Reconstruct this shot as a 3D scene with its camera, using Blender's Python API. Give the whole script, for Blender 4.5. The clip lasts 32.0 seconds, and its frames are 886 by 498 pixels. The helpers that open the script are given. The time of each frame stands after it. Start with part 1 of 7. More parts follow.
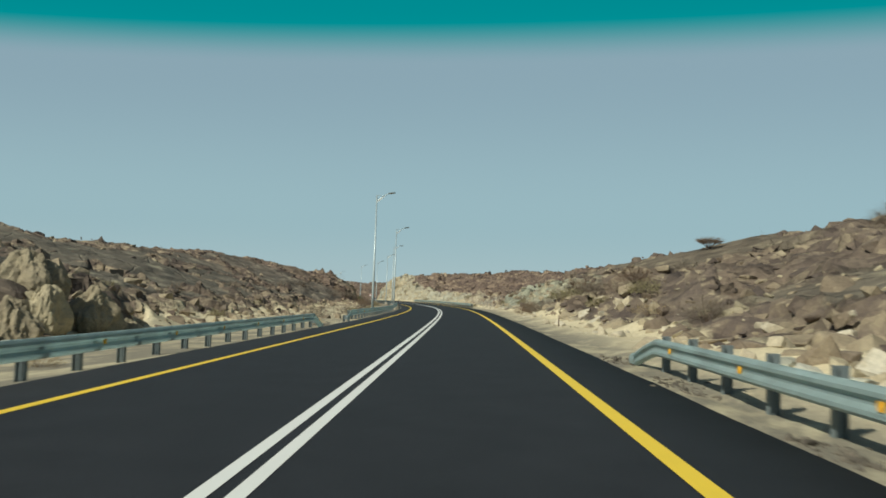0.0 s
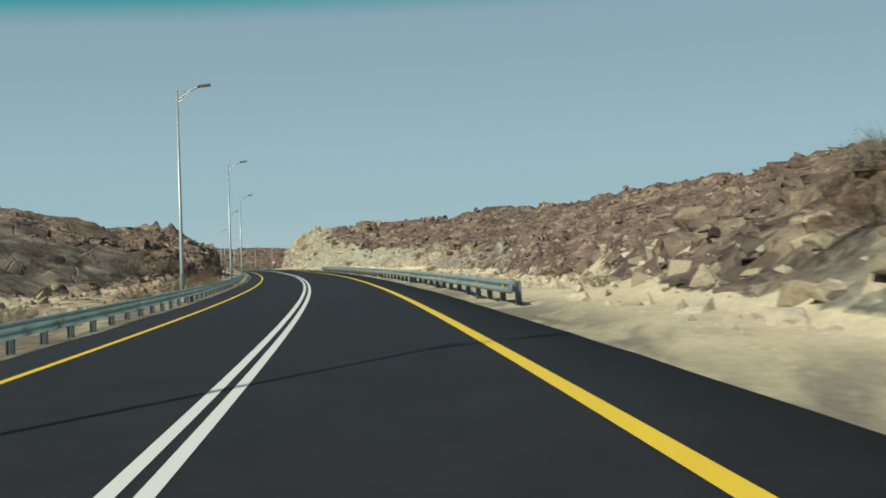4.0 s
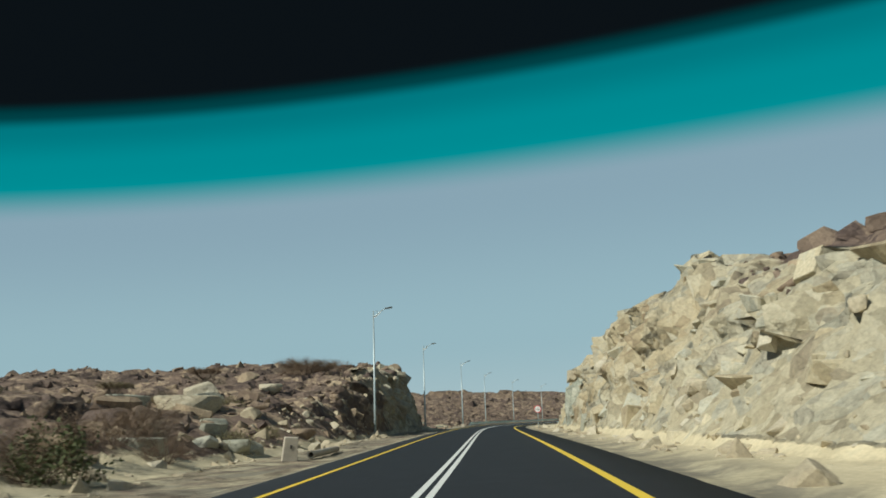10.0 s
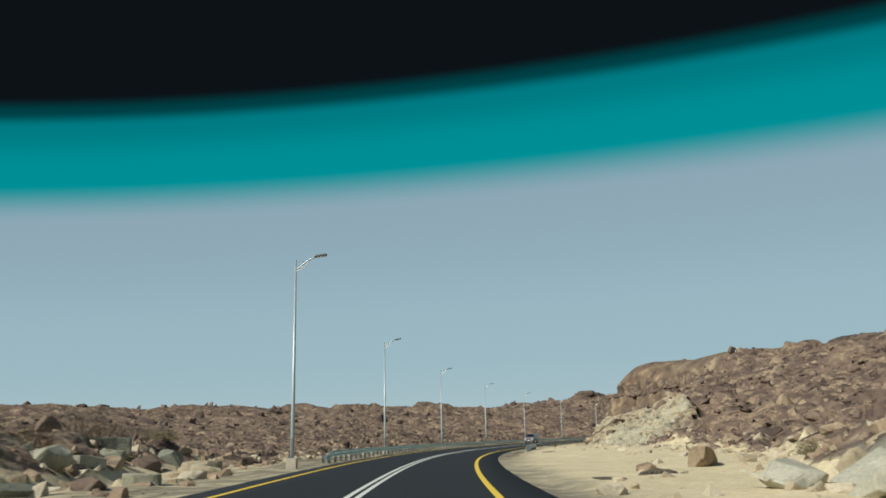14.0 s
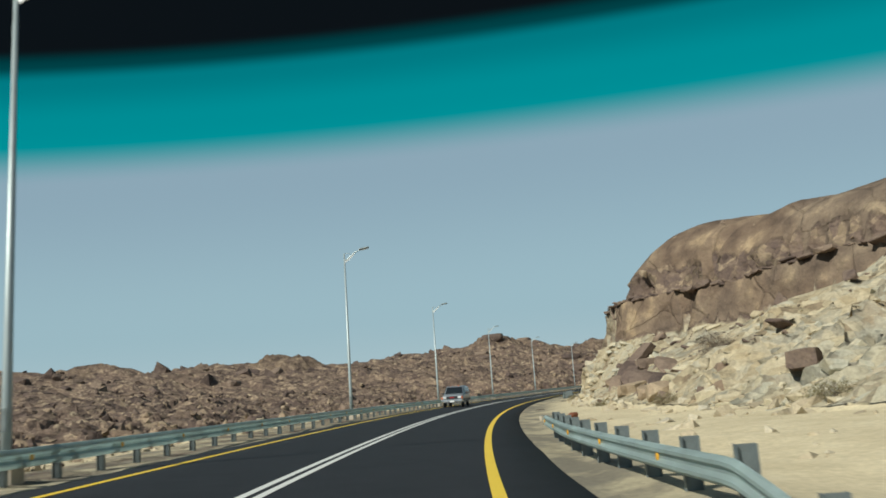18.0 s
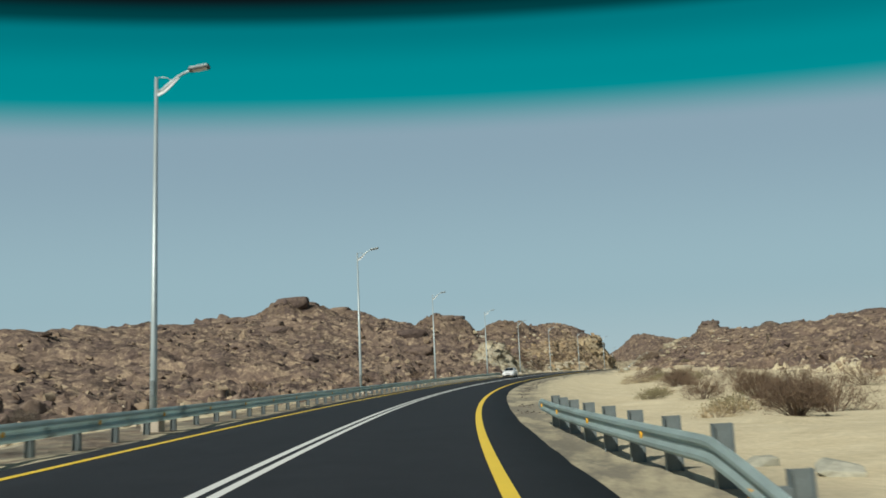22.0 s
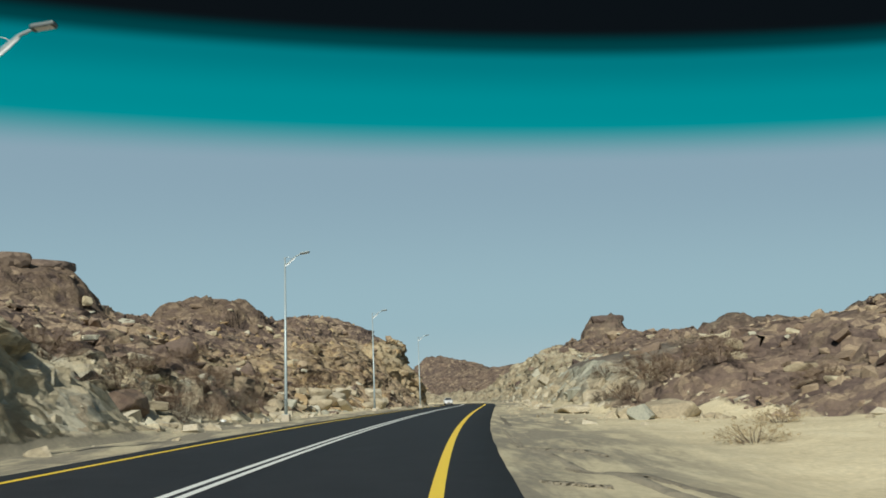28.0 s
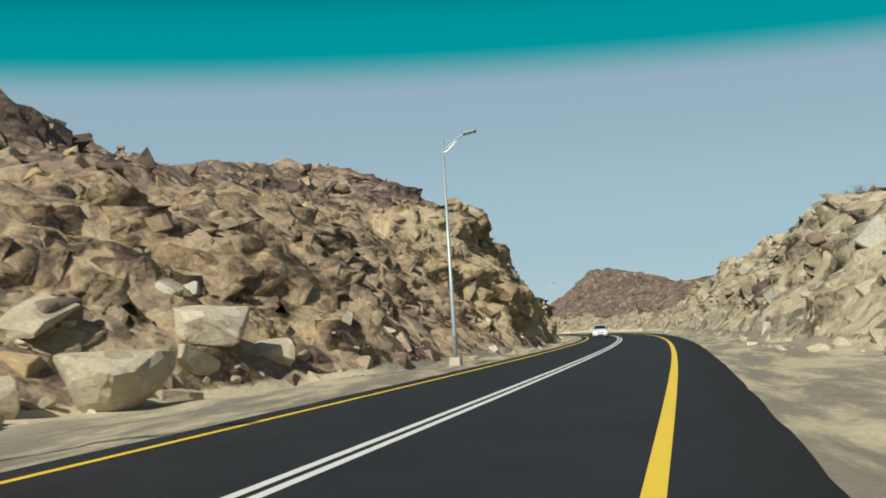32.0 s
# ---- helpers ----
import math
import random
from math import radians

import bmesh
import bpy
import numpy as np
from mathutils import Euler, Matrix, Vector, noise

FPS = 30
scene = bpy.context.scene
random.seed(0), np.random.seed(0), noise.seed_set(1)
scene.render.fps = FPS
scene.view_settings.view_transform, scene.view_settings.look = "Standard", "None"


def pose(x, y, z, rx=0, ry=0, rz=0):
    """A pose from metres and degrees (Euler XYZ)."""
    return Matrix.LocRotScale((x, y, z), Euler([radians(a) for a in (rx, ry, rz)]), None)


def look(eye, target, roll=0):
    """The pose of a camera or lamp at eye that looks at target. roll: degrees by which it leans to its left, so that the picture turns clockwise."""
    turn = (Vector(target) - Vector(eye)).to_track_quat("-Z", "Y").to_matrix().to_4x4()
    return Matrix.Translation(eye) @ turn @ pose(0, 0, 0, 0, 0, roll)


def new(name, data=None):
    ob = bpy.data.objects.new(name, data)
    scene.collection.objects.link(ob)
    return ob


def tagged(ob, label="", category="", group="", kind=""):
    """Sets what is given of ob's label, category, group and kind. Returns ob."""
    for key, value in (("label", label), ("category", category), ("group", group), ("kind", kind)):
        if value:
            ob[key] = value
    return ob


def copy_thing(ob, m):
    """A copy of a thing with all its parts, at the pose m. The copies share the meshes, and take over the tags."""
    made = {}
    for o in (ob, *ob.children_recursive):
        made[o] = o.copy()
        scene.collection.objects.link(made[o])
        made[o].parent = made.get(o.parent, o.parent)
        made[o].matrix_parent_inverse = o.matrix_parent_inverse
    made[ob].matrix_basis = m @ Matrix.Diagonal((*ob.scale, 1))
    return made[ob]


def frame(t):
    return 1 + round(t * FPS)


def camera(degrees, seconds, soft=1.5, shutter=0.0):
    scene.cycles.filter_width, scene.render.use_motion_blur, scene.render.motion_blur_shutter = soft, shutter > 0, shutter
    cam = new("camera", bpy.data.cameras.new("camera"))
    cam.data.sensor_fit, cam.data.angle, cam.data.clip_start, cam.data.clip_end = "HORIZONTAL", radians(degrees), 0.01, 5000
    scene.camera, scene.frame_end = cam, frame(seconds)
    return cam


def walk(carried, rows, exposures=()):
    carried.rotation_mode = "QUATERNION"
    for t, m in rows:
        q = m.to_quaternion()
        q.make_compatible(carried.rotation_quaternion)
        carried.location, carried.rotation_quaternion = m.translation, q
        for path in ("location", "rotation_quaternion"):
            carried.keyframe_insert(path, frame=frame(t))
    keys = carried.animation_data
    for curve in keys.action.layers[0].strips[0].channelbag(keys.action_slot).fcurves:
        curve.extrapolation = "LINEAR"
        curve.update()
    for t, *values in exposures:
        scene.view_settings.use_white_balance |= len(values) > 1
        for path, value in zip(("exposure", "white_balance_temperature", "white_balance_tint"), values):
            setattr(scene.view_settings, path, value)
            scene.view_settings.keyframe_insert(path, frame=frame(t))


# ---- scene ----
cam = camera(56.5, 32.0, soft=1.7, shutter=0.15)

# The road's run: every 25 m its bend (1/km), rise (%) and every 50 m its cross fall (%), from s = -20 m on.
BEND = [-0.15, -0.02, 0.23, 0.61, 0.98, 1.24, 1.42, 1.4, 1.07, 0.81, 0.59, 0.39, 0.17, -0.15, -0.57, -1.08, -1.61, -2.02, -2.23, -2.1, -1.98,
        -1.93, -1.9, -2.15, -2.25, -1.89, -1.72, -1.94, -1.96, -1.56, -0.9, -0.29, 0.2, 0.74, 1.24, 1.62, 1.86, 2.0, 2.07, 2.09, 2.11]
RISE = [0.49, 0.51, 0.46, 0.47, 0.47, 0.38, 0.41, 0.54, 0.53, 0.4, 0.62, 0.37, 0.23, 0.01, -0.25, -0.4, -0.34, -0.49, -0.55, -0.47, -0.23,
        -0.21, -0.16, -0.09, 0.17, 0.41, 0.54, 0.64, 0.73, 0.61, 0.35, 0.16, -0.12, -0.3, -0.35, -0.4, -0.43, -0.45, -0.45, -0.44, -0.43]
FALL = [1.2, 2.22, 3.35, 3.52, 3.52, 3.11, 1.59, -0.62, -2.89, -4.17, -4.15, -3.72, -2.45, -2.29, -3.8, -2.91, -0.5, 0.04, 0.08, 0.14, 0.15]
RUN = np.arange(-140.0, 1140.1, 2.0)


def summed(v):
    c = np.concatenate([[0], np.cumsum((v[1:] + v[:-1]))])
    return c - c[70]


HEADING = summed(np.interp(RUN, np.arange(-20, 981, 25.0), BEND) * 1e-3) + 0.4337
ROAD_X, ROAD_Y = summed(-np.sin(HEADING)), summed(np.cos(HEADING))
ROAD_Z = summed(np.interp(RUN, np.arange(-20, 981, 25.0), RISE) * 1e-2)
ROAD_FALL = np.interp(RUN, np.arange(-20, 981, 50.0), FALL) * 1e-2


def on_road(s, n, up=0.0):
    """The place s metres along the centre line and n metres to its right, and up metres over the road's surface there."""
    p = np.interp(s, RUN, HEADING)
    return (np.interp(s, RUN, ROAD_X) + n * np.cos(p), np.interp(s, RUN, ROAD_Y) + n * np.sin(p),
            np.interp(s, RUN, ROAD_Z) + np.clip(n, -7, 7) * np.interp(s, RUN, ROAD_FALL) + up)


def gaze(s, n, yaw, pitch, roll):
    e = Vector(on_road(s, n, 1.35))
    y, p = radians(yaw), radians(pitch)
    return look(e, e + 10 * Vector((-math.sin(y) * math.cos(p), math.cos(y) * math.cos(p), math.sin(p))), roll)


# seconds, metres along the road, metres right of its centre line, yaw, pitch, roll
PATH = [
    (0.0, -4.93, 1.71, 26.40, 3.70, 2.02), (0.5, 8.09, 1.73, 28.81, 4.34, 2.73), (1.0, 21.11, 1.76, 27.92, 2.39, 4.14),
    (1.5, 34.06, 1.68, 28.22, 3.40, 1.81), (2.0, 47.00, 1.60, 27.92, 4.11, 1.59), (2.5, 59.98, 1.58, 27.54, 3.54, 1.01),
    (3.0, 72.96, 1.55, 23.56, 2.48, -1.07), (3.5, 85.76, 1.53, 20.49, 0.50, -2.30), (4.5, 110.62, 1.54, 24.11, 1.51, -1.29),
    (5.5, 135.48, 1.54, 27.74, 2.53, -0.29), (6.0, 147.65, 1.50, 36.11, 6.11, 0.62), (6.5, 160.23, 1.53, 36.49, 9.86, 2.42),
    (7.0, 172.80, 1.56, 39.98, 10.21, 2.63), (7.5, 185.09, 1.61, 41.51, 6.97, 0.80), (8.0, 197.38, 1.66, 42.14, 6.33, 1.57),
    (8.5, 209.62, 1.59, 40.80, 10.90, 1.00), (9.0, 221.86, 1.51, 41.26, 9.96, 0.73), (9.5, 233.94, 1.45, 41.84, 11.34, -1.31),
    (10.0, 246.02, 1.39, 40.42, 11.63, -1.96), (10.5, 258.11, 1.41, 39.32, 10.34, -1.33), (11.0, 270.20, 1.43, 39.01, 11.85, -1.11),
    (11.5, 282.40, 1.53, 38.45, 11.51, -1.30), (12.0, 294.60, 1.62, 38.69, 12.07, -0.59), (12.5, 306.64, 1.63, 37.62, 12.94, -0.28),
    (13.0, 318.67, 1.64, 37.85, 13.02, 1.03), (13.5, 330.74, 1.79, 36.27, 13.38, -0.44), (14.0, 342.80, 1.94, 34.89, 12.74, -1.21),
    (14.5, 354.77, 2.13, 34.24, 12.28, -1.17), (15.5, 379.57, 2.55, 32.06, 11.61, -2.04), (16.5, 404.37, 2.98, 29.88, 10.93, -2.92),
    (17.0, 416.75, 3.08, 28.74, 10.03, -3.44), (17.5, 428.95, 3.06, 27.93, 10.49, -3.82), (18.0, 441.16, 3.04, 26.32, 9.85, -3.90),
    (18.5, 453.59, 2.96, 25.10, 10.22, -4.01), (19.0, 466.02, 2.88, 23.27, 10.09, -4.82), (19.5, 478.54, 2.81, 21.72, 10.90, -4.57),
    (20.0, 491.06, 2.74, 20.17, 9.41, -3.83), (20.5, 503.71, 2.68, 18.35, 9.92, -3.88), (21.0, 516.36, 2.62, 16.63, 9.73, -3.94),
    (21.5, 529.17, 2.69, 15.19, 9.82, -2.89), (22.0, 541.99, 2.76, 13.95, 8.70, -2.53), (22.5, 555.19, 2.91, 12.06, 8.45, -2.64),
    (23.0, 568.39, 3.06, 10.78, 9.50, -2.55), (23.5, 581.38, 3.10, 9.56, 9.87, -2.27), (24.0, 594.36, 3.13, 8.03, 8.74, -2.69),
    (24.5, 606.82, 3.15, 6.65, 7.75, -2.62), (25.0, 619.29, 3.17, 5.26, 8.47, -2.15), (25.5, 631.34, 3.28, 4.62, 7.66, -2.10),
    (26.5, 655.45, 3.51, 1.65, 8.64, -2.95), (27.5, 679.56, 3.74, -1.33, 9.62, -3.80), (28.0, 691.22, 3.76, -2.12, 10.31, -2.43),
    (28.5, 702.29, 3.75, 0.33, 10.73, -5.24), (29.0, 713.36, 3.74, 2.99, 10.56, -5.85), (29.5, 724.17, 3.67, 1.45, 11.21, -4.07),
    (30.0, 734.97, 3.59, -0.30, 10.15, -4.99), (30.5, 745.60, 3.64, 2.26, 12.45, -3.89), (31.0, 756.24, 3.70, 5.03, 9.45, -4.09),
    (31.5, 767.42, 3.79, 7.47, 8.63, -4.90), (32.0, 778.61, 3.89, 10.51, 5.81, -3.51),
]
walk(cam, [(t, gaze(s, n, w, p, r)) for t, s, n, w, p, r in PATH], [(0.0, -0.03, 6300, 3), (3.5, -0.03, 6280, 4), (6.0, -0.02, 6150, 3), (10.0, -0.05, 6150, 3), (12.0, 0.0, 6180, 6), (13.0, 0.0, 6330, 8), (16.5, 0.0, 6200, 6), (20.0, -0.02, 6240, 6), (23.0, -0.07, 6280, 6), (29.5, -0.03, 6200, 5), (31.0, 0.12, 6250, 7), (32.0, 0.14, 6280, 8)])

# ---- sky, sun ----
SUN_YAW, SUN_UP = 162.0, 40.0
world = bpy.data.worlds.new("desert_sky")
scene.world = world
world.use_nodes = True
wn, wl = world.node_tree.nodes, world.node_tree.links
wn.clear()
sky = wn.new("ShaderNodeTexSky")
sky.sky_type, sky.sun_disc = "NISHITA", False
sky.sun_elevation, sky.sun_rotation = radians(SUN_UP), radians(360 - SUN_YAW)
sky.dust_density, sky.air_density, sky.ozone_density, sky.altitude = 4.0, 1.0, 1.0, 900
coord = wn.new("ShaderNodeTexCoord")
split = wn.new("ShaderNodeSeparateXYZ")
wl.new(coord.outputs["Generated"], split.inputs[0])


def world_math(op, a, b=0.0):
    m = wn.new("ShaderNodeMath")
    m.operation = op
    for sock, v in zip(m.inputs, (a, b)):
        if isinstance(v, bpy.types.NodeSocket):
            wl.new(v, sock)
        else:
            sock.default_value = v
    return m.outputs[0]


# the rise of a line of sight over the road's mean way
AIM = radians(14)
ahead = world_math("ADD", world_math("MULTIPLY", split.outputs[0], -math.sin(AIM)), world_math("MULTIPLY", split.outputs[1], math.cos(AIM)))
aside = world_math("ADD", world_math("MULTIPLY", split.outputs[0], math.cos(AIM)), world_math("MULTIPLY", split.outputs[1], math.sin(AIM)))
level = world_math("SQRT", world_math("ADD", world_math("MULTIPLY", ahead, ahead), world_math("MULTIPLY", world_math("MULTIPLY", aside, aside), 0.36)))
rise = world_math("DIVIDE", split.outputs[2], world_math("MAXIMUM", level, 0.05))


def world_ramp(fac, stops):
    r = wn.new("ShaderNodeValToRGB")
    r.color_ramp.interpolation = "EASE"
    el = r.color_ramp.elements
    el[0].position, el[0].color = stops[0][0], (*stops[0][1], 1)
    el[1].position, el[1].color = stops[-1][0], (*stops[-1][1], 1)
    for at, col in stops[1:-1]:
        el.new(at).color = (*col, 1)
    wl.new(fac, r.inputs[0])
    return r.outputs[0]


def world_mix(fac, a, b):
    m = wn.new("ShaderNodeMix")
    m.data_type = "RGBA"
    for sock, v in ((m.inputs[0], fac), (m.inputs[6], a), (m.inputs[7], b)):
        if isinstance(v, bpy.types.NodeSocket):
            wl.new(v, sock)
        else:
            sock.default_value = v
    return m.outputs[2]


def world_step(v, lo, hi):
    m = wn.new("ShaderNodeMapRange")
    m.interpolation_type = "SMOOTHSTEP"
    m.inputs[1].default_value, m.inputs[2].default_value = lo, hi
    wl.new(v, m.inputs[0])
    return m.outputs[0]


# dust haze low down, open sky elsewhere
haze = world_ramp(rise, [(0.0, (0.425, 0.541, 0.573)), (0.10, (0.347, 0.486, 0.535)), (0.295, (0.286, 0.394, 0.462)), (0.55, (0.15, 0.215, 0.28)), (1.0, (0.075, 0.11, 0.165))])
# painted into the sky ahead: windscreen's teal shade strip, then the dark car roof
tint_and_roof = world_ramp(rise, [(0.30, (0.0, 0.30, 0.32)), (0.38, (0.0, 0.262, 0.288)), (0.44, (0.0, 0.195, 0.222)), (0.463, (0.0, 0.05, 0.057)), (0.487, (0.004, 0.006, 0.008))])
shaded = world_math("MULTIPLY", world_math("MULTIPLY", world_step(rise, 0.297, 0.357), world_step(ahead, 0.1, 0.35)), world_math("SUBTRACT", 1.0, world_step(rise, 0.8, 1.0)))
dim = wn.new("ShaderNodeMix")
dim.data_type, dim.blend_type = "RGBA", "MULTIPLY"
dim.inputs[0].default_value = 1.0
dim.inputs[7].default_value = (0.09, 0.09, 0.09, 1)
wl.new(sky.outputs[0], dim.inputs[6])
open_sky = world_mix(0.94, dim.outputs[2], haze)
final = world_mix(shaded, open_sky, tint_and_roof)
back = wn.new("ShaderNodeBackground")
back.inputs[1].default_value = 1.0
wl.new(final, back.inputs[0])
wout = wn.new("ShaderNodeOutputWorld")
wl.new(back.outputs[0], wout.inputs[0])

sun = new("sun", bpy.data.lights.new("sun", "SUN"))
sun.data.energy, sun.data.angle, sun.data.color = 4.85, radians(0.55), (1.0, 0.94, 0.83)
sy, su = radians(SUN_YAW), radians(SUN_UP)
sun.matrix_world = look((0, 0, 60), Vector((0, 0, 60)) - Vector((-math.sin(sy) * math.cos(su), math.cos(sy) * math.cos(su), math.sin(su))))
scene.view_settings.exposure = 0.0

# ---- materials ----
def material(name, rough=0.8, metal=0.0):
    m = bpy.data.materials.new(name)
    m.use_nodes = True
    b = m.node_tree.nodes["Principled BSDF"]
    b.inputs["Roughness"].default_value, b.inputs["Metallic"].default_value = rough, metal
    return m, m.node_tree.nodes, m.node_tree.links, b


def noise_node(nodes, links, vec, scale, detail=4.0, rough=0.55, kind="ShaderNodeTexNoise"):
    n = nodes.new(kind)
    n.inputs["Scale"].default_value = scale
    if kind == "ShaderNodeTexNoise":
        n.inputs["Detail"].default_value, n.inputs["Roughness"].default_value = detail, rough
    links.new(vec, n.inputs["Vector"])
    return n


def ramp_node(nodes, links, fac, stops):
    r = nodes.new("ShaderNodeValToRGB")
    e = r.color_ramp.elements
    e[0].position, e[0].color = stops[0][0], (*stops[0][1], 1)
    e[1].position, e[1].color = stops[-1][0], (*stops[-1][1], 1)
    for at, c in stops[1:-1]:
        e.new(at).color = (*c, 1)
    links.new(fac, r.inputs[0])
    return r.outputs[0]


def mix_node(nodes, links, fac, a, b, how="MIX"):
    m = nodes.new("ShaderNodeMix")
    m.data_type, m.blend_type = "RGBA", how
    for sock, v in ((m.inputs[0], fac), (m.inputs[6], a), (m.inputs[7], b)):
        if isinstance(v, bpy.types.NodeSocket):
            links.new(v, sock)
        else:
            sock.default_value = v if isinstance(v, float) else (*v, 1)
    return m.outputs[2]


def math_node(nodes, links, op, a, b, clamp=False):
    m = nodes.new("ShaderNodeMath")
    m.operation, m.use_clamp = op, clamp
    for sock, v in ((m.inputs[0], a), (m.inputs[1], b)):
        if isinstance(v, bpy.types.NodeSocket):
            links.new(v, sock)
        else:
            sock.default_value = v
    return m.outputs[0]


def bump_node(nodes, links, b, height, strength, dist):
    u = nodes.new("ShaderNodeBump")
    u.inputs["Strength"].default_value, u.inputs["Distance"].default_value = strength, dist
    links.new(height, u.inputs["Height"])
    links.new(u.outputs[0], b.inputs["Normal"])
    return u


def place_coords(nodes):
    return nodes.new("ShaderNodeNewGeometry").outputs["Position"]


def plain(name, colour, rough=0.6, metal=0.0, scale=3.0, spread=0.12, bump=0.0, fine=60.0):
    """A surface of one colour with stains at two scales."""
    m, nodes, links, b = material(name, rough, metal)
    pos = nodes.new("ShaderNodeTexCoord").outputs["Object"]
    big = noise_node(nodes, links, pos, scale, 5)
    small = noise_node(nodes, links, pos, fine, 3)
    lo, hi = [c * (1 - spread) for c in colour], [min(1, c * (1 + spread)) for c in colour]
    col = ramp_node(nodes, links, big.outputs[0], [(0.3, lo), (0.7, hi)])
    col = mix_node(nodes, links, 0.25, col, ramp_node(nodes, links, small.outputs[0], [(0.35, lo), (0.65, hi)]))
    links.new(col, b.inputs["Base Color"])
    r = math_node(nodes, links, "MULTIPLY_ADD", big.outputs[0], 0.2)
    r.node.inputs[2].default_value = rough - 0.1
    links.new(r, b.inputs["Roughness"])
    if bump:
        bump_node(nodes, links, b, small.outputs[0], bump, 0.01)
    return m


def facet_node(nodes, links, pos, scale, squash=1.0):
    """Broken rock: every cell of a net in space has a tone and a slant of its own."""
    if squash != 1.0:
        mp = nodes.new("ShaderNodeMapping")
        mp.inputs["Scale"].default_value = (1, 1, squash)
        mp.inputs["Rotation"].default_value = (0.12, -0.08, 0)
        links.new(pos, mp.inputs[0])
        pos = mp.outputs[0]
    cell = nodes.new("ShaderNodeTexVoronoi")
    cell.inputs["Scale"].default_value = scale
    links.new(pos, cell.inputs["Vector"])

    def vec(op, a, b):
        v = nodes.new("ShaderNodeVectorMath")
        v.operation = op
        for sock, x in ((v.inputs[0], a), (v.inputs[1], b)):
            if isinstance(x, bpy.types.NodeSocket):
                links.new(x, sock)
            else:
                sock.default_value = x
        return v
    off = vec("SUBTRACT", pos, cell.outputs["Position"]).outputs[0]
    lean = vec("SUBTRACT", cell.outputs["Color"], (0.5, 0.5, 0.5)).outputs[0]
    slant = vec("DOT_PRODUCT", off, lean).outputs["Value"]
    tone = nodes.new("ShaderNodeSeparateColor")
    links.new(cell.outputs["Color"], tone.inputs[0])
    return slant, tone.outputs[0], tone.outputs[1]


def sum_node(nodes, links, *terms):
    """The sum of sockets, each times a number."""
    out = None
    for sock, k in terms:
        v = math_node(nodes, links, "MULTIPLY", sock, k)
        out = v if out is None else math_node(nodes, links, "ADD", out, v)
    return out


def greyer_start(nodes, links, col, tint=(0.88, 0.94, 0.93)):
    """The rock of the first hills is olive-grey; farther on it turns brown."""
    cut = nodes.new("ShaderNodeSeparateXYZ")
    links.new(nodes.new("ShaderNodeNewGeometry").outputs["Position"], cut.inputs[0])
    share = nodes.new("ShaderNodeMapRange")
    share.inputs[1].default_value, share.inputs[2].default_value = 170.0, 95.0
    links.new(cut.outputs[1], share.inputs[0])
    return mix_node(nodes, links, share.outputs[0], col, mix_node(nodes, links, 1.0, col, tint, "MULTIPLY"))


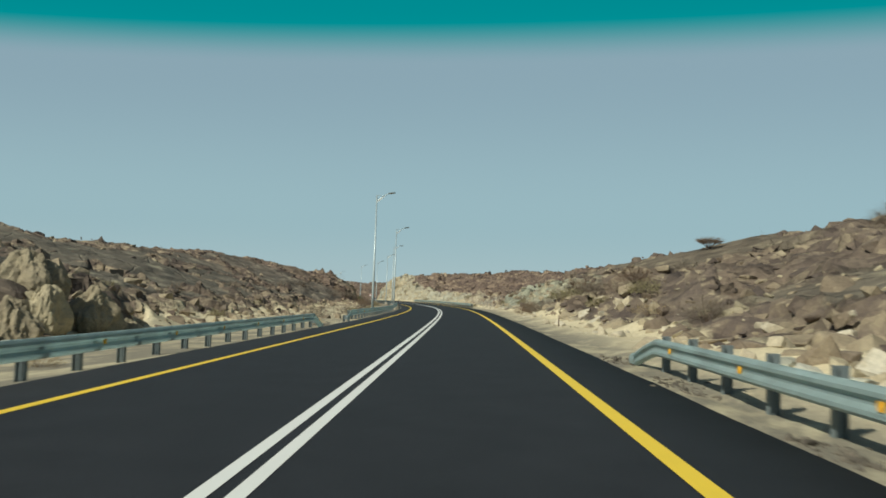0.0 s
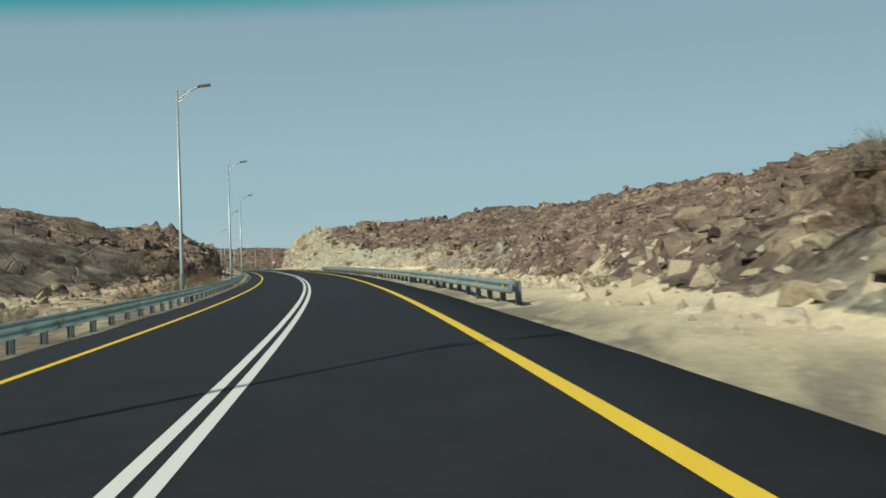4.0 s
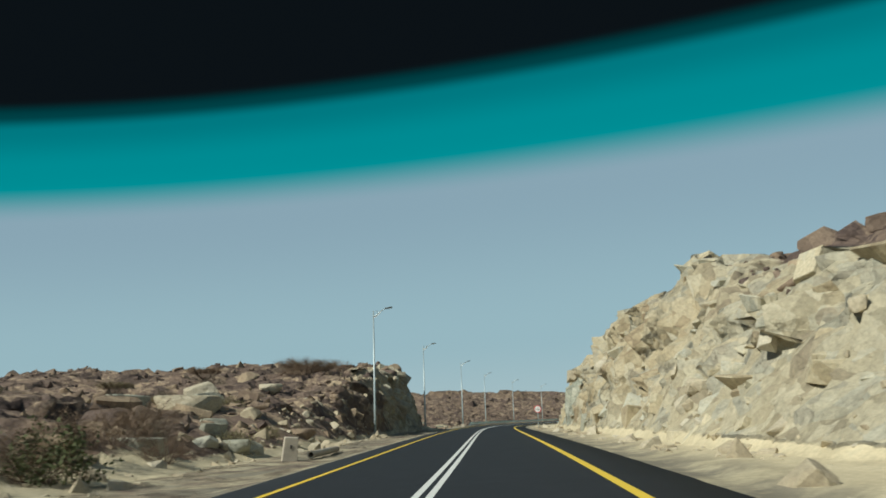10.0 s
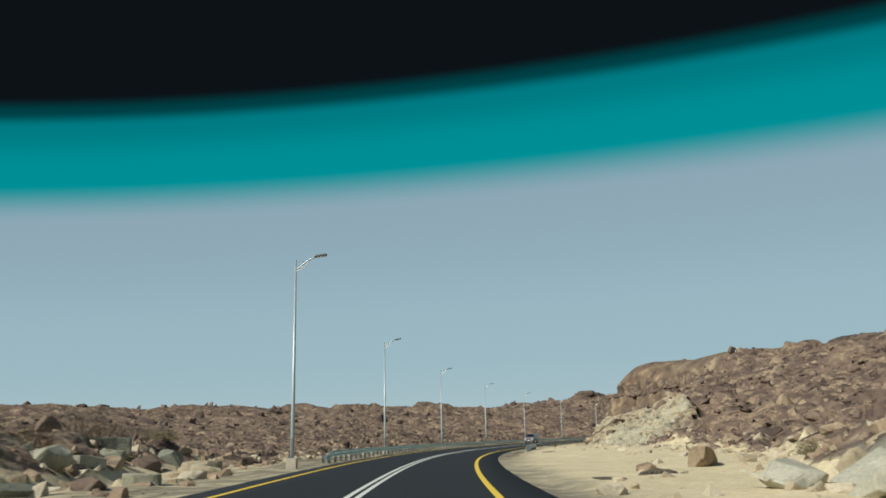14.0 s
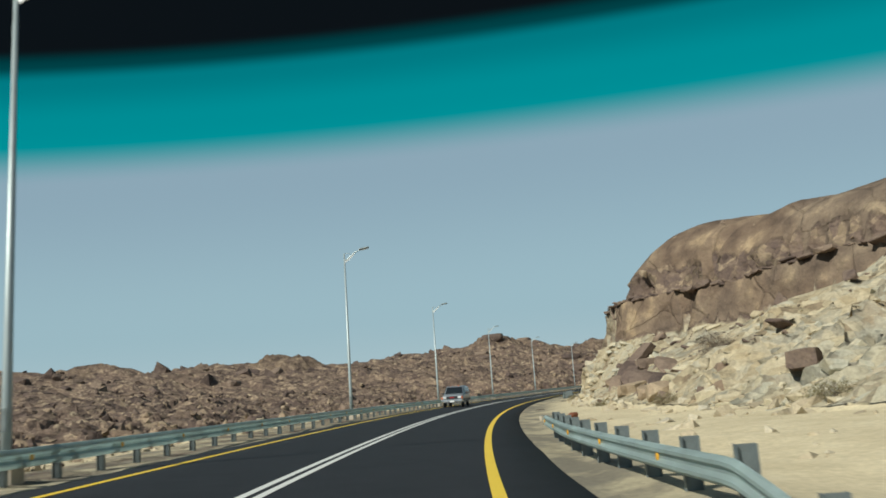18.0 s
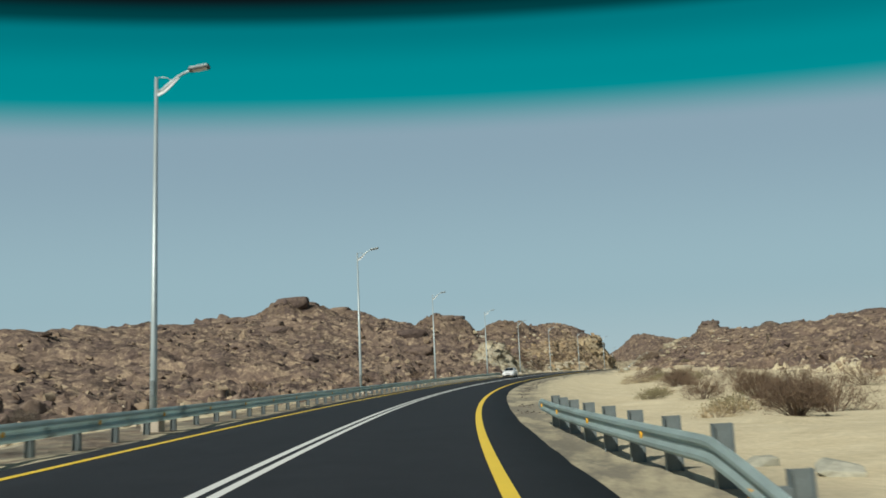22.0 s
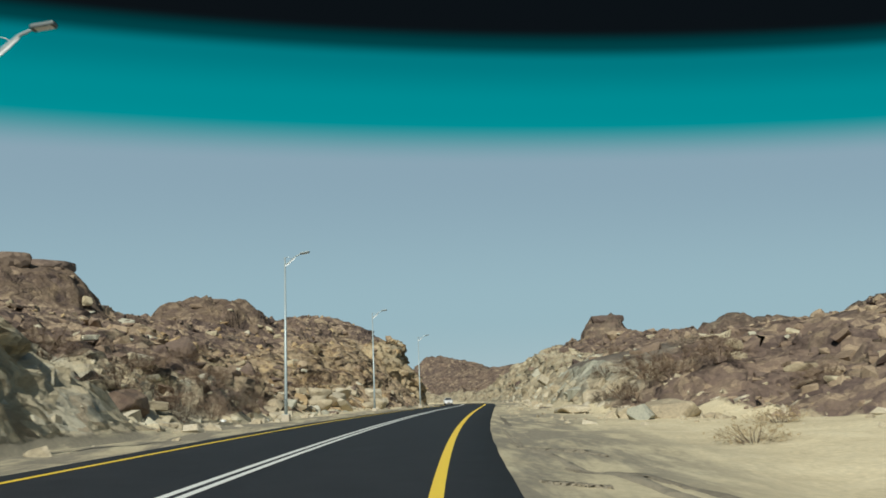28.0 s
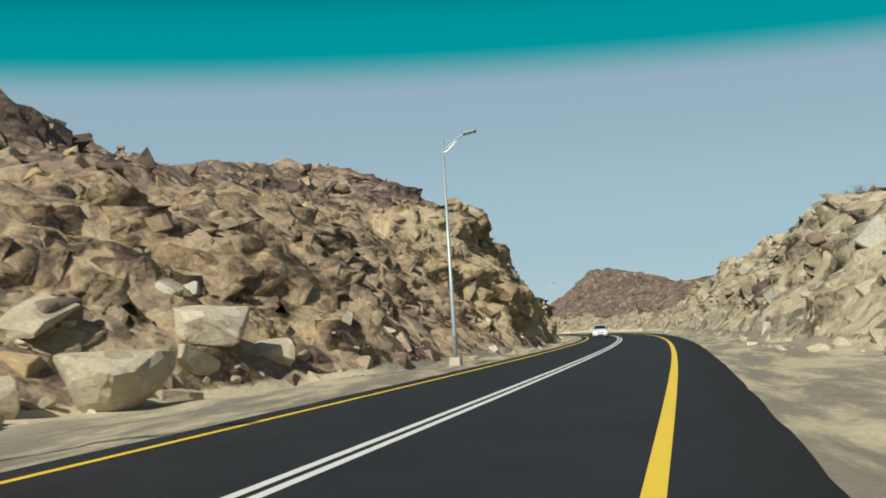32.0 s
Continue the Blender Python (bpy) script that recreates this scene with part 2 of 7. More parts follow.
def earth_material():
    """Desert ground: dark weathered rock, pale broken rock in the cuts, massive bare rock, sand; the mesh says which lies where."""
    m, nodes, links, b = material("desert_earth", 0.9)
    b.inputs["Specular IOR Level"].default_value = 0.2
    pos = place_coords(nodes)
    cover, solid = nodes.new("ShaderNodeAttribute"), nodes.new("ShaderNodeAttribute")
    cover.attribute_name, solid.attribute_name = "cover", "bare"
    rgb = nodes.new("ShaderNodeSeparateColor")
    links.new(cover.outputs["Color"], rgb.inputs[0])
    big = noise_node(nodes, links, pos, 0.12, 6, 0.6)
    mid = noise_node(nodes, links, pos, 0.7, 8, 0.65)
    fine = noise_node(nodes, links, pos, 6.0, 6, 0.7)
    warp = mix_node(nodes, links, 0.22, pos, mid.outputs["Color"], "LINEAR_LIGHT")
    slant1, tone1, tint1 = facet_node(nodes, links, warp, 0.5, 1.5)
    slant2, tone2, tint2 = facet_node(nodes, links, warp, 1.5, 1.3)
    slant3, tone3, tint3 = facet_node(nodes, links, warp, 4.2)
    # weathered slopes: dark brown stones with tan earth between
    dark_tone = sum_node(nodes, links, (tone1, 0.25), (tone2, 0.22), (tone3, 0.1), (mid.outputs[0], 0.5))
    dark = ramp_node(nodes, links, dark_tone, [(0.25, (0.066, 0.048, 0.043)), (0.45, (0.130, 0.096, 0.080)), (0.59, (0.190, 0.142, 0.107)), (0.72, (0.36, 0.28, 0.19))])
    dark = mix_node(nodes, links, ramp_node(nodes, links, big.outputs[0], [(0.45, (0, 0, 0)), (0.65, (0.4, 0.4, 0.4))]), dark, (0.255, 0.183, 0.13))
    # fresh cuts: tan, cream, grey-green blocks
    pale_tone = sum_node(nodes, links, (tone1, 0.4), (tone2, 0.3), (mid.outputs[0], 0.4))
    pale = ramp_node(nodes, links, pale_tone, [(0.2, (0.26, 0.20, 0.13)), (0.4, (0.40, 0.335, 0.215)), (0.6, (0.49, 0.43, 0.30)), (0.75, (0.42, 0.395, 0.305)), (0.9, (0.32, 0.26, 0.175))])
    grey = ramp_node(nodes, links, sum_node(nodes, links, (tone2, 0.5), (fine.outputs[0], 0.5)), [(0.25, (0.25, 0.265, 0.215)), (0.5, (0.355, 0.365, 0.295)), (0.75, (0.455, 0.45, 0.365))])
    patch = noise_node(nodes, links, pos, 0.22, 3, 0.5)
    patchy = sum_node(nodes, links, (patch.outputs[0], 0.75), (tint1, 0.25))
    pale = mix_node(nodes, links, math_node(nodes, links, "MULTIPLY", rgb.outputs[2], ramp_node(nodes, links, patchy, [(0.28, (0, 0, 0)), (0.40, (1, 1, 1))])), pale, grey)
    # past the last bend the fresh rock is ochre where it is not grey
    apart = nodes.new("ShaderNodeSeparateXYZ")
    links.new(nodes.new("ShaderNodeNewGeometry").outputs["Position"], apart.inputs[0])
    beyond = nodes.new("ShaderNodeMapRange")
    beyond.inputs[1].default_value, beyond.inputs[2].default_value = 655.0, 690.0
    links.new(apart.outputs[1], beyond.inputs[0])
    yellow = ramp_node(nodes, links, pale_tone, [(0.2, (0.23, 0.145, 0.075)), (0.4, (0.36, 0.25, 0.13)), (0.6, (0.47, 0.36, 0.205)), (0.75, (0.40, 0.31, 0.19)), (0.9, (0.28, 0.19, 0.105))])
    pale = mix_node(nodes, links, math_node(nodes, links, "MULTIPLY", beyond.outputs[0], math_node(nodes, links, "SUBTRACT", 0.85, rgb.outputs[2], True)), pale, yellow)
    # massive rock with a brown skin, scarred paler
    scar = noise_node(nodes, links, pos, 0.33, 7, 0.62)
    split = nodes.new("ShaderNodeTexVoronoi")
    split.feature = "DISTANCE_TO_EDGE"
    split.inputs["Scale"].default_value = 0.16
    links.new(mix_node(nodes, links, 0.5, pos, scar.outputs["Color"], "LINEAR_LIGHT"), split.inputs["Vector"])
    crack = ramp_node(nodes, links, split.outputs["Distance"], [(0.0, (0, 0, 0)), (0.022, (1, 1, 1))])
    skin = ramp_node(nodes, links, scar.outputs[0], [(0.30, (0.085, 0.062, 0.047)), (0.46, (0.155, 0.112, 0.08)), (0.57, (0.215, 0.16, 0.11)), (0.66, (0.34, 0.255, 0.16)), (0.75, (0.41, 0.33, 0.22))])
    grey_skin = ramp_node(nodes, links, scar.outputs[0], [(0.3, (0.082, 0.072, 0.061)), (0.48, (0.132, 0.116, 0.096)), (0.6, (0.185, 0.163, 0.132)), (0.70, (0.32, 0.29, 0.215))])
    skin = mix_node(nodes, links, rgb.outputs[2], skin, grey_skin)
    skin = mix_node(nodes, links, ramp_node(nodes, links, rgb.outputs[0], [(0.4, (0, 0, 0)), (0.6, (0.9, 0.9, 0.9))]), skin, pale)
    grain = ramp_node(nodes, links, fine.outputs[0], [(0.3, (0.78, 0.78, 0.78)), (0.7, (1.15, 1.13, 1.1))])
    sand = ramp_node(nodes, links, mid.outputs[0], [(0.3, (0.50, 0.43, 0.28)), (0.55, (0.59, 0.515, 0.345)), (0.75, (0.64, 0.57, 0.395))])
    sand = mix_node(nodes, links, math_node(nodes, links, "MULTIPLY", cover.outputs["Alpha"], 0.5), sand, (0.29, 0.265, 0.185))
    # loose dark grit swept along the asphalt
    stretch = nodes.new("ShaderNodeMapping")
    stretch.inputs["Rotation"].default_value = (0, 0, -0.42)
    stretch.inputs["Scale"].default_value = (1.0, 0.22, 1.0)
    links.new(pos, stretch.inputs[0])
    grit = noise_node(nodes, links, stretch.outputs[0], 0.9, 5, 0.65)
    grit = math_node(nodes, links, "MULTIPLY", ramp_node(nodes, links, grit.outputs[0], [(0.41, (0, 0, 0)), (0.54, (1, 1, 1))]), cover.outputs["Alpha"])
    sand = mix_node(nodes, links, math_node(nodes, links, "MULTIPLY", grit, 0.8), sand, (0.17, 0.155, 0.125))

    def edge(sock, lo, hi):
        v = math_node(nodes, links, "MULTIPLY_ADD", mid.outputs[0], 0.9)
        v.node.inputs[2].default_value = -0.45
        v = math_node(nodes, links, "ADD", sock, v)
        f = nodes.new("ShaderNodeMapRange")
        f.inputs[1].default_value, f.inputs[2].default_value = lo, hi
        links.new(v, f.inputs[0])
        return f.outputs[0]
    smooth = edge(solid.outputs["Fac"], 0.40, 0.60)
    sandy = edge(rgb.outputs[1], 0.38, 0.62)
    col = mix_node(nodes, links, edge(rgb.outputs[0], 0.35, 0.65), dark, pale)
    col = greyer_start(nodes, links, mix_node(nodes, links, smooth, col, skin))
    col = mix_node(nodes, links, sandy, col, sand)
    col = mix_node(nodes, links, 1.0, col, grain, "MULTIPLY")
    links.new(col, b.inputs["Base Color"])
    rocky = sum_node(nodes, links, (slant1, 1.3), (tone1, 0.45), (slant2, 1.1), (tone2, 0.22), (slant3, 0.8), (tone3, 0.06), (mid.outputs[0], 0.2), (fine.outputs[0], 0.05))
    worn = sum_node(nodes, links, (scar.outputs[0], 0.6), (slant1, 0.5), (crack, 0.18), (mid.outputs[0], 0.15), (fine.outputs[0], 0.05))
    loose = sum_node(nodes, links, (mid.outputs[0], 0.05), (fine.outputs[0], 0.035))

    def blend(fac, x, y):
        f = nodes.new("ShaderNodeMix")
        for sock, v in zip((f.inputs[0], f.inputs[2], f.inputs[3]), (fac, x, y)):
            links.new(v, sock)
        return f.outputs[0]
    rocky = math_node(nodes, links, "MULTIPLY", rocky, ramp_node(nodes, links, rgb.outputs[0], [(0.2, (0.6, 0.6, 0.6)), (0.6, (0.9, 0.9, 0.9))]))
    bump_node(nodes, links, b, blend(sandy, blend(smooth, rocky, worn), loose), 0.8, 1.0)
    return m


def rock_material(name, lo, mid_c, hi, other=None, turns_grey=False):
    """Loose stone whose colour differs from piece to piece."""
    m, nodes, links, b = material(name, 0.88)
    b.inputs["Specular IOR Level"].default_value = 0.25
    geo = nodes.new("ShaderNodeNewGeometry")
    pos = geo.outputs["Position"]
    mid = noise_node(nodes, links, pos, 1.3, 7, 0.65)
    fine = noise_node(nodes, links, pos, 9.0, 5, 0.7)
    slant, tone2, tint2 = facet_node(nodes, links, mix_node(nodes, links, 0.15, pos, mid.outputs["Color"], "LINEAR_LIGHT"), 1.9)
    piece = math_node(nodes, links, "FRACT", math_node(nodes, links, "ADD", geo.outputs["Random Per Island"], nodes.new("ShaderNodeObjectInfo").outputs["Random"]), 0.0)
    tone = sum_node(nodes, links, (piece, 0.5), (mid.outputs[0], 0.4), (tone2, 0.18))
    stops = [(0.15, lo), (0.5, mid_c), (0.9, hi)]
    if other:
        stops = [(0.15, lo), (0.42, mid_c), (0.6, hi), (0.78, other), (0.95, mid_c)]
    col = ramp_node(nodes, links, tone, stops)
    if turns_grey:
        col = greyer_start(nodes, links, col)
    grain = ramp_node(nodes, links, fine.outputs[0], [(0.3, (0.75, 0.75, 0.75)), (0.7, (1.18, 1.16, 1.12))])
    links.new(mix_node(nodes, links, 1.0, col, grain, "MULTIPLY"), b.inputs["Base Color"])
    bump_node(nodes, links, b, sum_node(nodes, links, (slant, 0.45), (tone2, 0.05), (mid.outputs[0], 0.10), (fine.outputs[0], 0.035)), 0.8, 1.0)
    return m


def asphalt_material():
    m, nodes, links, b = material("asphalt", 0.75)
    pos = place_coords(nodes)
    fine = noise_node(nodes, links, pos, 45.0, 4, 0.8)
    mid = noise_node(nodes, links, pos, 1.1, 5, 0.6)
    col = ramp_node(nodes, links, mid.outputs[0], [(0.3, (0.0142, 0.0152, 0.0178)), (0.7, (0.021, 0.0222, 0.0254))])
    grain = ramp_node(nodes, links, fine.outputs[0], [(0.35, (0.7, 0.7, 0.7)), (0.7, (1.5, 1.5, 1.5))])
    links.new(mix_node(nodes, links, 1.0, col, grain, "MULTIPLY"), b.inputs["Base Color"])
    b.inputs["Specular IOR Level"].default_value = 0.25
    bump_node(nodes, links, b, fine.outputs[0], 0.4, 0.01)
    return m


def paint_material(name, colour):
    m, nodes, links, b = material(name, 0.55)
    pos = place_coords(nodes)
    fine = noise_node(nodes, links, pos, 30.0, 5, 0.75)
    mid = noise_node(nodes, links, pos, 1.5, 5, 0.6)
    worn = math_node(nodes, links, "ADD", math_node(nodes, links, "MULTIPLY", fine.outputs[0], 0.6), math_node(nodes, links, "MULTIPLY", mid.outputs[0], 0.4))
    col = ramp_node(nodes, links, worn, [(0.27, [c * 0.4 for c in colour]), (0.38, [c * 0.9 for c in colour]), (0.7, colour)])
    links.new(col, b.inputs["Base Color"])
    return m


EARTH = earth_material()
ROCK_DARK = rock_material("weathered_rock", (0.062, 0.046, 0.04), (0.130, 0.096, 0.080), (0.26, 0.198, 0.145), turns_grey=True)
ROCK_MIXED = rock_material("mixed_rock", (0.125, 0.087, 0.07), (0.25, 0.188, 0.13), (0.43, 0.345, 0.235), turns_grey=True)
ROCK_GREEN = rock_material("green_grey_rock", (0.125, 0.135, 0.11), (0.20, 0.21, 0.168), (0.32, 0.315, 0.24))
ROCK_OLIVE = rock_material("olive_rock", (0.17, 0.142, 0.098), (0.285, 0.245, 0.165), (0.43, 0.375, 0.25))
ROCK_CUT = rock_material("cut_rock", (0.29, 0.235, 0.155), (0.43, 0.37, 0.25), (0.53, 0.475, 0.34), (0.43, 0.425, 0.35))
ROCK_OCHRE = rock_material("ochre_rock", (0.22, 0.145, 0.08), (0.355, 0.255, 0.14), (0.48, 0.375, 0.22))
ROCK_PALE = rock_material("pale_rock", (0.30, 0.25, 0.17), (0.43, 0.37, 0.26), (0.52, 0.48, 0.38))
ROCK_GREY = rock_material("grey_rock", (0.28, 0.28, 0.225), (0.385, 0.38, 0.305), (0.48, 0.465, 0.38))
ASPHALT = asphalt_material()
WHITE_PAINT = paint_material("white_road_paint", (0.72, 0.72, 0.67))
YELLOW_PAINT = paint_material("yellow_road_paint", (0.80, 0.56, 0.035))
STEEL = plain("galvanised_steel", (0.47, 0.575, 0.565), 0.5, 0.25, 1.2, 0.18)
POST_STEEL = plain("dull_galvanised_steel", (0.17, 0.20, 0.20), 0.6, 0.4, 4, 0.25)
POLE_PAINT = plain("grey_pole_coating", (0.36, 0.42, 0.42), 0.42, 0.35, 1.0, 0.1)
LAMP_DARK = plain("dark_lamp_housing", (0.10, 0.12, 0.12), 0.45, 0.3)
ARM_WHITE = plain("white_arm_coating", (0.75, 0.78, 0.78), 0.4, 0.1, 2, 0.06)
CONCRETE = plain("concrete", (0.42, 0.37, 0.29), 0.9, 0.0, 2, 0.25, 0.4, 30)
REFLECTOR = plain("amber_reflector", (0.80, 0.42, 0.03), 0.3)
RUST = plain("rusty_metal", (0.20, 0.075, 0.04), 0.8, 0.2, 6, 0.4)

# ---- noise for the ground ----
def hashed(i, j, k):
    h = (i.astype(np.int64) * 374761393 + j.astype(np.int64) * 668265263 + k * 982451653) & 0x7FFFFFFF
    h = ((h ^ (h >> 13)) * 1274126177) & 0x7FFFFFFF
    return ((h ^ (h >> 16)) & 0xFFFF) / 65535.0


def value_noise(x, y, k):
    xi, yi = np.floor(x), np.floor(y)
    fx, fy = x - xi, y - yi
    fx, fy = fx * fx * (3 - 2 * fx), fy * fy * (3 - 2 * fy)
    a, b, c, d = hashed(xi, yi, k), hashed(xi + 1, yi, k), hashed(xi, yi + 1, k), hashed(xi + 1, yi + 1, k)
    return (a + (b - a) * fx) * (1 - fy) + (c + (d - c) * fx) * fy - 0.5


def rough_noise(x, y, k, octaves=4, gain=0.5):
    v, amp = 0 * x, 1.0
    for o in range(octaves):
        v, amp = v + amp * value_noise(x * 2**o + 17.3 * o, y * 2**o - 9.1 * o, k + o), amp * gain
    return v


def block_noise(x, y, k, tilt=0.5):
    """Broken blocks: each cell of a loose net has a height and a slant of its own."""
    xi, yi = np.floor(x), np.floor(y)
    best, out = np.full(x.shape, 9.0), np.zeros(x.shape)
    for dx in (-1, 0, 1):
        for dy in (-1, 0, 1):
            cx, cy = xi + dx, yi + dy
            px, py = cx + 0.15 + 0.7 * hashed(cx, cy, k), cy + 0.15 + 0.7 * hashed(cx, cy, k + 1)
            d = (x - px) ** 2 + (y - py) ** 2
            h = hashed(cx, cy, k + 2) - 0.5 + tilt * ((x - px) * (hashed(cx, cy, k + 3) - 0.5) + (y - py) * (hashed(cx, cy, k + 4) - 0.5)) * 2
            out, best = np.where(d < best, h, out), np.minimum(d, best)
    return out


# ---- the lie of the land on both sides: s; foot of the slope (m from the centre line), its level, the cut's height and depth, the ridge's distance from the foot and height ----
LEFT_FOOT = [(-60, 14), (0, 13), (14, 11.5), (34, 12), (48, 15), (75, 17), (130, 18), (150, 18), (165, 17), (180, 14), (195, 11), (215, 9.5), (235, 8.5), (250, 8.6), (258, 9.4), (270, 10), (300, 9.5),
             (318, 8.5), (330, 8.2), (350, 7.9), (357, 8.5), (363, 10), (390, 12), (410, 17), (480, 19), (600, 19), (670, 12), (695, 7.6), (720, 7.6), (750, 10), (775, 11.5), (800, 10),
             (815, 7.6), (830, 6.6), (875, 6.4), (890, 7.5), (920, 12)]
LEFT_LEVEL = [(-60, -0.2), (60, -0.6), (150, -0.6), (203, -0.2), (360, 0), (395, -0.5), (425, -1.4), (650, -1.3), (690, -0.1), (1000, 0)]
LEFT_CUT = [(-60, 1), (0, 1), (16, 1.4), (32, 1.2), (44, 0.3), (180, 0.5), (205, 1.5), (215, 3), (235, 5.3), (246, 4.9), (254, 1.9), (268, 1), (295, 1.5), (312, 3), (330, 6.2), (352, 7.1),
            (358, 4.5), (364, 1.8), (390, 1.5), (410, 0.5), (640, 0.3), (690, 1), (703, 1.8), (709, 4.8), (717, 5), (725, 2.4), (750, 1.6), (768, 2.2), (790, 2.6), (800, 4.5), (815, 7.5),
            (832, 8.6), (842, 10.2), (850, 11.6), (875, 9.2), (890, 3), (920, 1)]
LEFT_DEEP = [(-60, 3), (200, 3), (235, 4.2), (252, 4), (300, 3), (330, 2.3), (350, 2.3), (356, 3.0), (365, 3.2), (690, 5), (720, 5), (740, 3), (790, 5), (800, 8), (815, 9.5), (834, 9), (844, 5), (852, 5.6), (880, 5.6), (1000, 4)]
LEFT_FAR = [(-60, 55), (0, 50), (40, 45), (60, 46), (130, 46), (150, 37), (205, 30), (222, 20), (240, 12), (256, 10), (268, 15), (300, 15), (318, 13), (332, 7), (355, 5.5), (364, 20), (392, 100), (440, 140),
            (500, 190), (560, 200), (620, 150), (660, 75), (690, 58), (720, 55), (750, 40), (775, 33), (800, 29), (820, 24), (836, 20), (850, 15), (890, 15), (920, 40)]
LEFT_RIDGE = [(-60, 9), (40, 8.5), (75, 8.4), (150, 7.7), (205, 9.5), (222, 7.4), (235, 7.1), (240, 7.6), (247, 5.8), (254, 3.4), (270, 2.6), (300, 3.1), (320, 4.9), (335, 6.3), (354, 7.5),
              (360, 3.8), (366, 2), (392, 5), (440, 6), (500, 8), (560, 10.5), (620, 12.6), (660, 9.3), (690, 9), (708, 10.6), (725, 14.5), (745, 14.9), (760, 14), (775, 13.2), (800, 12.2),
              (822, 14.6), (836, 14.2), (850, 15.6), (875, 10.4), (890, 6), (920, 6)]
RIGHT_FOOT = [(-60, 12), (0, 10), (30, 8.6), (60, 8), (85, 8.6), (105, 8.4), (120, 9.5), (140, 14), (160, 20), (200, 25), (237, 25), (252, 15), (266, 9.2), (280, 7.7), (318, 7.4), (330, 7.4), (342, 8.4), (352, 12),
              (372, 14.5), (400, 22), (440, 22), (470, 14), (490, 11.5), (512, 9.8), (524, 9.2), (536, 8.7), (543, 9.9), (551, 14.5), (565, 26), (600, 42), (690, 40), (712, 26), (728, 15), (745, 10.2), (752, 9.2), (765, 9.3), (785, 10.2),
              (805, 9.5), (830, 7.3), (880, 7), (910, 9), (950, 12)]
RIGHT_LEVEL = [(-60, 0), (120, 0), (160, -1), (215, -1.1), (260, 0), (360, 0.1), (400, 0.3), (470, 0.2), (550, 0), (590, -1), (700, -0.6), (750, 0.2), (1000, 0)]
RIGHT_CUT = [(-60, 1), (30, 1), (60, 1.8), (85, 2.6), (105, 2.6), (120, 1.6), (140, 1), (160, 1.2), (200, 1.7), (237, 1.8), (254, 2.1), (264, 3.2), (278, 5), (290, 7.7), (305, 8.6), (318, 7.5),
             (330, 3.8), (341, 2.2), (352, 2.8), (372, 1.6), (400, 0.5), (440, 0.8), (468, 4), (490, 6.5), (512, 6), (522, 7), (535, 9), (543, 6), (551, 2), (566, 0.4), (712, 0.4),
             (735, 1.3), (745, 2), (752, 3.2), (770, 3.4), (785, 3.2), (805, 5.5), (830, 7), (850, 7.9), (880, 7), (910, 5), (950, 2)]
RIGHT_DEEP = [(-60, 3), (60, 4), (100, 5), (140, 3), (200, 3), (237, 3.2), (256, 3.4), (264, 4), (280, 4), (291, 5.5), (305, 4.6), (318, 3.6), (342, 2.6), (455, 6), (470, 10), (490, 13), (512, 11), (523, 5), (536, 3.6), (560, 3), (740, 4), (752, 2.8), (770, 3), (785, 5),
              (830, 5.5), (850, 8.5), (880, 6), (950, 4)]
RIGHT_FAR = [(-60, 45), (0, 42), (30, 40), (60, 30), (85, 20), (105, 22), (140, 30), (235, 30), (262, 24), (276, 14), (290, 15), (318, 14), (330, 14), (342, 20), (372, 50), (400, 60), (440, 60),
             (470, 36), (490, 26), (512, 19), (524, 13.5), (540, 14), (551, 25), (568, 55), (600, 95), (690, 85), (712, 65), (735, 50), (760, 36), (785, 27), (805, 22), (850, 20), (910, 22), (950, 30), (1000, 25)]
RIGHT_RIDGE = [(-60, 8.5), (0, 9), (60, 8.2), (85, 6.9), (105, 7.2), (120, 6.5), (160, 8.5), (235, 9), (262, 8.6), (280, 8.6), (305, 9.6), (318, 8.8), (330, 5), (342, 3.8), (372, 6),
               (400, 10), (440, 13), (470, 13.6), (512, 14.2), (530, 14.2), (540, 10), (551, 7), (568, 5), (600, 9), (700, 10), (735, 7.7), (760, 6.2), (785, 7.5), (805, 6.1), (830, 8.5),
               (850, 10.7), (880, 10.5), (910, 10), (950, 10), (998, 9.5), (1018, 11), (1040, 14.4), (1066, 21), (1082, 14.5), (1100, 10)]
# how much of the cuts is bare pale rock, and how much of that is grey
LEFT_PALE = [(-60, 0.2), (14, 0.75), (40, 0.3), (200, 0.3), (215, 0.45), (235, 0.5), (258, 0.5), (268, 0.4), (290, 0.2), (318, 0.3), (332, 0.6), (352, 0.6), (360, 0.75), (394, 0.75), (410, 0.4), (690, 0.9), (720, 0.9), (740, 0.5), (790, 0.55), (815, 0.42), (832, 0.5), (842, 0.85), (900, 0.8)]
RIGHT_PALE = [(-60, 0.25), (50, 0.3), (85, 0.62), (105, 0.62), (115, 0.4), (140, 0.4), (165, 0.55), (200, 0.8), (236, 0.9), (259, 0.9), (266, 0.95), (280, 1), (345, 1), (380, 0.8), (440, 0.6), (480, 0.85), (512, 0.85), (545, 1), (560, 0.5), (735, 0.6), (746, 0.95), (800, 1), (1000, 0.8)]
LEFT_GREY = [(-60, 0.75), (195, 0.75), (215, 0.1), (300, 0.1), (700, 0.1), (735, 0), (832, 0.05), (846, 0.35), (860, 0.8), (900, 0.9)]
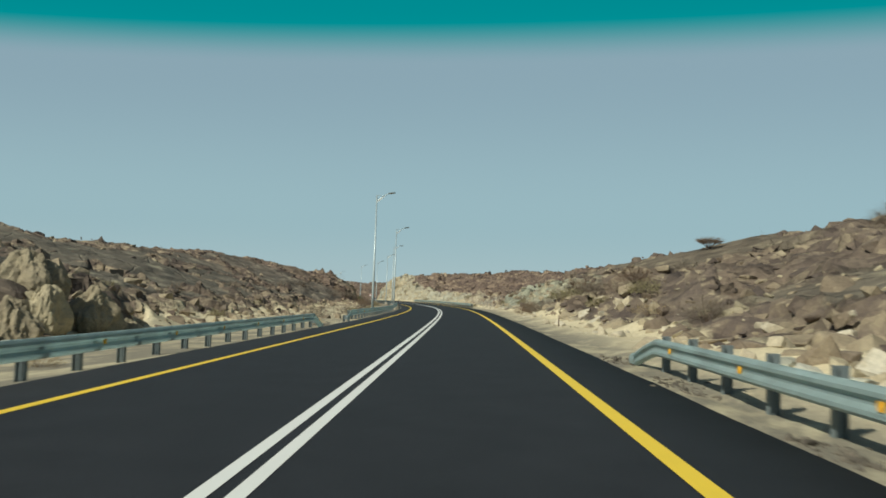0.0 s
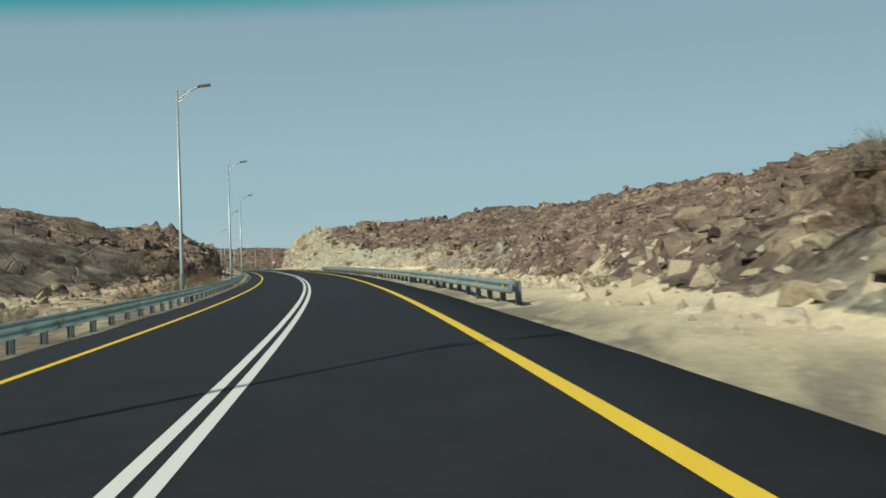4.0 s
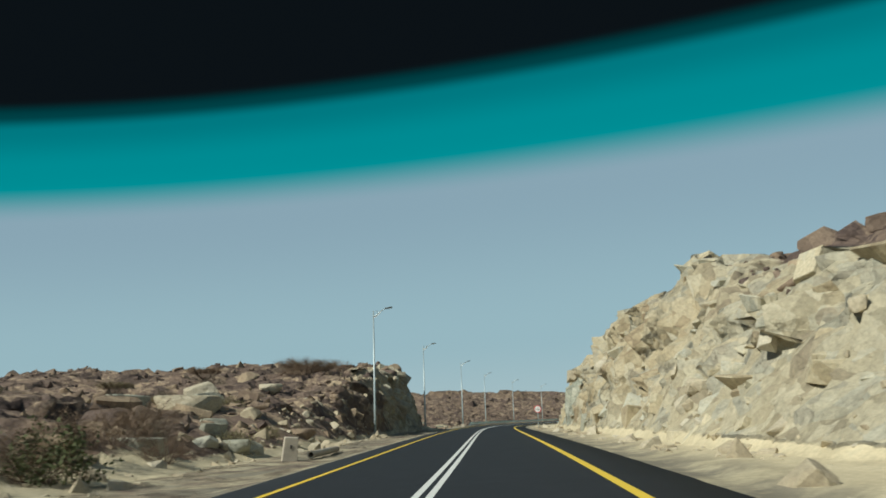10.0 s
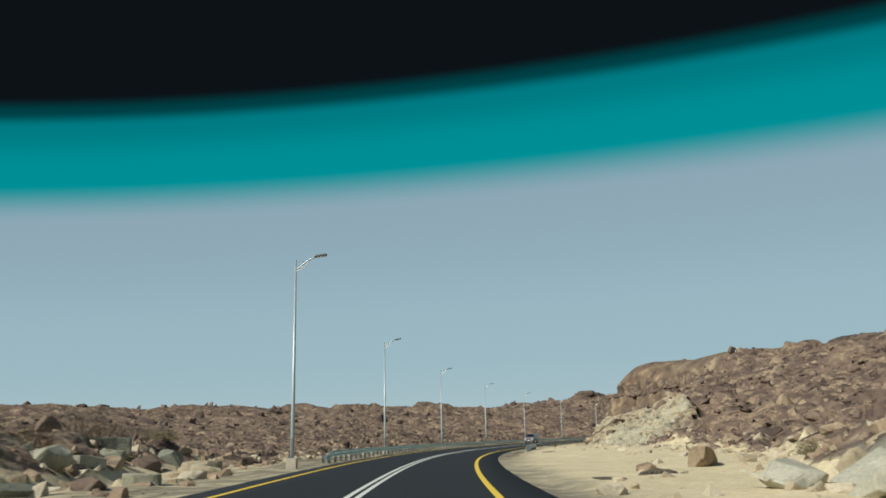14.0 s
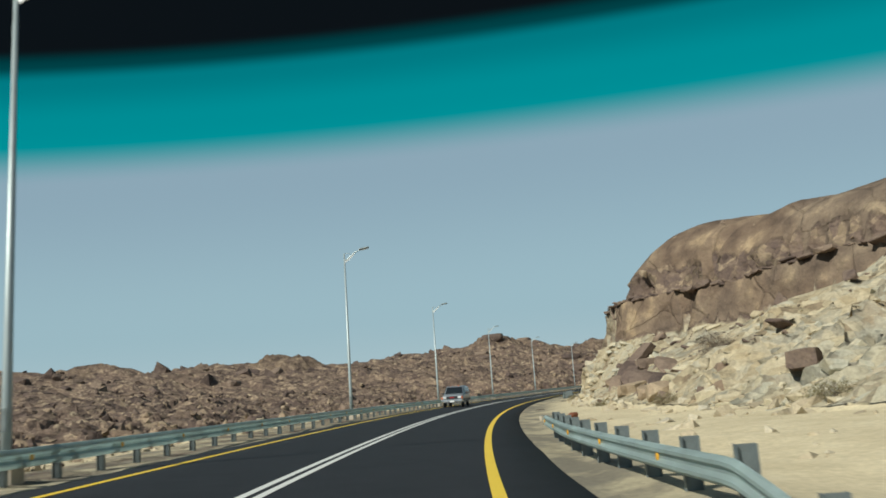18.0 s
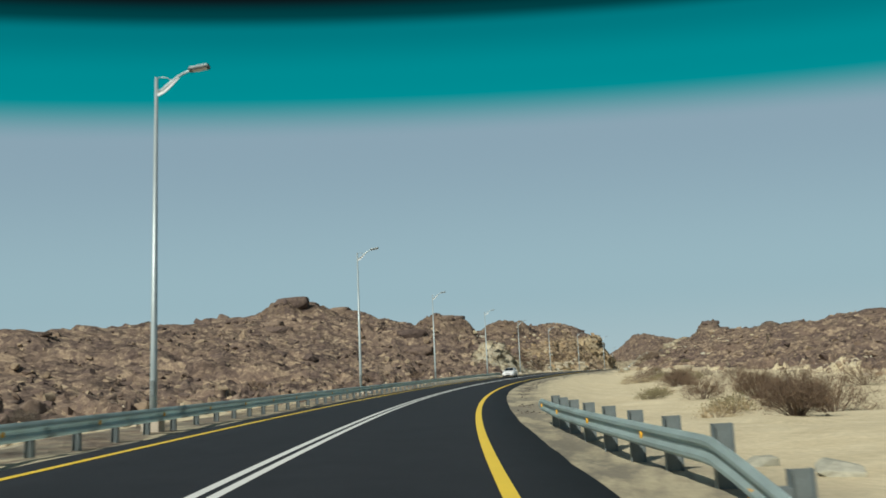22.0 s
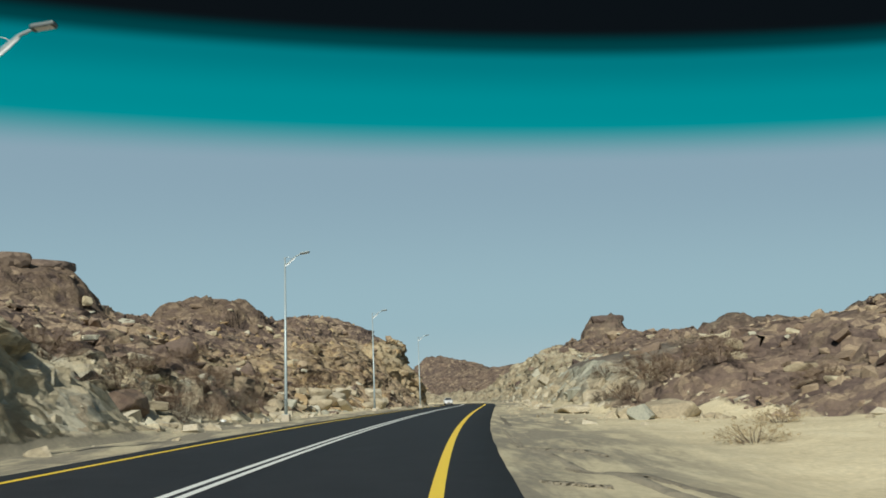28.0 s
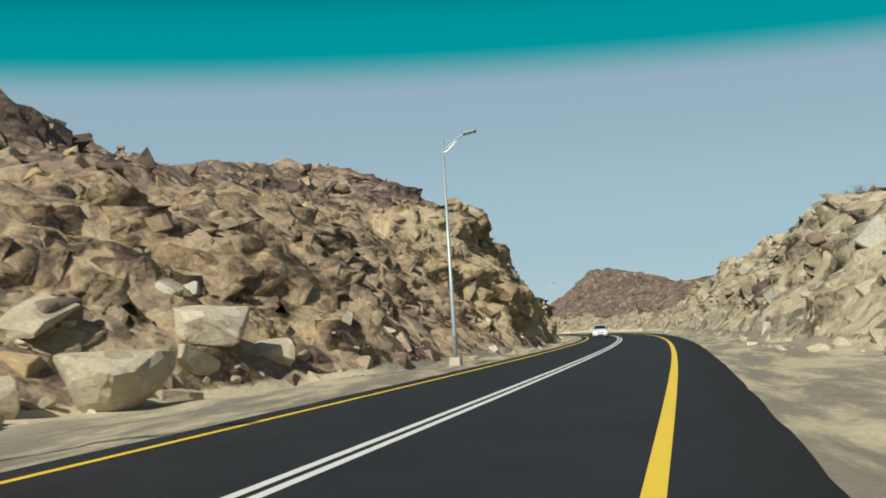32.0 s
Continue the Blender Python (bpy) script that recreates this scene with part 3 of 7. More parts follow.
RIGHT_GREY = [(0, 0.7), (60, 0.35), (92, 0.35), (100, 0.6), (112, 0.6), (130, 0.5), (200, 0.9), (240, 0.9), (262, 0.3), (290, 0.25), (303, 0.5), (318, 1.0), (345, 1), (380, 1), (480, 0.3), (560, 0.3), (735, 0.3), (750, 0.9), (775, 0.9), (790, 0.6), (850, 0.5)]
# knobs of bare rock on the ridges: s, n, radius, height
KNOBS = [(828, 45, 5, 2.4), (830, 52, 4, 2.4), (213, -29, 8, 0.8), (723, -65, 9, 3.0), (735, -67, 7, 2.8), (742, -61, 6, 1.8), (774, -44, 10, 3.8), (813, -37, 9, 2.3), (845, 27, 4.2, 3.0), (868, 32, 4, 2.4), (226, -20, 3, 0.4), (240, -17, 2.5, 1.2), (762, -262, 22, 8),
         (707, -248, 26, 6), (510, 34, 8, 1.2), (452, 70, 12, 2.5), (420, 78, 10, 2.5), (780, 48, 6, 1.4), (640, -150, 12, 3.5), (598, -172, 14, 0.8), (690, -205, 16, 4), (560, -195, 13, 1.5), (530, -180, 12, 3), (655, -97, 10, 3)]


# the great bluff: its slab wall's distance from the centre line; the smooth bare slopes: s0, s1, d0, d1, share
BLUFF_WALL = [(480, 40), (500, 30), (506, 26), (513, 21), (519, 16.6), (524, 13.6), (528, 12.2), (534, 11.6), (540, 11.8), (546, 13.2), (552, 19)]
BARE = {1: [(-10, 36, 3.5, 20, 0.5), (56, 104, 8, 26, 0.6), (744, 782, 0.2, 11, 0.75)], -1: [(25, 208, 4, 36, 0.22), (158, 197, 1.5, 17, 0.7), (203, 226, 9, 27, 0.7)]}


def along(table, s):
    return np.interp(s, [r[0] for r in table], [r[1] for r in table])


SIDES = {-1: (LEFT_FOOT, LEFT_LEVEL, LEFT_CUT, LEFT_DEEP, LEFT_FAR, LEFT_RIDGE), 1: (RIGHT_FOOT, RIGHT_LEVEL, RIGHT_CUT, RIGHT_DEEP, RIGHT_FAR, RIGHT_RIDGE)}


def asphalt_edge(side, s):
    return np.interp(s, [390, 480, 580, 600, 650, 720, 745], [4.92, 4.72, 4.72, 4.62, 4.62, 4.72, 4.92]) if side > 0 else np.interp(s, [0, 250, 390], [4.75, 4.6, 4.05])


def ease(t):
    t = np.clip(t, 0, 1)
    return t * t * (3 - 2 * t)


def foot_of(side, s):
    return along(SIDES[side][0], s) + 1.1 * rough_noise(s / 7.0, 0 * s + 3.3 * side, 11) * ease((along(SIDES[side][0], s) - 6.0) / 3)


def bluff(s, n, z, foot):
    """A scree slope, a massive wall of brown slabs on it, and a rounded dome behind a ledge."""
    wall = along(BLUFF_WALL, s) + 0.7 * rough_noise(s / 5.0, 0 * s, 161, 2)
    wall = wall + 1.3 * np.exp(-(((s - 516.3) / 0.5) ** 2)) + 0.8 * np.exp(-(((s - 527) / 0.5) ** 2))
    base = np.interp(s, [490, 506, 513, 520, 526, 531, 535, 540, 547], [7.2, 6.2, 5.7, 5.5, 5.3, 4.7, 3.9, 3.9, 4.4])
    scree = base * np.clip((n - foot) / np.maximum(wall - foot, 1), 0, 1) ** 0.85
    w = n - wall
    top = np.interp(s, [518, 526, 529, 531.5, 533.5, 537, 540, 547], [3.9, 4.3, 4.1, 3.4, 2.0, 1.2, 1.8, 1.3]) + 0.5 * value_noise(s / 4.0, n / 4.0, 163)
    slab = top * (ease(w / 0.8) * 0.92 + 0.08 * ease((w - 0.6) / 2.0))
    crest = np.interp(s, [488, 500, 515, 522, 526, 530, 533, 538], [4.2, 5.2, 5.7, 6.4, 5.9, 3.8, 0.5, 0])
    groove = np.exp(-(((s - 512 + 0.5 * (n - 25)) / 0.7) ** 2)) + 0.7 * np.exp(-(((s - 505 + 0.4 * (n - 25)) / 0.6) ** 2))
    v = np.clip((w - 2.7 - 0.8 * value_noise(s / 3.0, 0 * s, 165)) / 7.5, 0, 1)
    dome = crest * np.sqrt(1 - (1 - v) ** 2.3) + 0.5 * ease((v - 0.02) / 0.1) * (1 - v)
    dome = dome - 0.55 * groove * ease(v / 0.2) + 0.5 * rough_noise(s / 6.0, n / 6.0, 167, 3) * v
    full = scree + slab + dome + rough_noise(s / 2.0, n / 2.0, 168, 3) * 0.45 * (w < 0) + 0.12 * rough_noise(s / 1.5, n / 1.5, 169, 3)
    keep = ease((s - 486) / 12.0) * (1 - ease((s - 542) / 6.0))
    massive = keep * (1 - 0.8 * ease((s - 533) / 4.0)) * ease((w + 0.2) / 0.5) * (1 - ease((w - 2.0) / 0.6) * (1 - ease((v - 0.03) / 0.06)))
    massive = massive * (1 - 0.75 * ease((s - 523) / 4.0) * (1 - ease((w - 0.9) / 0.4)))
    return z + (full - z) * keep, keep, massive


def land(side, s, d, foot):
    """Height over the road at d metres beyond the foot of the slope, and the shares of pale cut rock, sand and massive bare rock."""
    level, cut, deep, far, ridge = (along(t, s) for t in SIDES[side][1:])
    n = (foot + d) * side
    lumps = rough_noise(s / 23.0, n / 23.0, 31, 4)
    hills = rough_noise(s / 52.0, n / 52.0, 35, 2) * 7.0 * ease((d - 45) / 50)
    knob = 0 * s
    for ks, kn, kr, kh in KNOBS:
        if kn * side > 0:
            r = np.sqrt((s - ks) ** 2 + ((n - kn) * 1.0) ** 2) / kr + 0.35 * value_noise(s / 2.5, n / 2.5, 37)
            knob = np.maximum(knob, kh * (1 - ease((r - 0.5) / 0.65)))
    blocks = block_noise(s / 5.5, n / 4.5, 41, 0.9) * 1.0 + block_noise(s / 2.1, n / 1.9, 51, 0.9) * 0.6 + block_noise(s / 0.95, n / 0.9, 61, 0.8) * 0.28
    grow = ease(d / 2.5)
    up = np.clip(d / np.maximum(deep, 0.5), 0, 1)
    up = up + 0.10 * np.sin(up * math.pi) * rough_noise(s / 4.0, 0 * s + 5, 71, 3) * 2
    t = np.clip((d - deep) / np.maximum(far - deep, 1), 0, 1)
    t = np.where(far > 85, t**1.35, t**0.85)
    z = level + cut * up + (ridge - cut - level) * t
    z = z - 0.2 * ease((s - 1005) / 20) * np.clip(n - 44, 0, 30) * (side > 0)
    z = z - 0.025 * np.clip(d - far - 8, 0, 60) + 0.026 * np.clip(np.abs(n) - 6, 0, 75) * ease(d / 6)
    z = z + lumps * np.clip(d / 18, 0, 1) * 2.2 * np.clip(ridge / 10, 0.3, 1.3) + hills + knob + blocks * grow * np.clip(0.25 + ridge / 12, 0.3, 1.0)
    steep = cut / np.maximum(deep, 0.5)
    rise = z - level
    pale = along(LEFT_PALE if side < 0 else RIGHT_PALE, s) * ease((cut - 1.0) / 1.4) * (1 - ease((d - deep * 1.15 - 1.0) / 3.0)) * ease(steep / 0.4)
    if side < 0:
        pale = np.maximum(pale, 0.52 * ease((s - 742) / 15) * (1 - ease((s - 838) / 8)) * (1 - ease((d - 13) / 9)) * ease(d / 1.5))
    sand = 1 - ease((d - 0.1) / np.where(cut > 2.2, 0.5, np.where(cut < 1.2, 3.0, 1.3))) + 0.3 * (lumps > 0.2) * (cut < 2.2)
    sand = sand * np.where(cut > 2.2, 1 - ease((rise - 0.25) / 0.5), 1)
    bare = ease(knob / 0.5) * 0.5
    z = z + blocks * ease(knob / 1.0) * 0.3
    for s0, s1, d0, d1, share in BARE[side]:
        patch = ease((s - s0) / 8) * (1 - ease((s - s1 + 8) / 8)) * ease((d - d0) / 2.5) * (1 - ease((d - d1 + 5) / 5)) * ease((rough_noise(s / 9.0, n / 6.0, 173, 3) + share) / 0.12)
        z, bare = z - patch * blocks * grow * np.clip(0.25 + ridge / 12, 0.3, 1.0) * 0.8, np.maximum(bare, patch)
    if side > 0:
        z, keep, massive = bluff(s, n, z, foot)
        pale, bare = pale * (1 - keep) + keep * (1 - massive) * 0.8 * (1 - ease((n - along(BLUFF_WALL, s) - 1.5) / 1.0)), np.maximum(bare * (1 - keep), massive)
    fresh = ease((s - 742) / 6) * (1 - ease((s - 776) / 6)) * (1 - ease((d - 2.4 - 1.2 * value_noise(s / 4.0, 0 * s, 175)) / 0.5)) * (side > 0)
    return z, np.maximum(pale, 0.9 * fresh * ease(d / 0.4)) * (1 - 0.9 * bare * (1 - fresh)), np.clip(sand, 0, 1) * (1 - bare), bare


def shove(side, s, d, foot, z, bare):
    """How far the blocks of a steep face stand out of it, towards the road."""
    lean = np.abs(land(side, s, d + 0.15, foot)[0] - land(side, s, d - 0.15, foot)[0]) / 0.3
    face = ease((lean - 0.8) / 1.0) * ease(d / 1.0)
    push = block_noise(s / 3.4, z / 2.0 + s * 0.06, 121, 0.8) * 1.7 + block_noise(s / 1.3, z / 0.9, 131, 0.9) * 0.65
    push = push + (hashed(np.floor(z / 1.25 + 0.07 * s + 0.4 * value_noise(s / 3, z, 133)), 0 * z, 134) - 0.5) * 0.8
    if side < 0:
        run = (s + 1.1 * value_noise(s / 2.5, z / 2.0, 137)) / 4.3
        tooth = 1 - ease((run - np.floor(run)) / 0.85) - 0.3
        deepest = ease((s - 200) / 8) * (1 - ease((s - 244) / 8)) * ease((z - 0.3) / 0.6) * (1 - ease((z - 4.2) / 1.2))
        push = push * (1 - 0.4 * deepest) + 2.2 * tooth * deepest * (0.6 + 0.8 * hashed(np.floor(run), 0 * s, 139))
        face = np.maximum(face, 0.8 * deepest * ease(d / 0.8) * (d < 6))
    return push * face * np.clip(z / 3, 0.2, 1) * (1 - 0.85 * bare)


def verge(side, s, w, foot, edge):
    """Height beside the road, w from 0 at the asphalt to 1 at the foot of the slope."""
    level = along(SIDES[side][1], s)
    n = edge + w * (foot - edge)
    sink = ease((n - 7.2) / 5.0)
    bumps = rough_noise(s / 3.0, n * side / 2.2, 81, 4) * 0.16 * ease((n - edge) / 1.2) + rough_noise(s / 11.0, n * side / 9.0, 91, 3) * 0.5 * ease((n - 7.5) / 4)
    return -0.03 - 0.10 * ease((n - edge) / 0.8) + (level + 0.13) * np.where(level < -0.3, sink, w) + bumps, n


def fast_mesh(name, verts, faces, per):
    me = bpy.data.meshes.new(name)
    me.vertices.add(len(verts))
    me.vertices.foreach_set("co", np.asarray(verts, np.float32).ravel())
    me.loops.add(faces.size)
    me.loops.foreach_set("vertex_index", np.asarray(faces, np.int32).ravel())
    me.polygons.add(len(faces))
    me.polygons.foreach_set("loop_start", np.arange(0, faces.size, per, dtype=np.int32))
    me.polygons.foreach_set("loop_total", np.full(len(faces), per, np.int32))
    me.update(calc_edges=True)
    return me


def build_land(side):
    ss = np.arange(-60.0, 1100.1, 0.5)
    dd = np.concatenate([np.arange(0, 9, 0.3), np.arange(9, 16, 0.5), np.arange(16, 40, 0.9), np.arange(40, 100, 2.5), np.arange(100, 331, 10.0)])
    ww = np.linspace(0, 1, 19)[:-1] ** 1.7
    foot, edge = foot_of(side, ss), asphalt_edge(side, ss)
    S, W = np.meshgrid(ss, ww, indexing="ij")
    zv, nv = verge(side, S, W, foot[:, None], edge[:, None])
    S2, D = np.meshgrid(ss, dd, indexing="ij")
    z, pale, sand, bare = land(side, S2, D, foot[:, None] + 0 * D)
    nn = foot[:, None] + D
    nn = nn - shove(side, S2, D, foot[:, None] + 0 * D, z, bare)
    # level with the verge at the foot
    z_foot = verge(side, ss, 1.0 + 0 * ss, foot, edge)[0]
    z = z + (z_foot - z[:, 0])[:, None] * (1 - ease(D / 1.5))
    Sa, Na, Za = np.hstack([S, S2]), np.hstack([nv, nn]) * side, np.hstack([zv, z])
    x, y, zz = on_road(Sa, Na)
    zz = zz + Za
    rows, cols = Sa.shape
    verts = np.stack([x, y, zz], -1).reshape(-1, 3)
    i, j = np.meshgrid(np.arange(rows - 1), np.arange(cols - 1), indexing="ij")
    a = (i * cols + j).ravel()
    quad = np.stack([a, a + 1, a + cols + 1, a + cols], -1)
    if side > 0:
        quad = quad[:, ::-1]
    me = fast_mesh("ground", verts, quad, 4)
    cover = np.zeros((rows, cols, 4), np.float32)
    cover[:, len(ww):, 0] = pale
    cover[:, :len(ww), 1] = 1 - np.interp(S, [45, 75, 190, 203, 248, 258, 275, 345, 375, 400, 680, 700], [0.15, 0.47, 0.47, 0.15, 0.15, 0.45, 0.45, 0.45, 0.3, 0.45, 0.45, 0.15]) * ease((nv - 4.7) / 0.5) * (side < 0)
    cover[:, :len(ww), 1] -= (side > 0) * np.interp(S, [125, 140, 240, 256], [0, 0.42, 0.42, 0]) * ease((nv - 5.6) / 0.8)
    cover[:, len(ww):, 1] = sand
    grey = ease((rough_noise(Sa / 14.0, Za / 5.0, 141, 3) + 0.12) / 0.25)
    cover[..., 2] = np.where(Sa < 212, 1.0, grey) * along(LEFT_GREY if side < 0 else RIGHT_GREY, Sa)
    if side > 0:
        cover[..., 2] = np.maximum(cover[..., 2], 0.5 * ease((Sa - 742) / 10))
    wide = ease((Sa - 698) / 15) * (side > 0)
    wide = np.maximum(wide, 0.8 * (side < 0))
    cover[..., 3] = 1 - ease((np.abs(Na) - 5.3 - 1.5 * wide) / (3.0 + 2.5 * wide))
    cover[..., 3] *= np.where((Sa > 745) & (Sa < 776) & (side > 0), 0.6, 1.0)
    me.attributes.new("cover", "FLOAT_COLOR", "POINT").data.foreach_set("color", cover.ravel())
    solid = np.zeros((rows, cols), np.float32)
    solid[:, len(ww):] = bare
    me.attributes.new("bare", "FLOAT", "POINT").data.foreach_set("value", solid.ravel())
    me.materials.append(EARTH)
    return tagged(new("ground_west" if side < 0 else "ground_east", me), "sandy verge, pale rock cuts and dark boulder-strewn desert hills", "ground", kind="structure")


LAND = {side: build_land(side) for side in (-1, 1)}


def ground_at(s, n):
    """The ground's height over the road's plane at a place beside the road."""
    side = 1 if n > 0 else -1
    s1 = np.array([float(s)])
    foot, edge = foot_of(side, s1), asphalt_edge(side, s1)
    d = abs(n) - foot
    if d[0] > 0:
        z0 = land(side, s1, d, foot)[0]
        fz = verge(side, s1, np.array([1.0]), foot, edge)[0] - land(side, s1, 0 * d, foot)[0]
        return float((z0 + fz * (1 - ease(d / 1.5)))[0])
    w = np.clip((abs(n) - edge) / (foot - edge), 0, 1)
    return float(verge(side, s1, w, foot, edge)[0][0])


# the plain far around, under everything
def far_plain():
    bm = bmesh.new()
    bmesh.ops.create_grid(bm, x_segments=30, y_segments=30, size=4000)
    for v in bm.verts:
        v.co += Vector((-200, 400, -9))
    me = bpy.data.meshes.new("ground")
    bm.to_mesh(me)
    bm.free()
    a = me.attributes.new("cover", "FLOAT_COLOR", "POINT")
    a.data.foreach_set("color", np.tile([0, 0.6, 0, 1], len(me.vertices)).astype(np.float32))
    me.materials.append(EARTH)
    tagged(new("ground_plain", me), "flat sandy desert plain", "ground", kind="structure")


far_plain()

# ---- road ----
def strip(name, s0, s1, left, right, up, mat, label, category, step=2.0, thick=0.0):
    ss = np.arange(s0, s1 + 0.01, step)
    lo = left(ss) if callable(left) else left + 0 * ss
    hi = right(ss) if callable(right) else right + 0 * ss
    cuts = 6 if thick else 1
    rows = []
    for k in range(cuts + 1):
        rows.append(np.stack(on_road(ss, lo + (hi - lo) * k / cuts, up), -1))
    if thick:
        rows = [rows[0] - [0, 0, thick]] + rows + [rows[-1] - [0, 0, thick]]
    v = np.stack(rows, 1)
    r, c = v.shape[:2]
    i, j = np.meshgrid(np.arange(r - 1), np.arange(c - 1), indexing="ij")
    a = (i * c + j).ravel()
    me = fast_mesh(name, v.reshape(-1, 3), np.stack([a, a + 1, a + c + 1, a + c], -1)[:, ::-1], 4)
    me.materials.append(mat)
    return tagged(new(name, me), label, category, kind="structure")


def ragged(side):
    return lambda s: side * (asphalt_edge(side, s) + 0.045 * rough_noise(s / 1.5, 0 * s, 151, 3))


def middle(at):
    """The centre line lies a little off the middle on the first stretch."""
    return lambda s: at + np.interp(s, [0, 85, 150, 230], [0.11, 0.09, 0.05, 0.0])


strip("road", -60, 1100, ragged(-1), ragged(1), 0.0, ASPHALT, "fresh dark asphalt two-lane desert road", "road", 1.0, 0.12)
for at in (-0.13, 0.13):
    strip("road_marking", -60, 1100, middle(at - 0.07), middle(at + 0.07), 0.006, WHITE_PAINT, "solid white centre line on dark asphalt", "road marking")
strip("road_marking", -60, 1100, 3.53 - 0.10, 3.53 + 0.10, 0.006, YELLOW_PAINT, "solid yellow edge line on dark asphalt", "road marking")
strip("road_marking", -60, 1100, -3.36 - 0.08, -3.36 + 0.08, 0.006, YELLOW_PAINT, "solid yellow edge line on dark asphalt", "road marking")

# ---- helpers for things ----
def frame_at(s, n, up=0.0, turn=0.0):
    """A pose on the road: y along it, x to its right."""
    x, y, z = on_road(s, n, up)
    return pose(x, y, z, 0, 0, math.degrees(np.interp(s, RUN, HEADING)) + turn)


def part(name, bm, mat, parent, label=""):
    me = bpy.data.meshes.new(name)
    bm.to_mesh(me)
    bm.free()
    me.materials.append(mat)
    ob = new(name, me)
    ob.parent = parent
    if label:
        tagged(ob, label)
    return ob


def thing(name, m, label, category, group=""):
    ob = new(name)
    ob.empty_display_size = 0.2
    ob.matrix_world = m
    return tagged(ob, label, category, group)


def boxed(x0, y0, z0, x1, y1, z1, bevel=0.0, bm=None):
    bm = bm or bmesh.new()
    g = bmesh.ops.create_cube(bm, size=1)
    for v in g["verts"]:
        v.co = Vector(((x0 + x1) / 2 + v.co.x * (x1 - x0), (y0 + y1) / 2 + v.co.y * (y1 - y0), (z0 + z1) / 2 + v.co.z * (z1 - z0)))
    if bevel:
        es = list({e for v in g["verts"] for e in v.link_edges})
        bmesh.ops.bevel(bm, geom=es, offset=bevel, segments=2, affect="EDGES", profile=0.6)
    return bm


def tube(points, radii, sides=10, bm=None, cap=True):
    """A round bar through points, with its radius at each."""
    bm = bm or bmesh.new()
    pts = [Vector(p) for p in points]
    rings, side_v = [], None
    for i, p in enumerate(pts):
        t = (pts[min(i + 1, len(pts) - 1)] - pts[max(i - 1, 0)]).normalized()
        if side_v is None:
            side_v = t.orthogonal().normalized()
        side_v = (side_v - t * side_v.dot(t)).normalized()
        other = t.cross(side_v)
        rings.append([bm.verts.new(p + radii[i] * (side_v * math.cos(a) + other * math.sin(a))) for a in [2 * math.pi * k / sides for k in range(sides)]])
    for a, b in zip(rings, rings[1:]):
        for k in range(sides):
            f = bm.faces.new((a[k], a[(k + 1) % sides], b[(k + 1) % sides], b[k]))
            f.smooth = True
    if cap:
        bm.faces.new(rings[0][::-1])
        bm.faces.new(rings[-1])
    return bm


# ---- street lamps ----
def street_lamp(m):
    lamp = thing("street_lamp", m, "tall grey tapered street lamp with one curved arm, unlit by day", "street lamp", "street lamps along the road")
    part("plinth", boxed(-0.25, -0.25, -0.9, 0.25, 0.25, 0.16, 0.03), CONCRETE, lamp, "square concrete footing")
    part("base_plate", boxed(-0.2, -0.2, 0.16, 0.2, 0.2, 0.185, 0.005), POLE_PAINT, lamp)
    part("pole", tube([(0, 0, 0.18), (0, 0, 1.2), (0, 0, 10.2)], [0.105, 0.10, 0.05], 10), POLE_PAINT, lamp)
    arm = [(0.0, 0, 9.72), (0.2, 0, 9.80), (0.45, 0, 10.02), (0.7, 0, 10.22), (1.0, 0, 10.35), (1.25, 0, 10.41)]
    part("arm", tube(arm, [0.045, 0.05, 0.045, 0.04, 0.035, 0.03], 8), POLE_PAINT, lamp)
    # a white blade fills the arm's inner bend
    bm = bmesh.new()
    low = [(0.05, 9.60), (0.25, 9.70), (0.47, 9.90), (0.70, 10.14)]
    high = [(0.05, 9.74), (0.25, 9.86), (0.47, 10.04), (0.70, 10.20)]
    sides_v = []
    for yy in (-0.018, 0.018):
        sides_v.append([bm.verts.new((x, yy, z)) for x, z in low + high[::-1]])
    bm.faces.new(sides_v[0])
    bm.faces.new(sides_v[1][::-1])
    for k in range(8):
        bm.faces.new((sides_v[0][k], sides_v[1][k], sides_v[1][(k + 1) % 8], sides_v[0][(k + 1) % 8]))
    bmesh.ops.recalc_face_normals(bm, faces=bm.faces)
    part("arm_blade", bm, ARM_WHITE, lamp, "white curved plate under the arm")
    part("stay", tube([(0.02, 0, 10.17), (0.18, 0, 10.2), (0.35, 0, 10.16), (0.5, 0, 10.04)], [0.016] * 4, 6), POLE_PAINT, lamp)
    bm = boxed(1.0, -0.14, 10.33, 1.62, 0.14, 10.45, 0.045)
    for v in bm.verts:
        v.co.z += (v.co.x - 1.05) * 0.14
    head = part("lamp_head", bm, LAMP_DARK, lamp, "flat dark lamp housing")
    bm = boxed(1.12, -0.10, 10.322, 1.55, 0.10, 10.345, 0.008)
    for v in bm.verts:
        v.co.z += (v.co.x - 1.05) * 0.14
    part("lens", bm, ARM_WHITE, head, "milky glass cover")
    part("door_cover", boxed(-0.05, -0.112, 0.7, 0.05, -0.09, 1.15, 0.006), POST_STEEL, lamp)
    return lamp


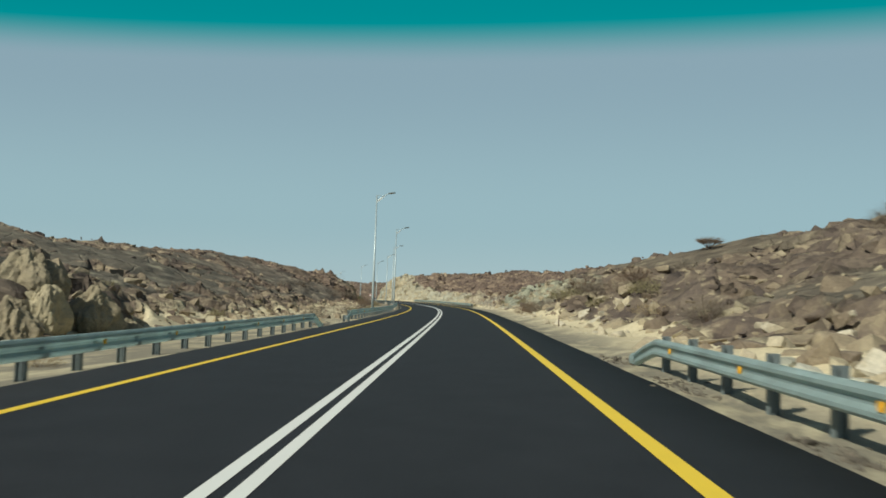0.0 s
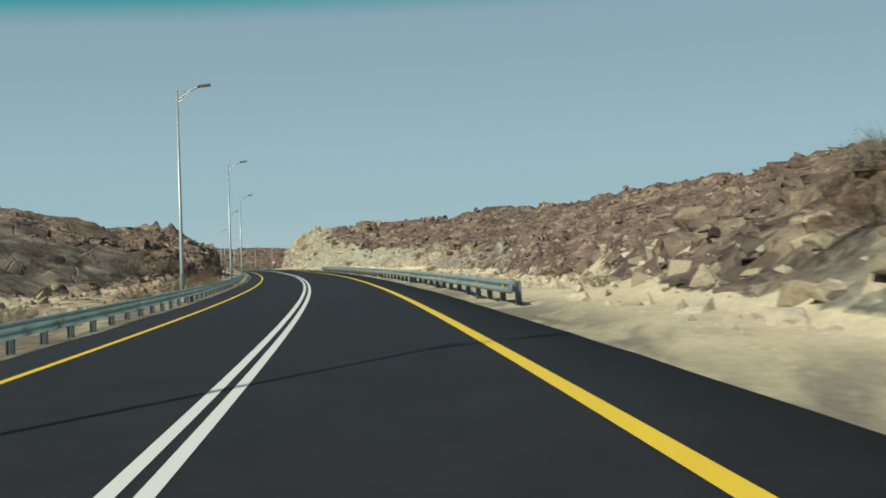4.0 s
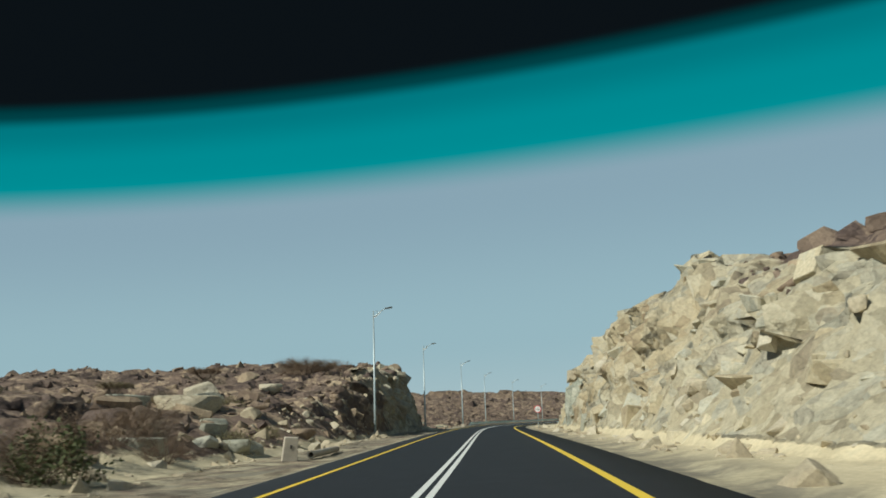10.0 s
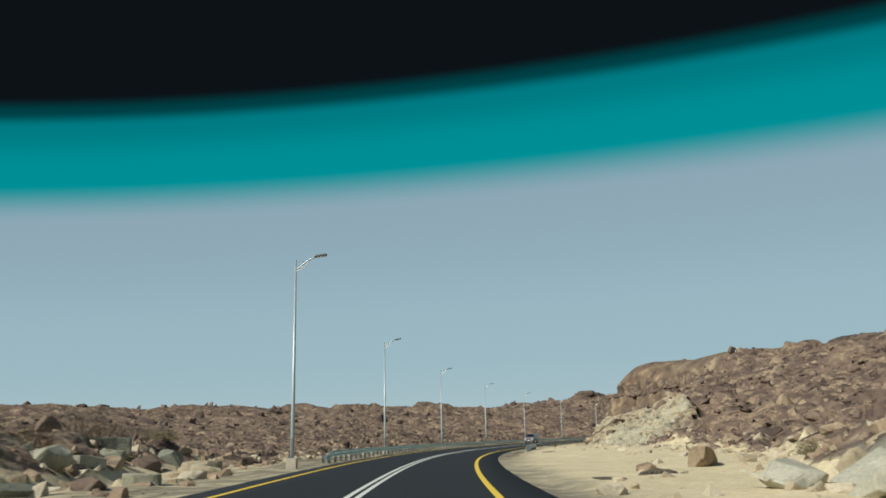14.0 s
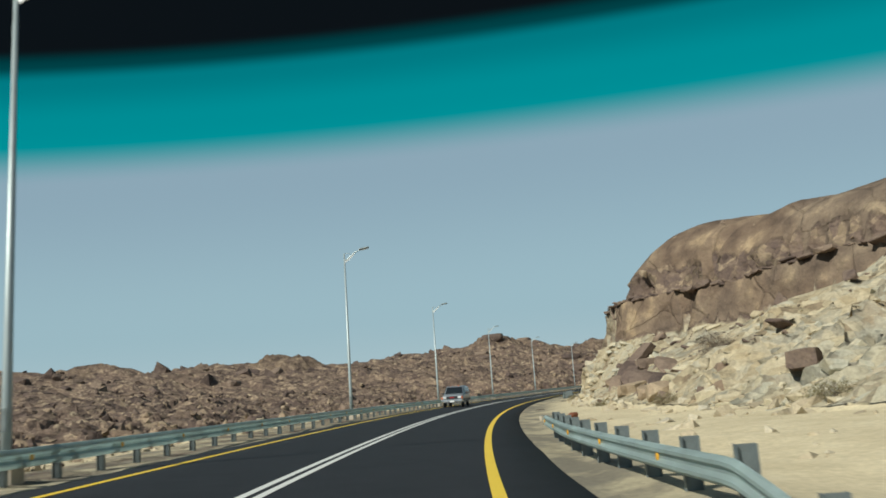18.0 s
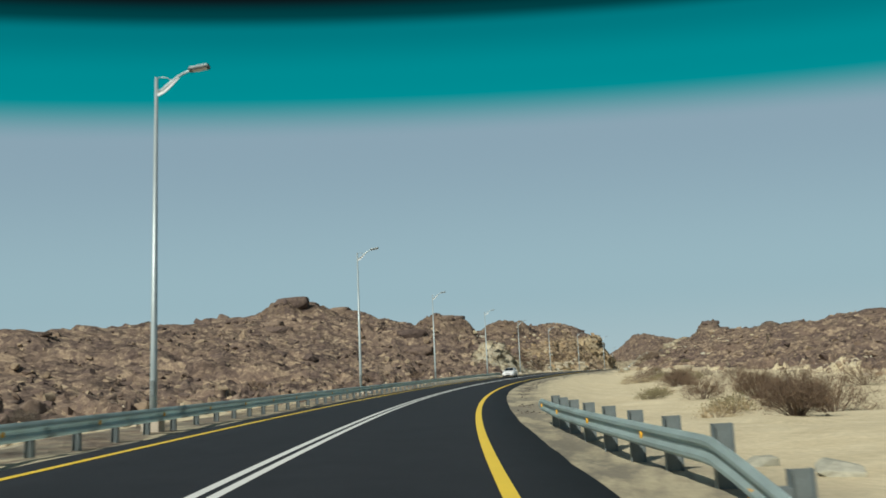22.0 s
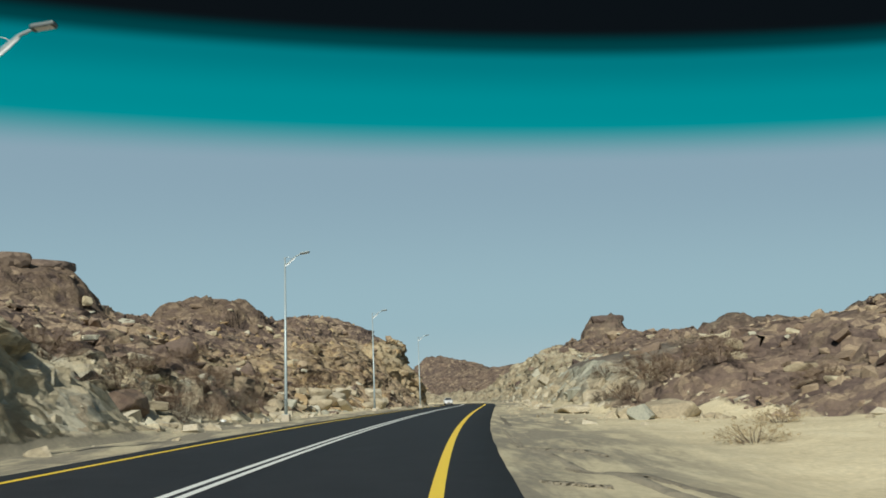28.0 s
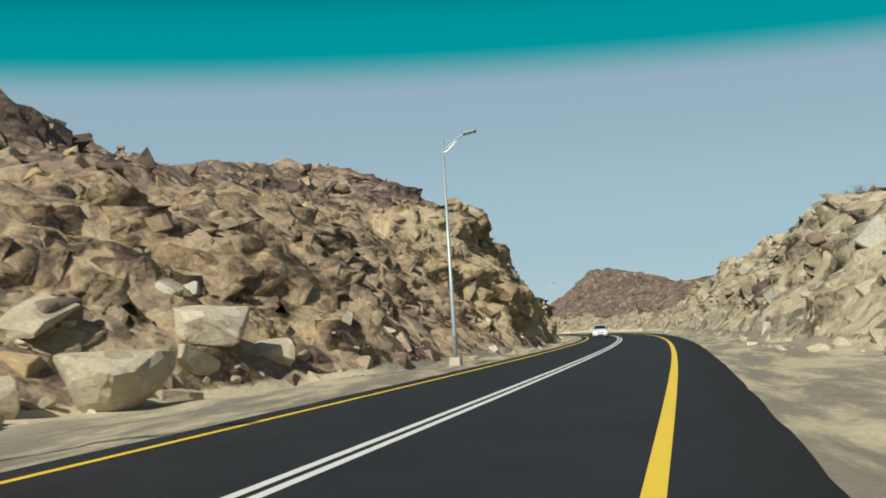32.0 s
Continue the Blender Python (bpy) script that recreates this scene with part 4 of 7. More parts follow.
LAMPS = [(66.9, -5.8), (102.4, -5.6), (140.4, -6.0), (172.1, -5.9), (208.4, -5.7), (241.8, -7.3), (315.0, -8.4), (350.4, -7.5), (384.8, -5.6), (422.3, -6.1), (457.3, -5.8), (492.9, -5.7),
         (529.0, -5.7), (565.7, -5.7), (602.5, -6.2), (639.5, -6.5), (675.2, -6.1), (710.5, -7.5), (743.6, -8.0), (779.1, -7.7), (815.0, -6.0), (945.8, -6.3)]
first_lamp = None
for s, n in LAMPS:
    up = 0.1 if s > 700 else 0.18
    m = frame_at(s, n, up)
    m = Matrix.Translation(m.translation) @ Matrix.Rotation(np.interp(s, RUN, HEADING), 4, "Z")
    if first_lamp is None:
        first_lamp = street_lamp(m)
    else:
        copy_thing(first_lamp, m)


# ---- guard rails ----
def beam_profile():
    """The W of a guard rail's beam: depth towards the road, height."""
    return [(0.0, 0.18), (0.035, 0.17), (0.085, 0.125), (0.085, 0.075), (0.03, 0.022), (0.03, -0.022), (0.085, -0.075), (0.085, -0.125), (0.035, -0.17), (0.0, -0.18)]


def post_mesh(half):
    """A rolled post, half its width across the road."""
    bm = boxed(-half, -0.07, -0.9, 0.01 - half, 0.07, 0.71)
    boxed(half - 0.01, -0.07, -0.9, half, 0.07, 0.71, bm=bm)
    boxed(0.01 - half, -0.006, -0.9, half - 0.01, 0.006, 0.71, bm=bm)
    boxed(-0.012, 0.006, -0.9, 0.012, 0.03, 0.71, bm=bm)
    me = bpy.data.meshes.new("post")
    bm.to_mesh(me)
    bm.free()
    me.materials.append(POST_STEEL)
    return me


def block_mesh():
    bm = boxed(-0.09, -0.07, -0.14, 0.09, 0.07, 0.12, 0.01)
    me = bpy.data.meshes.new("spacer_block")
    bm.to_mesh(me)
    bm.free()
    me.materials.append(POST_STEEL)
    return me


def reflector_mesh():
    bm = bmesh.new()
    v = [bm.verts.new(p) for p in ((0, -0.035, -0.05), (0, 0.035, -0.05), (0, 0.05, 0.0), (0, 0.035, 0.05), (0, -0.035, 0.05), (0, -0.05, 0.0))]
    f = bm.faces.new(v)
    g = bmesh.ops.extrude_face_region(bm, geom=[f])
    for e in g["geom"]:
        if isinstance(e, bmesh.types.BMVert):
            e.co.x += 0.03
    bmesh.ops.recalc_face_normals(bm, faces=bm.faces)
    me = bpy.data.meshes.new("reflector")
    bm.to_mesh(me)
    bm.free()
    me.materials.append(REFLECTOR)
    return me


POST_MESH, WIDE_POST_MESH, BLOCK_MESH, REFLECTOR_MESH = post_mesh(0.075), post_mesh(0.125), block_mesh(), reflector_mesh()
RAIL_TOP = 0.56


def guard_rail(side, s0, s1, n, label, flare0=0.0, flare1=0.0, drop0=0.0, drop1=0.0, gap=2.0, proud=-0.16):
    """A run of guard rail. flare, drop: how far its ends bend away from the road and down."""
    rail = thing("guard_rail", frame_at((s0 + s1) / 2, n * side), label, "guard rail", "guard rails along the road")
    inv = rail.matrix_world.inverted()

    def line(s):
        a, b = np.clip((s0 + 14 - s) / 14, 0, 1), np.clip((s - s1 + 14) / 14, 0, 1)
        low, high = np.clip((s0 + 2.2 - s) / 2.2, 0, 1), np.clip((s - s1 + 2.2) / 2.2, 0, 1)
        return n + flare0 * a**1.3 + flare1 * b**1.3, RAIL_TOP - 0.155 - drop0 * low**1.15 - drop1 * high**1.15
    ss = np.unique(np.concatenate([np.arange(s0, s1 + 0.01, 1.0), np.arange(s0, s0 + 2.5, 0.3), np.arange(s1 - 2.4, s1 + 0.01, 0.3)]))
    nn, zz = line(ss)
    bm = bmesh.new()
    rows = []
    for s, w, z in zip(ss, nn, zz):
        rows.append([bm.verts.new(inv @ Vector(on_road(s, side * (w - dep), z + hgt))) for dep, hgt in beam_profile()])
    for a, b in zip(rows, rows[1:]):
        for k in range(len(a) - 1):
            bm.faces.new((a[k], a[k + 1], b[k + 1], b[k]))
    g = bmesh.ops.solidify(bm, geom=bm.faces[:], thickness=0.006)
    bmesh.ops.recalc_face_normals(bm, faces=bm.faces)
    part("beam", bm, STEEL, rail, "galvanised steel W-profile beam")
    for s in (s0, s1):
        w, z = line(np.array([s]))
        bm = bmesh.new()
        prof = [(side * (w[0] - 0.1 * math.sin(a)), z[0] + 0.155 * math.cos(a)) for a in np.linspace(0, math.pi, 9)]
        e0 = [bm.verts.new(inv @ Vector(on_road(s - 0.25, q[0], q[1]))) for q in prof]
        e1 = [bm.verts.new(inv @ Vector(on_road(s + 0.25, q[0], q[1]))) for q in prof]
        for k in range(8):
            bm.faces.new((e0[k], e0[k + 1], e1[k + 1], e1[k]))
        bmesh.ops.solidify(bm, geom=bm.faces[:], thickness=0.006)
        part("end_shoe", bm, STEEL, rail)
    for k, s in enumerate(np.arange(s0 + 0.6, s1 - 0.3, gap)):
        w, z = line(np.array([s]))
        turn = np.interp(s, RUN, HEADING)
        lean = radians(random.uniform(-2, 2))
        rot = Matrix.Rotation(turn + (math.pi if side < 0 else 0), 4, "Z") @ Matrix.Rotation(lean, 4, "X")
        for nm, me, off, up in (("post", WIDE_POST_MESH if proud == 0.0 else POST_MESH, 0.30 if proud == 0.0 else 0.25, z[0] - RAIL_TOP + 0.155 + proud), ("spacer_block", BLOCK_MESH, 0.095, z[0])):
            ob = new(nm, me)
            ob.parent = rail
            ob.matrix_local = inv @ Matrix.Translation(on_road(s, side * (w[0] + off), up)) @ rot
        if k % 2 == 0:
            ob = new("reflector", REFLECTOR_MESH)
            ob.parent = rail
            ob.matrix_local = inv @ Matrix.Translation(on_road(s + 0.4, side * (w[0] - 0.07), z[0] + 0.0)) @ Matrix.Rotation(turn + (math.pi if side > 0 else 0), 4, "Z")
    return rail


guard_rail(1, -34, 14.5, 5.75, "galvanised steel guard rail with amber reflectors on the sandy verge", drop1=0.42, proud=-0.04)
guard_rail(1, 119, 220.5, 5.75, "galvanised steel guard rail with amber reflectors above a sandy wash", drop1=0.12)
guard_rail(1, 448.7, 470, 5.5, "short galvanised guard rail whose near end is bent down", flare0=0.8, drop0=0.5, proud=0.0)
guard_rail(1, 550.2, 568, 5.5, "short galvanised guard rail round the inside of the bend", flare0=0.7, drop0=0.5, proud=0.0)
guard_rail(-1, -34, 36, 5.3, "galvanised guard rail whose far end slopes into the ground", drop1=0.5)
guard_rail(-1, 46, 215, 5.35, "long galvanised guard rail beside the dark boulder slope", drop0=0.4, drop1=0.5)
guard_rail(-1, 392, 682, 5.2, "long galvanised guard rail round the outside of the bend", drop0=0.3, drop1=0.2)
# ---- loose rock ----
ROCK_RNG = np.random.default_rng(7)


def shape_arrays(bm, worn):
    bmesh.ops.dissolve_limit(bm, angle_limit=0.12, verts=bm.verts[:], edges=bm.edges[:])
    if worn:
        bmesh.ops.bevel(bm, geom=bm.edges[:], offset=worn, segments=1, affect="EDGES", clamp_overlap=True)
    bmesh.ops.triangulate(bm, faces=bm.faces[:])
    bm.verts.index_update()
    v = np.array([x.co[:] for x in bm.verts])
    f = np.array([[x.index for x in p.verts] for p in bm.faces])
    bm.free()
    return v, f


def rock_shape(rng, points=15, flat=0.75, worn=0.0):
    """An angular stone: the hull of points on a lumpy box."""
    bm = bmesh.new()
    for _ in range(points):
        p = rng.normal(size=3)
        p = p / np.abs(p).max() ** 0.65 / np.linalg.norm(p) ** 0.35
        bm.verts.new(p * [1, 0.8, flat] * rng.uniform(0.82, 1.0))
    bmesh.ops.convex_hull(bm, input=bm.verts[:])
    bmesh.ops.delete(bm, geom=[v for v in bm.verts if not v.link_faces], context="VERTS")
    return shape_arrays(bm, worn)


def block_shape(rng, squash=0.7, worn=0.0):
    """A jointed block: the hull of a box with shifted and chipped corners."""
    bm = bmesh.new()
    for k in range(8):
        c = np.array([1 if k & 1 else -1, 1 if k & 2 else -1, 1 if k & 4 else -1]) * [1, 0.75, squash]
        if rng.uniform() < 0.6:
            for axis in range(3):
                q = c.copy()
                q[axis] *= rng.uniform(0.2, 0.7)
                bm.verts.new(q * 0.75 + rng.normal(0, 0.06, 3))
        else:
            bm.verts.new(c * 0.72 + rng.normal(0, 0.17, 3))
    bmesh.ops.convex_hull(bm, input=bm.verts[:])
    bmesh.ops.delete(bm, geom=[v for v in bm.verts if not v.link_faces], context="VERTS")
    return shape_arrays(bm, worn)


SHAPES = [rock_shape(ROCK_RNG, k, fl) for k, fl in ((10, 0.6), (11, 0.9), (12, 0.5), (13, 0.75), (11, 0.4))] + [block_shape(ROCK_RNG, q) for q in (0.5, 0.7, 0.9, 0.35, 0.6)]
CUT_SHAPES = [block_shape(ROCK_RNG, q, 0.09) for q in (0.5, 0.7, 0.9, 0.35)] + [rock_shape(ROCK_RNG, 12, q, 0.07) for q in (0.5, 0.7, 0.9)]
WORN_SHAPES = [rock_shape(ROCK_RNG, k, q, 0.08) for k, q in ((13, 0.5), (14, 0.65), (12, 0.8), (15, 0.4))] + [block_shape(ROCK_RNG, q, 0.1) for q in (0.45, 0.65, 0.3)]


def turns(rng, count, tip, way=None):
    """Random turns: any way round, tipped by about tip radians."""
    a, b, c = rng.uniform(0, 2 * math.pi, count) if way is None else way + rng.normal(0, 0.3, count), rng.normal(0, tip, count), rng.normal(0, tip, count)
    ca, sa, cb, sb, cc, sc = np.cos(a), np.sin(a), np.cos(b), np.sin(b), np.cos(c), np.sin(c)
    m = np.empty((count, 3, 3))
    m[:, 0], m[:, 1], m[:, 2] = (np.stack([ca * cb, ca * sb * sc - sa * cc, ca * sb * cc + sa * sc], -1), np.stack([sa * cb, sa * sb * sc + ca * cc, sa * sb * cc - ca * sc], -1),
                                 np.stack([-sb, cb * sc, cb * cc], -1))
    return m


STONES = {}


def rock_field(name, places, sizes, mat, label, tip=0.45, shapes=SHAPES, way=None, singles=0, parent=None, near=None):
    """Many stones in one mesh; the largest of those picked by near are pieces of their own."""
    rng = np.random.default_rng(len(places))
    pick = rng.integers(0, len(shapes), len(places))
    apart = np.zeros(len(places), bool)
    if singles:
        apart[np.argsort(-sizes * (near if near is not None else 1))[:singles]] = True
        if near is not None:
            apart &= near
    vs, fs, at = [], [], 0
    for k, (v, f) in enumerate(shapes):
        idx = np.nonzero(pick == k)[0]
        if not len(idx):
            continue
        r = turns(rng, len(idx), tip, None if way is None else way[idx])
        sc = sizes[idx, None] * rng.uniform(0.75, 1.3, (len(idx), 3))
        for i in np.nonzero(apart[idx])[0]:
            key = (mat.name, id(v))
            if key not in STONES:
                STONES[key] = fast_mesh("stone", v, f, 3)
                STONES[key].shade_flat()
                STONES[key].materials.append(mat)
            ob = new("stone", STONES[key])
            ob.parent = parent
            ob.matrix_world = Matrix.Translation(places[idx[i]]) @ (Matrix(r[i].tolist()) @ Matrix.Diagonal(sc[i])).to_4x4()
        r, sc, idx = r[~apart[idx]], sc[~apart[idx]], idx[~apart[idx]]
        pts = np.einsum("nij,nvj->nvi", r, v[None] * sc[:, None]) + places[idx, None]
        vs.append(pts.reshape(-1, 3))
        fs.append((f[None] + (np.arange(len(idx)) * len(v))[:, None, None] + at).reshape(-1, 3))
        at += pts.shape[0] * pts.shape[1]
    me = fast_mesh(name, np.concatenate(vs), np.concatenate(fs), 3)
    me.shade_flat()
    me.materials.append(mat)
    return tagged(new(name, me), label, "rocks", kind="stuff")


def strewn(side, s0, s1, d0, d1, count, lo, hi, seed, power=2.2, sunk=0.25, back=0.0, on_bare=0.04):
    """Places and sizes of stones strewn over a stretch of slope."""
    rng = np.random.default_rng(seed)
    s = rng.uniform(s0, s1, count)
    d = d0 + (d1 - d0) * rng.uniform(0, 1, count) ** 1.3
    foot = foot_of(side, s)
    z, pale, sand, bare = land(side, s, d, foot)
    out = shove(side, s, d, foot, z, bare)
    edge = asphalt_edge(side, s)
    w = np.clip((d + foot - edge) / (foot - edge), 0, 1)
    z, out = np.where(d > 0.3, z, verge(side, s, w, foot, edge)[0]), np.where(d > 0.3, out, 0)
    size = lo + (hi - lo) * rng.uniform(0, 1, count) ** power
    keep = (d + foot - out - size > asphalt_edge(side, s) + 0.8) & ((bare < 0.5) | (rng.uniform(0, 1, count) < on_bare)) & ((side > 0) | (s < 704) | (s > 722) | (d > 9) | (rng.uniform(0, 1, count) < 0.15))
    keep &= (side < 0) | (s > 100) | (d > 26) | (rng.uniform(0, 1, count) < 0.75)
    quiet = ((s > 796) & (s < 882) & (d < 16)) if side < 0 else ((s > 782) & (s < 900) & (d < 16))
    keep &= ~quiet | (rng.uniform(0, 1, count) < 0.35)
    x, y, zz = on_road(s, (foot + d - out + size * back) * side)
    p = np.stack([x, y, zz + z - size * sunk], -1)
    return p[keep], size[keep], s[keep], d[keep]


def slope_rocks(side, seed):
    p, size, s, d = strewn(side, -25, 930, 0.5, 62, 30000, 0.14, 0.8, seed, 2.4, 0.35)
    level, cut, deep, far, ridge = (along(t, s) for t in SIDES[side][1:])
    on_cut = (cut > 1.8) & (d < deep + 0.8)
    keep = ~on_cut & (ridge * np.clip(d / far, 0.1, 1) > 0.5) & (np.random.default_rng(seed).uniform(0, 1, len(s)) < np.clip(0.35 + d / 8, 0, 1))
    p, size, s, d = p[keep], size[keep], s[keep], d[keep]
    mixed = np.random.default_rng(seed + 1).uniform(0, 1, len(s)) < np.maximum(np.interp(d, [0, 6, 25], [0.85, 0.5, 0.28]) * np.where((s > 190) & (s < np.where(side > 0, 330, 262)), 0.45, 1.0), np.where(side > 0, 0.82 * (s > 700), 0.75 * (s > 742)))
    ochre = mixed & (side < 0) & (s > 756) & (d < 24) & (np.random.default_rng(seed + 2).uniform(0, 1, len(s)) < 0.6)
    if ochre.any():
        rock_field("boulder_slope", p[ochre], size[ochre], ROCK_OCHRE, "ochre and tan broken stones over the last slope", singles=60, parent=LAND[side], near=d[ochre] < 22)
    mixed &= ~ochre
    rock_field("boulder_slope", p[mixed], size[mixed], ROCK_MIXED, "tan and brown broken boulders over the hillside", singles=60, parent=LAND[side], near=d[mixed] < 22)
    mixed |= ochre
    rock_field("boulder_slope", p[~mixed], size[~mixed], ROCK_DARK, "dark weathered boulders heaped over the hillside", singles=60, parent=LAND[side], near=d[~mixed] < 22)
    p, size, s, d = strewn(side, -25, 930, 1.5, 62, 3200, 0.7, 1.6, seed + 3, 2.8, 0.45)
    cut, deep, far, ridge = (along(t, s) for t in SIDES[side][2:])
    keep = ~((cut > 1.8) & (d < deep + 0.8)) & (ridge * np.clip(d / far, 0.1, 1) > 0.8) & ~((side > 0) & (s > 744) & (s < 800) & (d < 22)) & ~((side > 0) & (s < 125) & (d < 20))
    p, size, s, d = p[keep], size[keep], s[keep], d[keep]
    tan = np.random.default_rng(seed + 4).uniform(0, 1, len(s)) < np.where((side > 0) & (s > 700), 0.8, np.where((side < 0) & (s > 742), 0.6, 0.3))
    keep = ~((side > 0) & (s > 700)) | (np.random.default_rng(seed + 6).uniform(0, 1, len(s)) < 0.4)
    p, size, s, d, tan = p[keep], size[keep], s[keep], d[keep], tan[keep]
    for pick, mat, text in ((~tan, ROCK_DARK, "large dark weathered boulders on the hillside"), (tan, ROCK_MIXED, "large tan and brown boulders on the hillside")):
        rock_field("boulder_slope", p[pick], size[pick], mat, text, 0.3, WORN_SHAPES, None, 150, LAND[side], d[pick] < 25)
    p, size, s, d = strewn(side, -55, 1060, 75, 260, 6000, 0.7, 3.2, seed + 5)
    rock_field("boulder_slope", p, size, ROCK_DARK, "distant dark boulders along the ridge")
    # pale rubble at the foot of the cuts
    p, size, s, d = strewn(side, -20, 900, -1.5, 3.5, 5000, 0.06, 0.55, seed + 9, 3.0, 0.2)
    brown = (side < 0) & (s < 262)
    rock_field("rubble", p[~brown], size[~brown], ROCK_PALE, "pale rock rubble at the foot of the slope")
    if brown.any():
        rock_field("rubble", p[brown], size[brown], ROCK_MIXED, "brown rock rubble at the foot of the slope")


def cut_blocks(side, seed):
    """Jointed blocks standing proud of the cut faces."""
    p, size, s, d = strewn(side, 190, 900, 0.2, 11, 8000, 0.2, 0.9, seed, 2.2, 0.3, 0.6)
    level, cut, deep, far, ridge = (along(t, s) for t in SIDES[side][1:])
    keep = (cut > 2.0) & (d < deep + 1.2) & ((side < 0) | (s < 484) | (s > 548))
    keep &= (side < 0) | (s < 262) | (s > 345) | (np.random.default_rng(seed + 1).uniform(0, 1, len(s)) < 0.45)
    p, size, s, d = p[keep], size[keep], s[keep], d[keep]
    size = size * np.where((side > 0) & (s > 262) & (s < 345), 1.25, 1.0)
    share = along(LEFT_PALE if side < 0 else RIGHT_PALE, s)
    grey = along(LEFT_GREY if side < 0 else RIGHT_GREY, s) * (rough_noise(s / 6.0, p[:, 2] / 3.0, seed + 3, 2) > -0.05) > 0.4
    way = np.interp(s, RUN, HEADING)
    for pick, mat, text in ((grey & (share > 0.5), ROCK_GREY, "grey-green jointed blocks in the road cut"), (~grey & (share > 0.5) & ((s < 742) | (side > 0)), ROCK_CUT, "tan and cream jointed blocks in the road cut"),
                            (~grey & (share > 0.5) & (s >= 742) & (side < 0), ROCK_OCHRE, "ochre jointed blocks in the last road cuts"), (share <= 0.5, ROCK_MIXED, "brown jointed blocks in the road cut")):
        if pick.any():
            rock_field("cut_face_rock", p[pick], size[pick], mat, text, 0.28, CUT_SHAPES, way[pick], 130, LAND[side])


def scree(seed):
    """Flat broken slabs on the slope under the bluff."""
    rng = np.random.default_rng(seed)
    s = rng.uniform(484, 532, 750)
    foot = foot_of(1, s)
    wall = along(BLUFF_WALL, s)
    d = (wall - foot) * rng.uniform(0.02, 1.0, 750)
    z = land(1, s, d, foot)[0]
    size = 0.10 + 0.75 * rng.uniform(0, 1, 750) ** 4.0
    x, y, zz = on_road(s, foot + d)
    p = np.stack([x, y, zz + z - 0.12 * size], -1)
    dark = rng.uniform(0, 1, 750) < np.interp(s, [515, 522], [0.5, 0.0])
    flat = [block_shape(rng, q, 0.07) for q in (0.22, 0.3, 0.4, 0.5)]
    rock_field("scree", p[dark], size[dark], ROCK_DARK, "flat dark slabs strewn over the scree", 0.3, flat, None, 120, LAND[1])
    rock_field("scree", p[~dark], size[~dark], ROCK_CUT, "flat tan slabs strewn over the scree", 0.3, flat, None, 200, LAND[1])


def flat_rubble(seed):
    """Pale stones lying about the sand flats."""
    for side, s0, s1, d0, d1, count, hi in ((1, 575, 705, -22, 4, 500, 0.5), (1, 350, 480, -8, 3, 350, 0.6), (-1, 40, 200, -9, 6, 700, 0.55), (1, 140, 262, -17, 5, 1500, 0.55), (-1, 365, 420, -4, 5, 350, 0.6), (1, 705, 790, -6, 3, 350, 0.3)):
        p, size, s, d = strewn(side, s0, s1, d0, d1, count, 0.07, hi, seed + s0, 3.0, 0.2)
        rock_field("stone_scatter", p, size, ROCK_MIXED if side < 0 else ROCK_PALE, "small stones scattered over the sand", 0.4)


flat_rubble(700)
slope_rocks(-1, 100)
slope_rocks(1, 200)

def flat_slabs(side, s0, s1, d0, d1, count, hi, seed):
    """Flat slabs bedded in a slope."""
    p, size, s, d = strewn(side, s0, s1, d0, d1, count, 0.15, hi, seed, 2.2, 0.1, 0.0, 0.6)
    rng = np.random.default_rng(seed)
    flat = [block_shape(rng, q, 0.06) for q in (0.2, 0.3, 0.42, 0.5)]
    kind = rng.uniform(0, 1, len(s))
    for pick, mat, text in ((kind < 0.4, ROCK_DARK, "flat dark slabs bedded in the slope"), (kind >= 0.7, ROCK_OLIVE if s0 < 100 else ROCK_CUT, "flat cream and grey slabs bedded in the slope"), ((kind >= 0.4) & (kind < 0.7), ROCK_MIXED, "flat tan slabs bedded in the slope")):
        rock_field("bedded_rock", p[pick], size[pick], mat, text, 0.22, flat, None, 40, LAND[side])


flat_slabs(1, 2, 88, 0.5, 12, 420, 0.55, 810)


def outcrops(seed):
    """Rounded olive-grey outcrops half buried in the first slope."""
    p, size, s, d = strewn(1, 4, 112, 0.2, 9, 420, 0.25, 1.0, seed, 2.6, 0.35, 0.2, 1.0)
    rng = np.random.default_rng(seed)
    worn = [rock_shape(rng, k, q, 0.1) for k, q in ((18, 0.6), (20, 0.75), (16, 0.5), (22, 0.65))]
    green = rng.uniform(0, 1, len(s)) < np.interp(s, [90, 96, 108, 112], [0.0, 0.4, 0.4, 0.0])
    rock_field("outcrop", p[green], size[green], ROCK_GREEN, "green-grey rounded outcrops in the slope", 0.35, worn, None, 60, LAND[1])
    rock_field("outcrop", p[~green], size[~green], ROCK_MIXED, "brown rounded outcrops in the slope", 0.35, worn, None, 120, LAND[1])


outcrops(850)
flat_slabs(1, 85, 130, 0.5, 9, 380, 0.6, 820)
flat_slabs(-1, 715, 815, 2, 30, 700, 1.0, 830)
flat_slabs(1, 728, 860, 3, 26, 700, 0.9, 840)
cut_blocks(-1, 300)
cut_blocks(1, 400)
scree(500)


